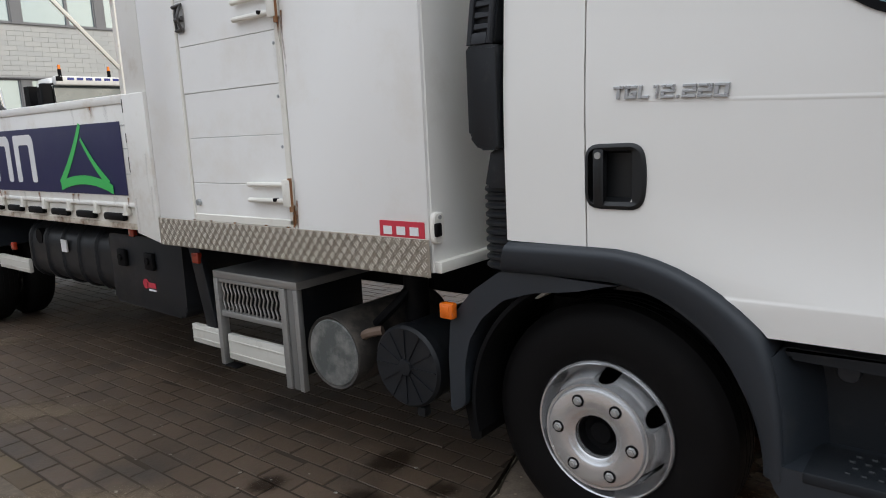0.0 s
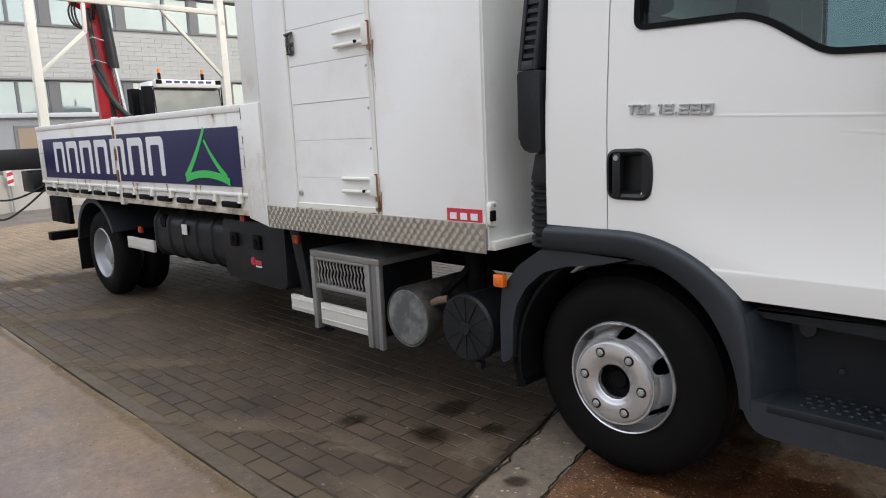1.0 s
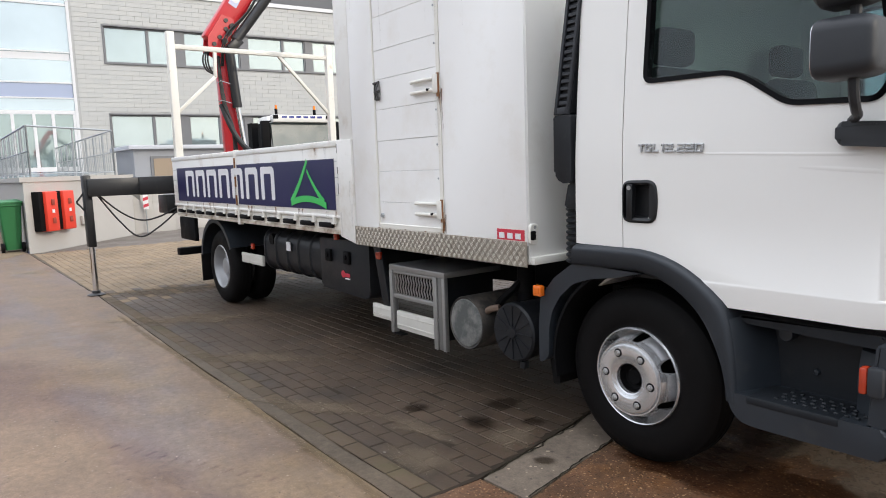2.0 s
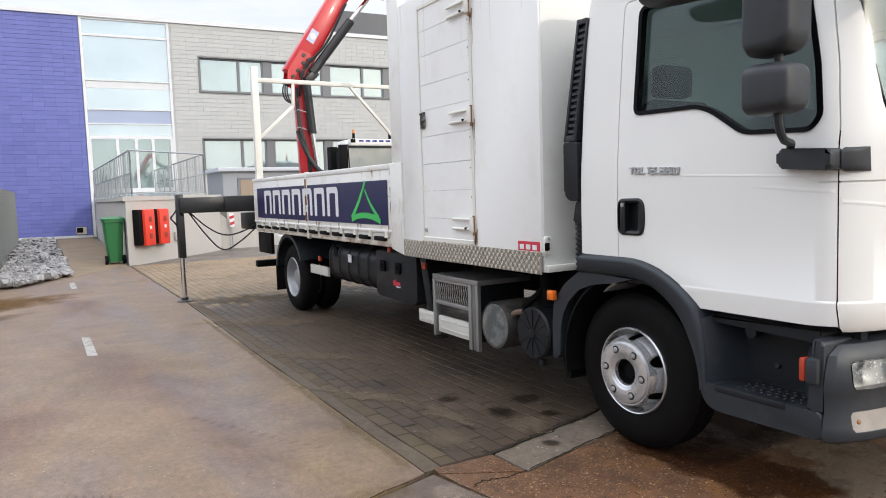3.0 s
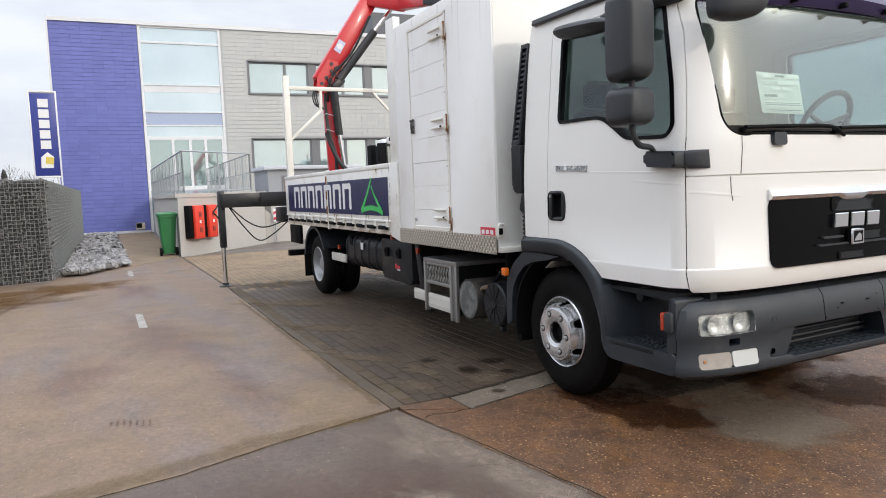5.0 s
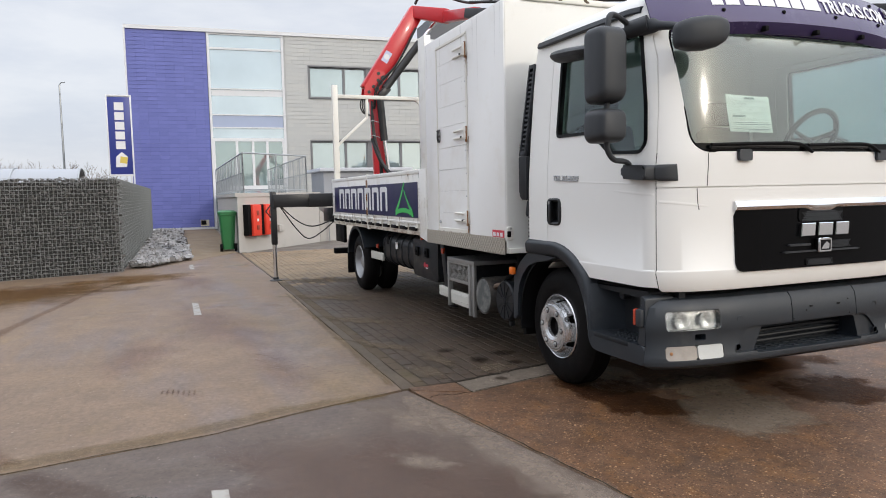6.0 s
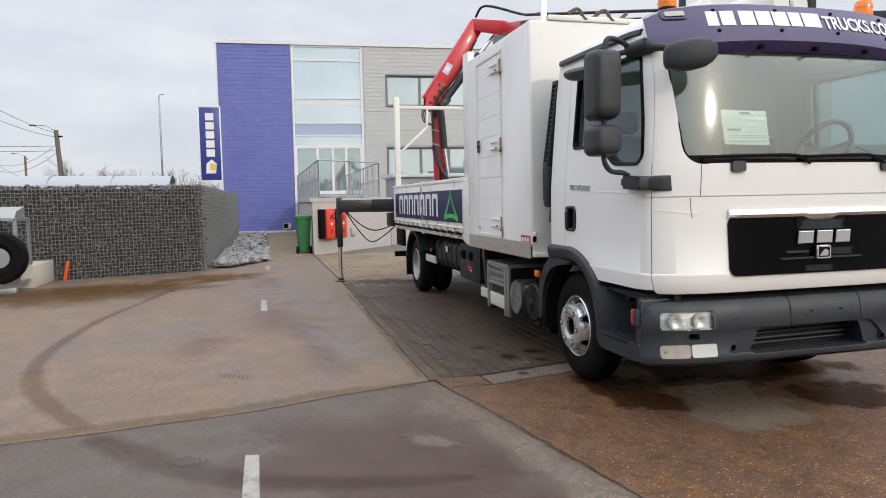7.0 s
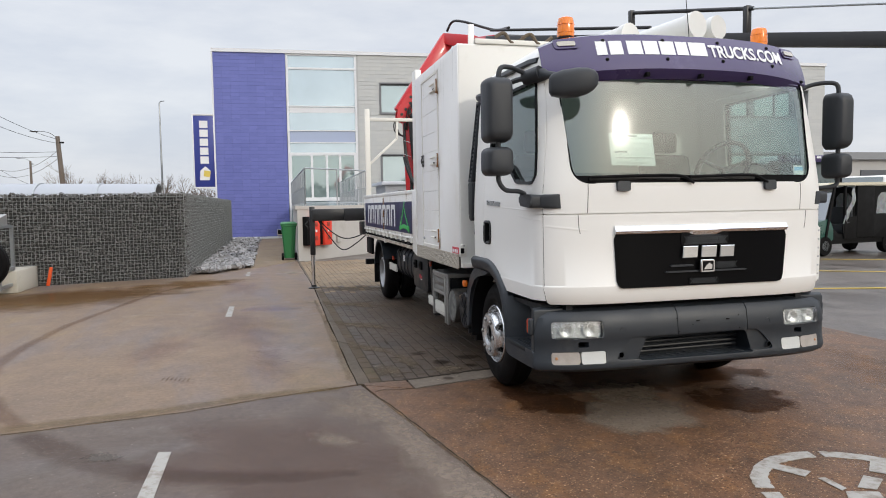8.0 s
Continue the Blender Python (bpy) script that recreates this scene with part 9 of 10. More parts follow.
for k in range(3):
    crane = B()
    o = 0.03 * k
    pipe(crane, curve_pts([(-7.95, 2.70, 2.72), (-7.98, 2.60 - o, 2.80), (-8.0, 2.58 - o, 2.98), (-8.0, 2.66, 3.14)], 6), 0.012, 6)
    part("column_hose", crane, HOSE, col)
crane = B()
pipe(crane, curve_pts([(-7.90, 2.68, 2.34), (-7.78, 2.72, 2.10), (-7.70, 2.80, 1.88), (-7.60, 2.92, 1.72), (-7.5, 3.10, 1.68)], 6), 0.034, 8)
part("hose_bundle", crane, HOSE, col)
# white document tubes on a rack behind the cab
TD = Vector((0.93, 0.28, 0.05)).normalized()
for p1, ln_, rr in ((Vector((-0.88, 3.91, 3.0)), 1.0, 0.108), (Vector((-1.03, 4.23, 3.03)), 0.95, 0.098), (Vector((-1.30, 3.50, 2.99)), 0.8, 0.105)):
    p0 = p1 - TD * ln_
    tb_ = B()
    rod(tb_, p0, p1, rr, seg=24)
    tu = part("storage_tube", tb_, TUBEWHITE, truck, "white capped plastic storage tube")
    d, _, _ = axes_of(Vector(p1) - Vector(p0))
    tb_ = B()
    rod(tb_, Vector(p1) - d * 0.05, Vector(p1) + d * 0.02, rr + 0.010, seg=24)
    part("tube_cap", tb_, TUBEWHITE, tu)
tb_ = B()
box(tb_, -2.0, -0.98, 3.25, 4.18, 2.865, 2.885)
part("tube_shelf", tb_, CREAM, truck)
tb_ = B()
for y in (3.35, 4.1):
    box(tb_, -1.45, -1.40, y, y + 0.04, 2.80, 2.86)
part("shelf_bracket", tb_, CREAM, truck)


# ----- rust runs and grime with shapes of their own on box and bed -----
def run_down(name, x, z_top, length, w, y, mat, parent):
    """A stain running down a side wall: u is 1 at its head's middle and fades to the rims and the foot."""
    q = B()
    uv = q.loops.layers.uv.new("fade")
    nz = 6
    rows = []
    for k in range(nz + 1):
        t = k / nz
        half = w / 2 * (1 - 0.45 * t)
        rows.append([q.verts.new((x + half * c_ + 0.004 * math.sin(7 * t + x * 30), y, z_top - length * t)) for c_ in (-1, 0, 1)])
    for k in range(nz):
        for m in range(2):
            f = q.faces.new((rows[k][m], rows[k + 1][m], rows[k + 1][m + 1], rows[k][m + 1]))
            for lp, (a, b) in zip(f.loops, ((k, m), (k + 1, m), (k + 1, m + 1), (k, m + 1))):
                lp[uv].uv = ((1 - abs(b - 1)) * (1 - a / nz) ** 0.7, 0.5)
    me = bpy.data.meshes.new("run")
    q.to_mesh(me)
    q.free()
    me.materials.append(mat)
    ob = part(name, me, mat, parent)
    ob.visible_shadow = False
    return ob


run_rng = random.Random(31)
for zc in (1.172, 1.905, 2.620):
    run_down("rust_streak", -2.012, zc - 0.05, 0.16, 0.030, BY0 - 0.0075, FILM_RUST, tool_box)
    run_down("rust_streak", -1.998, zc - 0.03, 0.30, 0.022, BY0 - 0.0012, FILM_RUST, tool_box)
    run_down("grime_streak", -2.03, zc - 0.06, 0.40, 0.07, BY0 - 0.0078, FILM_GRIME, tool_box)
for x in (-2.74, -2.60, -2.42, -2.2, -2.06):
    run_down("rust_streak", x, 1.034, 0.05, 0.05, BY0 - 0.0075, FILM_RUST, tool_box)
for k in range(7):
    run_down("grime_streak", run_rng.uniform(-3.02, -1.36), 2.84, run_rng.uniform(0.3, 0.9), run_rng.uniform(0.02, 0.06), BY0 - 0.0014 - 0.0001 * k, FILM_GRIME, tool_box)
for k in range(22):
    x = run_rng.uniform(-7.4, -3.3)
    tgt = side_a if x > mid else side_b
    run_down("rust_streak" if k % 2 else "grime_streak", x, run_rng.choice((1.12, 1.125, 1.60)), run_rng.uniform(0.05, 0.12), run_rng.uniform(0.03, 0.08), 1.857 - 0.0090 - 0.00008 * k, FILM_RUST if k % 2 else FILM_GRIME, tgt)
for k in range(5):
    run_down("rust_streak", mid + run_rng.uniform(-0.025, 0.025), 1.58 - 0.13 * k, 0.14, 0.035, 1.855 - 0.0012 - 0.0001 * k, FILM_RUST, side_a)
for x in (-3.26, -3.24, -3.10, -3.08):
    run_down("rust_streak", x, run_rng.uniform(1.1, 1.5), 0.25, 0.03, 1.842 - 0.0012 + 0.0001 * (x + 3), FILM_GRIME, side_a)

# ---------- sign pylon beside the office ----------
sp = root("sign_pylon", (-25, -2.22, -0.05), "tall blue sign pylon with white lettering blocks", "sign")
q = B()
box(q, -25.08, -24.98, -2.62, -1.84, 2.35, 5.22, 0.01)
part("sign_panel", q, SIGNBLUE, sp)
for y in (-2.66, -1.84):
    q = B()
    box(q, -25.1, -24.96, y, y + 0.05, -0.05 if y > -2 else 2.3, 5.30, 0.006)
    part("sign_frame", q, FRAMEWHITE, sp)
for z in (2.28, 5.24):
    q = B()
    box(q, -25.1, -24.96, -2.61, -1.85, z, z + 0.06, 0.006)
    part("sign_frame", q, FRAMEWHITE, sp)
q = B()
box(q, -25.07, -24.99, -2.60, -1.86, 2.36, 2.42)
part("sign_strip", q, SIGNBLUE, sp)
for k in range(5):
    q = B()
    box(q, -24.978, -24.965, -2.38, -2.06, 5.02 - 0.36 * k - 0.29, 5.02 - 0.36 * k)
    part("white_block", q, VINYLWHITE, sp)
q = B()
prism(q, [(-2.42, 2.62), (-2.05, 2.62), (-2.0, 3.0), (-2.2, 3.18), (-2.40, 3.0)], "x", -24.978, -24.962)
part("pale_shape", q, VINYLWHITE, sp)
q = B()
prism(q, [(-2.28, 2.78), (-2.04, 2.74), (-2.0, 2.98), (-2.25, 3.02)], "x", -24.961, -24.956)
part("yellow_shape", q, SIGNYELLOW, sp)

# ---------- curved canopy behind the gabion ----------
cn = root("bicycle_shelter", (-13.6, -6, -0.05), "milky barrel-roofed shelter behind the gabion wall", "shelter")
SX = 0.26
for k in range(9):
    y1 = -2.42 - 1.22 * k
    y0 = y1 - 1.20
    q = B()
    rings = []
    for y in (y0, y1):
        xo = -13.25 - SX * (y + 2.4)
        row = []
        for j in range(13):
            a = radians(12 + 118 * j / 12)
            row.append((xo + 0.25 - 0.95 * math.cos(a) * -1 - 0.9, y, 1.30 + 0.80 * math.sin(a)))
        for j in reversed(range(13)):
            a = radians(12 + 118 * j / 12)
            row.append((xo + 0.25 - 0.94 * math.cos(a) * -1 - 0.9, y, 1.28 + 0.79 * math.sin(a)))
        rings.append(row)
    loft(q, rings)
    part("roof_sheet", q, POLYCARB, cn)
    q = B()
    xo = -13.25 - SX * (y1 + 2.4)
    pipe(q, [(xo - 0.65 + 0.96 * math.cos(radians(12 + 118 * j / 12)), y1 + 0.01, 1.31 + 0.80 * math.sin(radians(12 + 118 * j / 12))) for j in range(13)], 0.018, 6)
    part("roof_rib", q, ZINC, cn)
    q = B()
    rod(q, (xo - 1.2, y1, -0.05), (xo - 1.2, y1, 1.95), 0.03, seg=8)
    part("shelter_post", q, ZINC, cn)

# ---------- poles, wires, shrubs, distant roofs ----------
lp = root("lamp_post", (-45, -6.66, -0.06), "slender grey lamp post", "lamp post")
q = B()
rod(q, (-45, -6.66, -0.06), (-45, -6.64, 8.55), 0.085, 0.045, 10)
part("mast", q, ZINC, lp)
q = B()
pipe(q, curve_pts([(-45, -6.64, 8.5), (-45, -6.55, 8.68), (-45, -6.32, 8.72)], 4), 0.04, 6)
part("lamp_head", q, ZINC, lp)


def wood_pole(x, y, h, lean, lamp):
    p = root("utility_pole", (x, y, -0.06), "weathered timber utility pole with cables", "utility pole", "utility poles")
    q = B()
    rod(q, (x, y, -0.06), (x, y - lean, h), 0.19, 0.13, 10)
    part("mast", q, TIMBER, p)
    if lamp:
        q = B()
        pipe(q, curve_pts([(x, y - lean, h - 0.1), (x, y - lean - 0.5, h + 0.25), (x, y - lean - 1.1, h + 0.33)], 5), 0.035, 6)
        part("lamp_arm", q, ZINC, p)
        q = B()
        loft(q, [[(x + a * w, y - lean - t, h + 0.33 + b * w * 0.6) for a, b in ((-1, 0), (0, -1), (1, 0), (0, 1))] for t, w in ((1.05, 0.05), (1.2, 0.14), (1.45, 0.14), (1.6, 0.05))])
        part("lamp_head", q, ZINC, p)
    q = B()
    box(q, x - 0.1, x + 0.1, y - lean - 0.05, y - lean + 0.35, h - 0.45, h - 0.35, 0.02)
    part("crossarm", q, BLACK, p)
    return p


wood_pole(-45, -12.55, 6.3, 0.35, True)
wood_pole(-62, -24.5, 7.0, 0.0, False)
wood_pole(-95, -29.5, 8.0, 0.0, True)


def cable(p0, p1, sag, r=0.013):
    p0, p1 = Vector(p0), Vector(p1)
    q = B()
    pipe(q, [p0.lerp(p1, t / 12) - Vector((0, 0, sag * 4 * (t / 12) * (1 - t / 12))) for t in range(13)], r, 5)
    return thing("overhead_cable", q, BLACK, "sagging black overhead cable", "cable", "overhead cables")


PT = (-45, -12.9, 6.1)
cable(PT, (-18, -14, 9.6), 0.9)
cable((-45, -12.9, 5.85), (-18, -14.6, 9.0), 1.0)
cable((-18, -14, 9.6), (14, -14.2, 11.0), 1.1, 0.016)
cable((-18, -14.6, 9.0), (14, -14.8, 10.4), 1.1, 0.016)
cable((-45, -12.9, 5.3), (-30, -22, 5.2), 0.4)
cable((-45, -12.9, 5.0), (-30, -22, 4.9), 0.4)
cable((-45, -12.9, 5.4), (-62, -24.4, 6.8), 1.6)
cable((-45, -12.9, 4.9), (-62, -24.4, 6.4), 1.6)
cable((-62, -24.5, 6.9), (-58, -14.0, 2.2), 0.8)


def bare_shrub(x, y, h, seed, n=70, spread=0.55):
    rng = random.Random(seed)
    p = root("bare_shrub", (x, y, -0.06), "leafless brown shrub in winter", "shrub", "winter shrubs")
    q = B()
    vs, fs = [], []

    def twig(a, b, r0, r1):
        d, s, u = axes_of(b - a)
        k = len(vs)
        for pt, r in ((a, r0), (b, r1)):
            for i in range(4):
                an = 1.571 * i
                vs.append(tuple(pt + (s * math.cos(an) + u * math.sin(an)) * r))
        fs.extend([[k + i, k + (i + 1) % 4, k + 4 + (i + 1) % 4, k + 4 + i] for i in range(4)])

    def grow_twig(a, d, ln, r, depth):
        b = a + d * ln
        twig(a, b, r, r * 0.6)
        if depth == 0:
            return
        for _ in range(3 if depth > 1 else 4):
            nd = (d + Vector((rng.uniform(-1, 1), rng.uniform(-1, 1), rng.uniform(-0.35, 0.8))) * 0.62).normalized()
            grow_twig(a.lerp(b, rng.uniform(0.45, 1.0)), nd, ln * rng.uniform(0.5, 0.78), r * 0.55, depth - 1)
    for _ in range(max(4, n // 12)):
        d = Vector((rng.uniform(-spread, spread), rng.uniform(-spread, spread), 1)).normalized()
        grow_twig(Vector((x + rng.uniform(-0.3, 0.3), y + rng.uniform(-0.3, 0.3), 0)), d, h * rng.uniform(0.38, 0.5), 0.05, 4)
    me = bpy.data.meshes.new("twigs")
    me.from_pydata(vs, [], fs)
    me.materials.append(TWIG)
    part("twig_crown", me, TWIG, p)
    return p


bare_shrub(-42, -10.4, 4.3, 1)
bare_shrub(-42, -9.2, 3.9, 2)
bare_shrub(-43, -11.4, 3.7, 3)
bare_shrub(-43, -7.6, 3.9, 4)
bare_shrub(-41, -6.1, 3.5, 5)
bare_shrub(-44, -4.6, 3.5, 6)
bare_shrub(-48, -4.0, 3.9, 7)
bare_shrub(-46, -13.5, 3.6, 8)

hs = root("brick_house", (-75, -27, -0.06), "low red brick house with flat roof in the distance", "house")
q = B()
box(q, -82, -75, -34, -22.6, -0.06, 4.0)
part("wall", q, BRICKRED, hs)
q = B()
box(q, -82.3, -74.8, -34.3, -22.3, 4.0, 4.3)
part("roof", q, ROOFDARK, hs)

# evergreen hedge across the road, mirrored in the office windows
def tall_hedge(x, y0, y1, h, seed):
    rng = random.Random(seed)
    p = root("tall_hedge", (x, (y0 + y1) / 2, -0.1), "dark evergreen hedge across the road", "hedge")
    vs, fs = [], []
    for k in range(9000):
        y = rng.uniform(y0, y1)
        top = h * (0.72 + 0.30 * noise.noise(Vector((y * 0.21, seed, 0))) + 0.16 * noise.noise(Vector((y * 0.9, seed, 3))))
        c = Vector((x + rng.uniform(-1.2, 1.2), y, rng.uniform(0.0, max(0.6, top))))
        r = rng.uniform(0.18, 0.42)
        rot = Euler((rng.uniform(0, 6.3), rng.uniform(0, 6.3), rng.uniform(0, 6.3))).to_matrix()
        b = len(vs)
        for u in ((-r, 0, 0), (0, -0.45 * r, 0.1 * r), (r, 0, 0), (0, 0.45 * r, 0.1 * r)):
            vs.append(tuple(c + rot @ Vector(u)))
        fs.append([b, b + 1, b + 2, b + 3])
    me = bpy.data.meshes.new("leaves")
    me.from_pydata(vs, [], fs)
    leaf = surf("evergreen_leaf", (0.045, 0.070, 0.030), 0.6, var=0.4, scale=1.5)
    me.materials.append(leaf)
    tagged(part("leaves", me, leaf, p), kind="stuff")
    for k in range(int((y1 - y0) / 3)):
        q = B()
        yy = y0 + 1.5 + 3 * k
        rod(q, (x, yy, -0.1), (x + rng.uniform(-0.2, 0.2), yy + rng.uniform(-0.3, 0.3), h * 0.6), 0.14, 0.05, 8)
        part("trunk", q, TWIG, p)


tall_hedge(34.0, -26.0, 34.0, 6.2, 91)

# parked white car far behind the gabion
vc = root("parked_van", (-31, -2.9, -0.05), "white van parked far behind the gabion wall", "van")
q = B()
loft(q, [[(x, y, z) for x, y in rounded(-33.5 + a, -29.6 - a, -3.7 + b, -2.05 - b, 0.2, 3)] for z, a, b in ((0.35, 0.0, 0.0), (1.1, 0.0, 0.0), (1.3, 0.1, 0.03), (1.95, 0.35, 0.12), (2.0, 0.5, 0.2))])
part("body", q, WHITE, vc)
q = B()
box(q, -30.0, -29.72, -3.5, -2.25, 1.35, 1.85)
part("rear_window", q, GRILLEBLACK, vc)
for x in (-32.8, -30.4):
    for y in (-3.68, -2.07):
        q = B()
        lathe(q, [(0.0, -0.09), (0.33, -0.09), (0.33, 0.09), (0.0, 0.09)], (x, y, 0.28), "y", 20)
        part("wheel", q, RUBBER, vc)

# ---------- grey kiosk and second truck beyond the bed ----------
ks = root("site_kiosk", (-21, 5.6, -0.01), "grey kiosk with a framed notice opening", "kiosk")
q = B()
box(q, -22.2, -20.0, 4.35, 7.4, -0.01, 2.22)
part("wall", q, surf("grey_kiosk_panel", (0.30, 0.315, 0.34), 0.5, var=0.05, scale=1), ks)
q = B()
box(q, -22.35, -19.85, 4.2, 7.55, 2.222, 2.34, 0.01)
part("roof", q, surf("pale_kiosk_roof", (0.50, 0.52, 0.56), 0.5, var=0.05, scale=1), ks)
q = B()
box(q, -19.998, -19.97, 4.80, 5.75, 1.05, 2.02)
nb = part("notice_frame", q, FRAMEGREY, ks)
q = B()
box(q, -19.968, -19.955, 4.88, 5.68, 1.12, 1.95)
part("notice_board", q, surf("brown_board", (0.32, 0.25, 0.18), 0.7, var=0.1, scale=3), nb)


def parked_truck(x, y, w, h, label, dark_visor=False):
    t = root("parked_truck", (x - 1.2, y, -0.006), label, "truck")
    q = B()
    loft(q, [[(px, py, z) for px, py in rounded(x - 1.3, x + f, y - ww, y + ww, 0.18, 4)] for z, f, ww in
             ((0.75, 0.0, w / 2), (1.7, 0.02, w / 2), (2.0, -0.02, w / 2 * 0.99), (h - 0.42, -0.25, w / 2 * 0.95), (h - 0.29, -0.4, w / 2 * 0.92), (h - 0.25, -0.6, w / 2 * 0.80))])
    part("cab_body", q, WHITE, t)
    q = B()
    loft(q, [[(x + f + 0.012, y - ww, z), (x + f + 0.012, y + ww, z), (x + f - 0.05, y + ww, z), (x + f - 0.05, y - ww, z)] for z, f, ww in ((1.72, 0.02, w / 2 * 0.955), (2.0, -0.02, w / 2 * 0.95), (h - 0.50, -0.20, w / 2 * 0.92))])
    part("windscreen", q, surf("parked_windscreen", (0.085, 0.110, 0.110), 0.3, var=0.35, scale=2, spec=0.3), t)
    q = B()
    box(q, x - 0.28, x + 0.02, y - w / 2 * 0.93, y + w / 2 * 0.93, h - 0.50, h - 0.25, 0.05)
    vz = part("visor", q, VISOR if dark_visor else WHITE, t, "dark roof visor with white lettering bars" if dark_visor else "white roof visor with dark lettering bars")
    for k in range(6):
        q = B()
        box(q, x + 0.02, x + 0.026, y - 0.75 + 0.26 * k, y - 0.57 + 0.26 * k, h - 0.36, h - 0.29)
        part("lettering_bar", q, VINYLWHITE if dark_visor else SIGNBLUE, vz)
    for s in (-1, 1):
        q = B()
        box(q, x + 0.0, x + 0.03, y + s * w / 2 * 0.84 - 0.09, y + s * w / 2 * 0.84 + 0.09, h - 0.39, h - 0.26, 0.01)
        part("visor_lamp", q, BLACK, vz)
    for s in () if dark_visor else (-0.62, 0.62):
        q = B()
        rod(q, (x - 0.5, y + s * w / 2, h - 0.26), (x - 0.5, y + s * w / 2, h - 0.02), 0.05, seg=12)
        bs = part("beacon", q, BLACK, t)
        q = B()
        rod(q, (x - 0.5, y + s * w / 2, h - 0.02), (x - 0.5, y + s * w / 2, h + 0.11), 0.045, 0.036, 12)
        part("beacon_dome", q, ORANGE, bs)
    for s in (-1, 1):
        q = B()
        prism(q, [(x - 1.10, 1.72), (x - 0.12, 1.72), (x - 0.26, h - 0.50), (x - 1.10, h - 0.50)], "y", *sorted((y + s * (w / 2 * 0.93), y + s * (w / 2 + 0.006))))
        part("side_window", q, BLACK, t)
        q = B()
        box(q, x - 0.25, x - 0.05, y + s * (w / 2 + 0.15) - 0.14, y + s * (w / 2 + 0.15) + 0.14, 1.95, h - 0.45, 0.04)
        part("mirror", q, BLACK, t)
        q = B()
        rod(q, (x - 0.2, y + s * w / 2 * 0.9, h - 0.45), (x - 0.15, y + s * (w / 2 + 0.12), h - 0.5), 0.03, seg=6)
        part("mirror_arm", q, BLACK, t)
    q = B()
    box(q, x - 0.3, x + 0.08, y - w / 2, y + w / 2, 0.35, 0.78, 0.05)
    part("bumper", q, PLASTIC, t)
    q = B()
    box(q, x - 7.5, x - 2.0, y - w / 2, y + w / 2, 0.95, 1.25)
    part("bed", q, BLACK, t)
    q = B()
    box(q, x - 2.3, x - 1.95, y - w / 2 * 0.9, y + w / 2 * 0.9, 1.25, h - 0.4)
    part("headboard", q, BLACK, t)
    for xx in (x - 0.9, x - 6.0):
        for s in (-1, 1):
            q = B()
            lathe(q, [(0.0, -0.14), (0.30, -0.14), (0.48, -0.12), (0.50, 0.0), (0.48, 0.12), (0.30, 0.14), (0.0, 0.14)], (xx, y + s * (w / 2 - 0.18), 0.494), "y", 28)
            part("wheel", q, RUBBER, t)
    return t


parked_truck(-20.4, 9.92, 2.3, 3.58, "white truck with beacons parked behind the flatbed")
# ---------- trailer, block and peg by the gabion ----------
tl = root("small_trailer", (-8.95, -4.75, 0), "small galvanised trailer with a black wheel", "trailer")
q = B()
for a, b in (((-8.55, -5.6, 0.45), (-8.55, -4.22, 0.45)), ((-8.55, -4.22, 0.45), (-9.4, -4.28, 0.45)), ((-8.55, -4.22, 0.12), (-8.55, -4.22, 1.22)), ((-9.4, -4.28, 0.12), (-9.4, -4.28, 1.22)),
             ((-8.55, -4.22, 1.20), (-9.4, -4.28, 1.20)), ((-8.55, -4.22, 0.16), (-9.4, -4.28, 0.16)), ((-8.55, -4.22, 1.2), (-8.55, -5.6, 1.35)), ((-8.55, -4.22, 0.16), (-8.55, -5.6, 0.16)), ((-9.4, -4.28, 1.2), (-9.4, -5.6, 1.35))):
    q = B()
    beam(q, a, b, 0.05, 0.05)
    part("frame_tube", q, ZINC, tl)
q = B()
lathe(q, [(0.16, -0.02), (0.24, -0.09), (0.38, -0.085), (0.42, -0.05), (0.42, 0.05), (0.38, 0.085), (0.24, 0.09), (0.16, 0.02)], (-8.35, -4.42, 0.60), "x", 32)
part("wheel", q, RUBBER, tl)
q = B()
lathe(q, [(0.0, 0.0), (0.18, 0.0), (0.20, 0.03), (0.0, 0.04)], (-8.36, -4.42, 0.60), "x", 24)
part("rim", q, ZINC, tl)
q = B()
box(q, -8.54, -8.40, -4.62, -4.22, 0.0, 0.10, 0.01)
part("skid_foot", q, ZINC, tl)
q = B()
prism(q, [(-8.75, 1.2), (-9.3, 1.2), (-9.3, 1.42), (-8.9, 1.34)], "y", -5.5, -4.3)
part("cover", q, ALU, tl)
q = B()
box(q, -10.40, -9.25, -4.95, -4.18, 0.0, 0.40, 0.015)
thing("concrete_block", q, surf("pale_block_concrete", (0.50, 0.47, 0.40), 0.8, var=0.1, scale=3, dirt=(0.2, 0.17, 0.12), dirt_amt=0.4, dirt_scale=3), "pale concrete block lying by the gabion wall", "block")
pg = root("orange_marker", (-10.36, -3.98, 0), "leaning orange plastic marker peg by the gabion", "marker")
q = B()
prism(q, smooth_poly([(-4.03, 0.0), (-3.97, 0.0), (-3.90, 0.36), (-3.95, 0.37)], 0.012), "x", -10.38, -10.33, 0.008)
part("blade", q, surf("orange_plastic", (0.75, 0.10, 0.02), 0.45, var=0.1, scale=10), pg)

# ---------- parking area behind: utility cart and vehicles ----------
# opaque film; pale and dark mottling paints the highlights of its creases
CARTFILM = surf("creased_film_painted_glints", (0.24, 0.255, 0.255), 0.18, var=0.6, scale=7, dirt=(0.05, 0.05, 0.05), dirt_amt=0.8, dirt_scale=5, bscale=8, bstr=0.35, bdist=0.03)


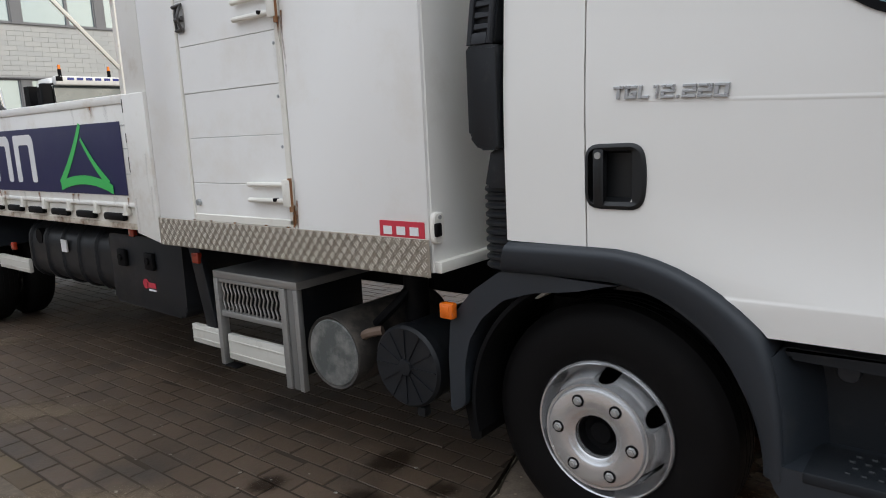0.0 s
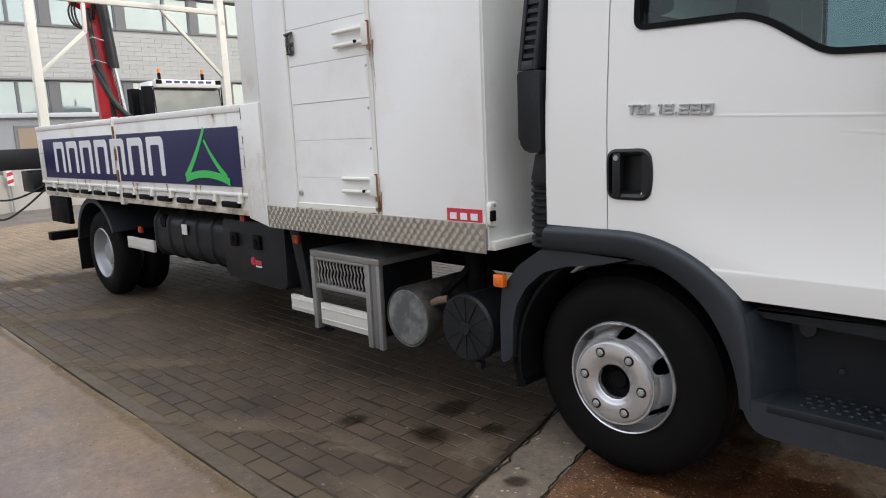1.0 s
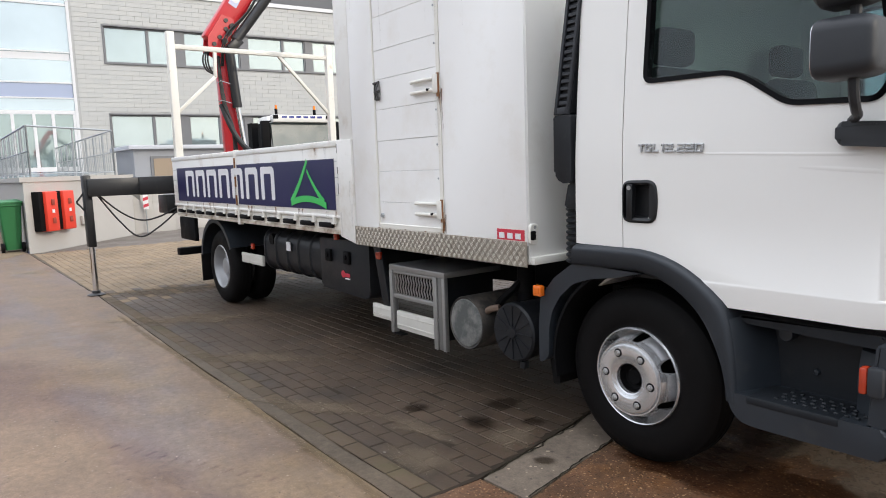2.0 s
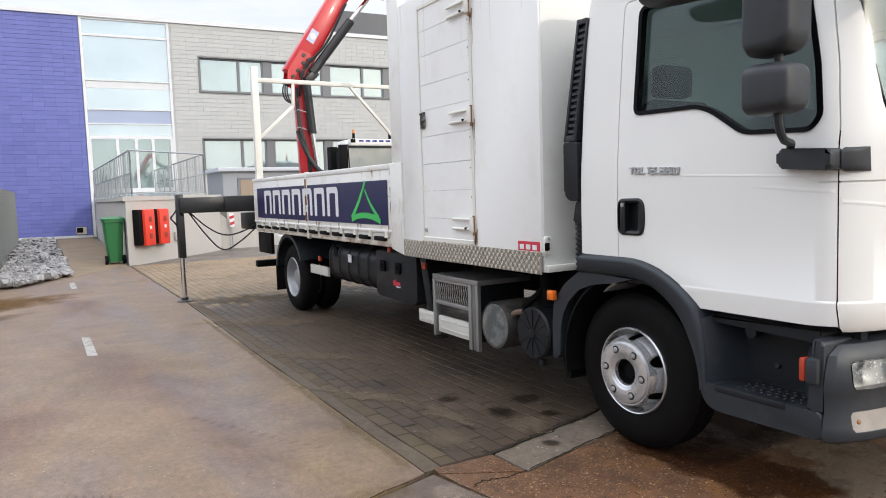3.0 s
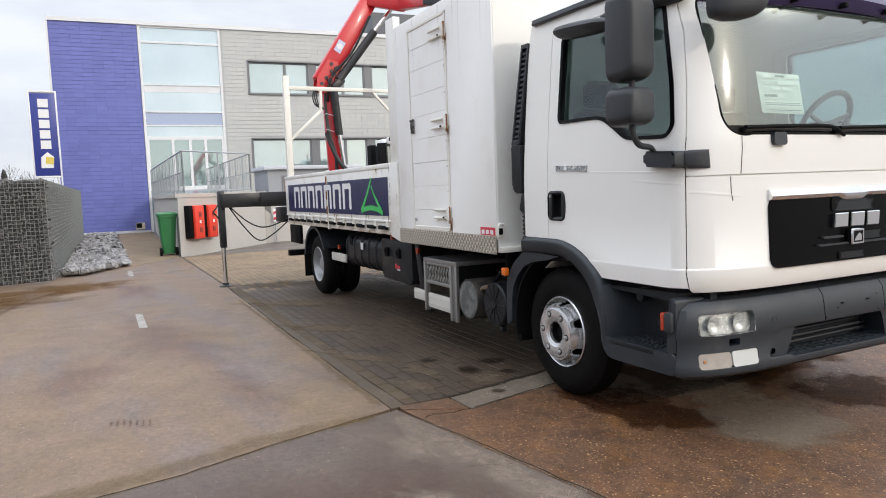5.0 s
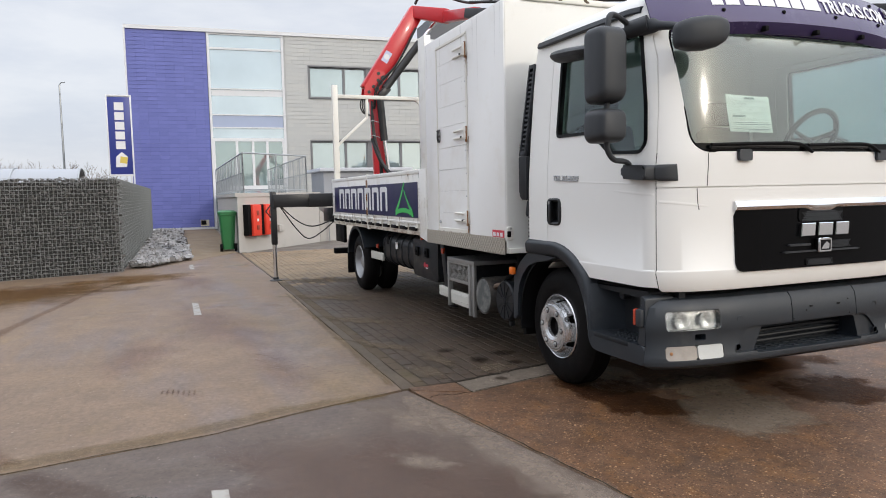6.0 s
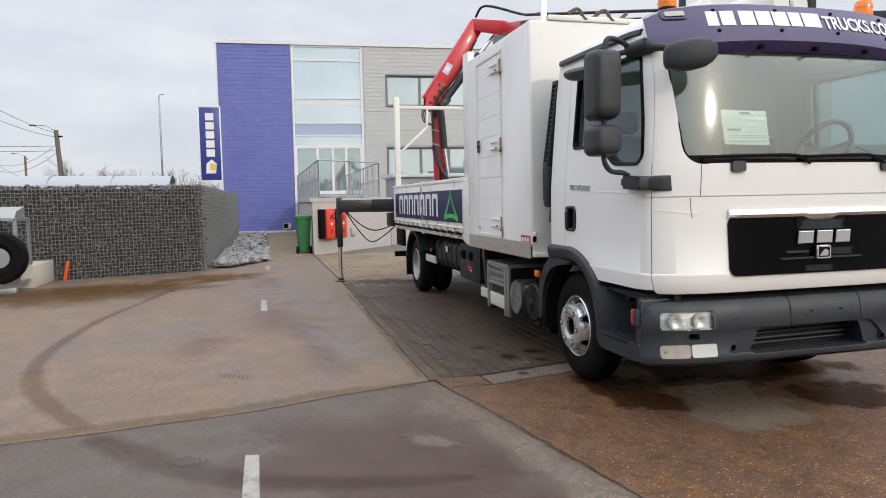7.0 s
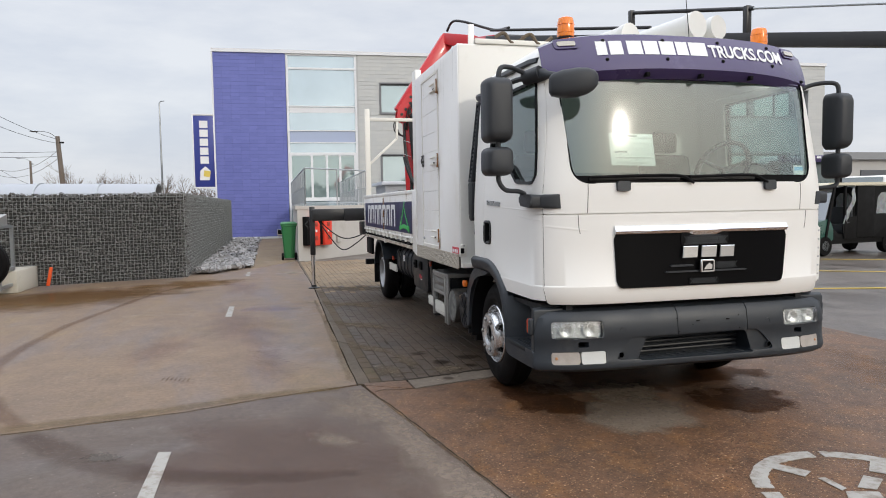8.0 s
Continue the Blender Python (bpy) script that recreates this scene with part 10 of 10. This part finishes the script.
def utility_cart(x, y, yaw):
    t = root("utility_cart", (x, y, 0), "dark green utility cart with black canvas cover", "cart")
    m = pose(x, y, 0, 0, 0, yaw)

    def add(nm, q, mat, parent=t, label=""):
        for v in q.verts:
            if v.co.x < -0.3:
                v.co.x -= 0.62
        bmesh.ops.transform(q, matrix=m, verts=q.verts[:])
        return part(nm, q, mat, parent, label)
    q = B()
    prism(q, smooth_poly([(-1.35, 0.30), (1.30, 0.30), (1.38, 0.55), (1.25, 0.80), (0.80, 0.92), (0.55, 0.60), (-0.2, 0.45), (-1.35, 0.62)], 0.08), "y", -0.56, 0.56, 0.05)
    add("body", q, CANVAS)
    q = B()
    prism(q, smooth_poly([(0.62, 0.34), (1.33, 0.34), (1.41, 0.56), (1.27, 0.84), (0.78, 0.96), (0.62, 0.7)], 0.08), "y", -0.575, 0.575, 0.06)
    add("front_cowl", q, CARTGREEN, t, "dark green front cowl")
    q = B()
    prism(q, smooth_poly([(-1.45, 1.80), (0.95, 1.80), (0.85, 1.87), (-1.40, 1.90)], 0.03), "y", -0.63, 0.63, 0.03)
    add("roof", q, BEIGE, t, "beige moulded roof")
    for s in (-1, 1):
        for xp, xq in ((-1.36, -1.36), (-0.28, -0.28), (0.20, 0.20), (0.92, 0.60)):
            q = B()
            beam(q, (xp, s * 0.575, 0.45), (xq, s * 0.575, 1.80), 0.06, 0.07, 0.01)
            add("roof_post", q, CANVAS)
        # rear cover with an arched window, front cover half open with creased clear film
        q = B()
        outline = smooth_poly([(-1.33, 0.42), (-0.30, 0.42), (-0.30, 1.06), (-1.33, 1.06)], 0.03)
        prism(q, outline, "y", s * 0.585 - 0.012, s * 0.585 + 0.012, 0.006)
        cv = add("side_cover", q, CANVAS)
        q = B()
        prism(q, [(-1.33, 1.06), (-1.18, 1.06), (-1.10, 1.50), (-0.95, 1.62), (-0.60, 1.62), (-0.45, 1.50), (-0.40, 1.06), (-0.30, 1.06), (-0.30, 1.79), (-1.33, 1.79)], "y", s * 0.585 - 0.012, s * 0.585 + 0.012)
        add("window_surround", q, CANVAS, cv)
        q = B()
        prism(q, [(-1.20, 1.05), (-0.38, 1.05), (-0.44, 1.52), (-0.60, 1.64), (-0.95, 1.64), (-1.12, 1.52)], "y", s * 0.585 - 0.003, s * 0.585 + 0.003)
        add("clear_window", q, CARTFILM, cv)
        q = B()
        prism(q, smooth_poly([(-0.27, 0.42), (0.22, 0.42), (0.30, 0.75), (0.02, 0.98), (-0.27, 1.02)], 0.04), "y", s * 0.585 - 0.014, s * 0.585 + 0.014, 0.006)
        cv = add("side_cover", q, CANVAS)
        q = B()
        rows_ = []
        for k in range(9):
            t_ = k / 8
            z = 0.82 + 0.92 * t_
            rows_.append([(0.28 - 0.42 * t_ + 0.05 * math.sin(9 * t_), s * (0.60 + 0.03 * math.sin(11 * t_)), z), (0.02 - 0.22 * t_ + 0.04 * math.sin(7 * t_), s * (0.60 - 0.03 * math.sin(8 * t_)), z + 0.02),
                          (0.02 - 0.22 * t_ + 0.04 * math.sin(7 * t_), s * (0.588 - 0.03 * math.sin(8 * t_)), z + 0.02), (0.28 - 0.42 * t_ + 0.05 * math.sin(9 * t_), s * (0.588 + 0.03 * math.sin(11 * t_)), z)])
        loft(q, rows_)
        add("creased_film", q, CARTFILM, cv, "creased clear plastic film")
    q = B()
    beam(q, (0.92, 0, 0.9), (0.62, 0, 1.80), 1.12, 0.02)
    add("front_screen", q, window_glass("cart_screen", (0.28, 0.30, 0.31)))
    for xx in (-0.95, 0.92):
        for s in (-1, 1):
            q = B()
            lathe(q, [(0.0, -0.10), (0.13, -0.10), (0.24, -0.09), (0.265, 0.0), (0.24, 0.09), (0.13, 0.10), (0.0, 0.10)], (xx, s * 0.50, 0.262), "y", 24)
            wh = add("wheel", q, RUBBER)
            q = B()
            lathe(q, [(0.0, -0.012), (0.12, -0.012), (0.13, 0.0), (0.0, 0.0)], (xx, s * 0.50 + (0.10 if s > 0 else -0.10), 0.262), "y", 18)
            add("hubcap", q, ZINC, wh)
    q = B()
    box(q, -0.25, 0.15, -0.5, 0.5, 0.55, 0.80, 0.05)
    box(q, -0.25, -0.15, -0.5, 0.5, 0.78, 1.25, 0.04)
    add("bench_seat", q, SEAT)
    q = B()
    box(q, 1.30, 1.36, -0.45, -0.30, 0.62, 0.72, 0.02)
    add("headlight", q, WHITELENS)
    q = B()
    box(q, 1.30, 1.36, 0.30, 0.45, 0.62, 0.72, 0.02)
    add("headlight", q, WHITELENS)
    return t


utility_cart(-10.68, 14.76, -80)
utility_cart(-10.1, 18.9, -80)


def pickup(x, y, yaw, mat, label, h=1.75):
    t = root("parked_pickup", (x, y, 0), label, "pickup")
    m = pose(x, y, 0, 0, 0, yaw)

    def add(nm, q, mt, parent=t):
        bmesh.ops.transform(q, matrix=m, verts=q.verts[:])
        return part(nm, q, mt, parent)
    q = B()
    prism(q, smooth_poly([(-2.5, 0.45), (2.45, 0.45), (2.5, 0.95), (1.1, 1.08), (0.5, h), (-0.6, h), (-0.75, 1.08), (-2.5, 1.08)], 0.12, 4), "y", -0.9, 0.9, 0.08)
    add("body", q, mat)
    for s in (-1, 1):
        q = B()
        prism(q, smooth_poly([(0.9, 1.12), (0.42, h - 0.1), (-0.52, h - 0.1), (-0.6, 1.12)], 0.05), "y", s * 0.905 - 0.004, s * 0.905 + 0.004)
        add("side_window", q, GRILLEBLACK)
    q = B()
    beam(q, (1.06, 0, 1.12), (0.56, 0, h - 0.06), 1.5, 0.03)
    add("windscreen", q, window_glass("pickup_screen", (0.10, 0.12, 0.12)))
    for xx in (-1.6, 1.6):
        for s in (-1, 1):
            q = B()
            lathe(q, [(0.0, -0.11), (0.2, -0.11), (0.34, -0.10), (0.36, 0.0), (0.34, 0.10), (0.2, 0.11), (0.0, 0.11)], (xx, s * 0.80, 0.36), "y", 24)
            add("wheel", q, RUBBER)
    return t


pickup(-18.0, 23.5, -60, WHITE, "white van parked among the carts", 2.35)
pickup(-13.5, 24.0, -100, surf("silver_car_paint", (0.34, 0.36, 0.38), 0.3, metal=0.4, coat=0.5), "silver pickup parked beyond the carts", 1.6)
parked_truck(-15.6, 18.6, 2.35, 3.25, "dark-visored truck parked at the far side of the yard", True)
# long pale hall beyond the yard
hl = root("storage_hall", (-60, 70, -0.06), "long low pale storage hall in the distance", "hall")
q = B()
box(q, -75, -50, 44, 120, -0.06, 5.2)
part("wall", q, surf("pale_hall_wall", (0.42, 0.41, 0.39), 0.7, var=0.05, scale=0.2), hl)
q = B()
box(q, -75.5, -49.6, 43.5, 121, 5.2, 5.9)
part("roof", q, ROOFDARK, hl)
for k in range(9):
    q = B()
    box(q, -49.995, -49.9, 48 + 8 * k, 52 + 8 * k, 0.0, 4.2)
    part("roller_door", q, DARKCLAD, hl)
# warehouse across the lane, behind the walker: closes the place and shows in the glass
wh = root("warehouse", (10, -44, -0.06), "plain grey warehouse across the lane", "building")
q = B()
box(q, -45, 60, -60, -42, -0.06, 6.0)
part("wall", q, surf("warehouse_wall", (0.30, 0.32, 0.31), 0.6, var=0.06, scale=0.2), wh)
q = B()
box(q, -45.3, 60.3, -60.3, -41.7, 6.0, 6.4)
part("roof", q, ROOFDARK, wh)
for k in range(8):
    q = B()
    box(q, -40 + 12 * k, -35 + 12 * k, -41.999, -41.9, 0, 4.4)
    part("roller_door", q, DARKCLAD, wh)

# ---------- block paving under and beside the truck ----------
pv = tagged(new("pavement_blocks"), "dark worn concrete block paving under the truck", "paving", kind="structure")
pv.location = (-4.5, 2.5, 0)
q = B()
prism(q, [(-1.10, 1.008), (-1.10, 1.30), (-1.27, 2.12), (-1.86, 4.25), (-1.95, 6.36), (-8.88, 6.36), (-8.88, 1.055)], "z", -0.05, -0.0026)
part("joint_bed", q, MOSSJOINT, pv)
LB, WB, GAP = 0.21, 0.105, 0.006


def paver_mesh(l, w, seed, mat=PAVER):
    rng = random.Random(seed)
    b = 0.004
    q = B()
    top = [(-l / 2 + b, -w / 2 + b), (l / 2 - b, -w / 2 + b), (l / 2 - b, w / 2 - b), (-l / 2 + b, w / 2 - b)]
    low = [(-l / 2, -w / 2), (l / 2, -w / 2), (l / 2, w / 2), (-l / 2, w / 2)]
    j = [rng.uniform(-0.0015, 0.0015) for _ in range(4)]
    loft(q, [[(x, y, -0.05) for x, y in low], [(x, y, -0.006) for x, y in low], [(x, y, 0.0 + e) for (x, y), e in zip(top, j)]])
    return finish(q, mat)


SHAPES = [paver_mesh(LB - GAP, WB - GAP, k) for k in range(6)]
EDGE_SHAPES = [paver_mesh(LB - GAP, WB - GAP, 60 + k, MOSSPAVER) for k in range(4)]
EDGE_HALVES = [paver_mesh(WB - GAP * 0.9, WB - GAP, 70 + k, MOSSPAVER) for k in range(2)]
HALVES = [paver_mesh(WB - GAP * 0.9, WB - GAP, 40 + k) for k in range(3)]
rng = random.Random(21)


def right_end(y):
    return -1.115 - (y - 1.30) * 0.21 if y > 1.30 else -1.115


spots = []
row, y = 0, 1.008 + WB / 2
while y < 6.3:
    x = right_end(y)
    if row % 2 == 0:
        spots.append((right_end(y) - WB / 2 - 0.004, y, True))
        x = right_end(y) - WB
    while x - LB > (-14.3 if y < 5.3 else -8.86):
        spots.append((x - LB / 2, y, False))
        x -= LB
    row += 1
    y += WB
near_set = [s for s in spots if s[1] < 2.05 and s[0] > -4.0]
near_set.sort(key=lambda s: (s[0] - 0.5) ** 2 + (s[1] - 0.2) ** 2)
near_set = near_set[:300]
chosen = set(near_set)
for x, y, half in near_set:
    ob = new("paver", rng.choice((EDGE_HALVES if half else EDGE_SHAPES) if y < 1.13 else (HALVES if half else SHAPES)))
    ob.parent = pv
    ob.matrix_parent_inverse = Matrix.Translation((4.5, -2.5, 0))
    ob.location = (x, y, rng.uniform(-0.0018, 0.0012))
    ob.rotation_euler = (rng.uniform(-0.006, 0.006), rng.uniform(-0.005, 0.005), rng.uniform(-0.012, 0.012))
vs, fs, edge = [], [], []
for x, y, half in spots:
    if (x, y, half) in chosen:
        continue
    l, w = ((WB if half else LB) - GAP) / 2, (WB - GAP) / 2
    z, b, k = rng.uniform(-0.0015, 0.0010), 0.0025, len(vs)
    tx, ty = rng.uniform(-0.0008, 0.0008), rng.uniform(-0.0008, 0.0008)
    for sx, sy in ((-1, -1), (1, -1), (1, 1), (-1, 1)):
        vs.append((x + sx * l, y + sy * w, -0.03))
    for sx, sy in ((-1, -1), (1, -1), (1, 1), (-1, 1)):
        vs.append((x + sx * l, y + sy * w, z - 0.004))
    for sx, sy in ((-1, -1), (1, -1), (1, 1), (-1, 1)):
        vs.append((x + sx * (l - b), y + sy * (w - b), z + sx * tx + sy * ty))
    for o in (0, 4):
        fs += [[k + o + i, k + o + (i + 1) % 4, k + o + 4 + (i + 1) % 4, k + o + 4 + i] for i in range(4)]
    fs.append([k + 8, k + 9, k + 10, k + 11])
    edge += [2 if x < -8.3 + 1.2 * rng.random() else 1 if y < 1.13 else 0] * 9
me = bpy.data.meshes.new("pavers")
me.from_pydata(vs, [], fs)
me.materials.append(PAVER)
me.materials.append(MOSSPAVER)
me.materials.append(TANPAVER)
me.polygons.foreach_set("material_index", edge)
tagged(part("far_pavers", me, PAVER, pv, "dark worn concrete pavers"), kind="stuff")
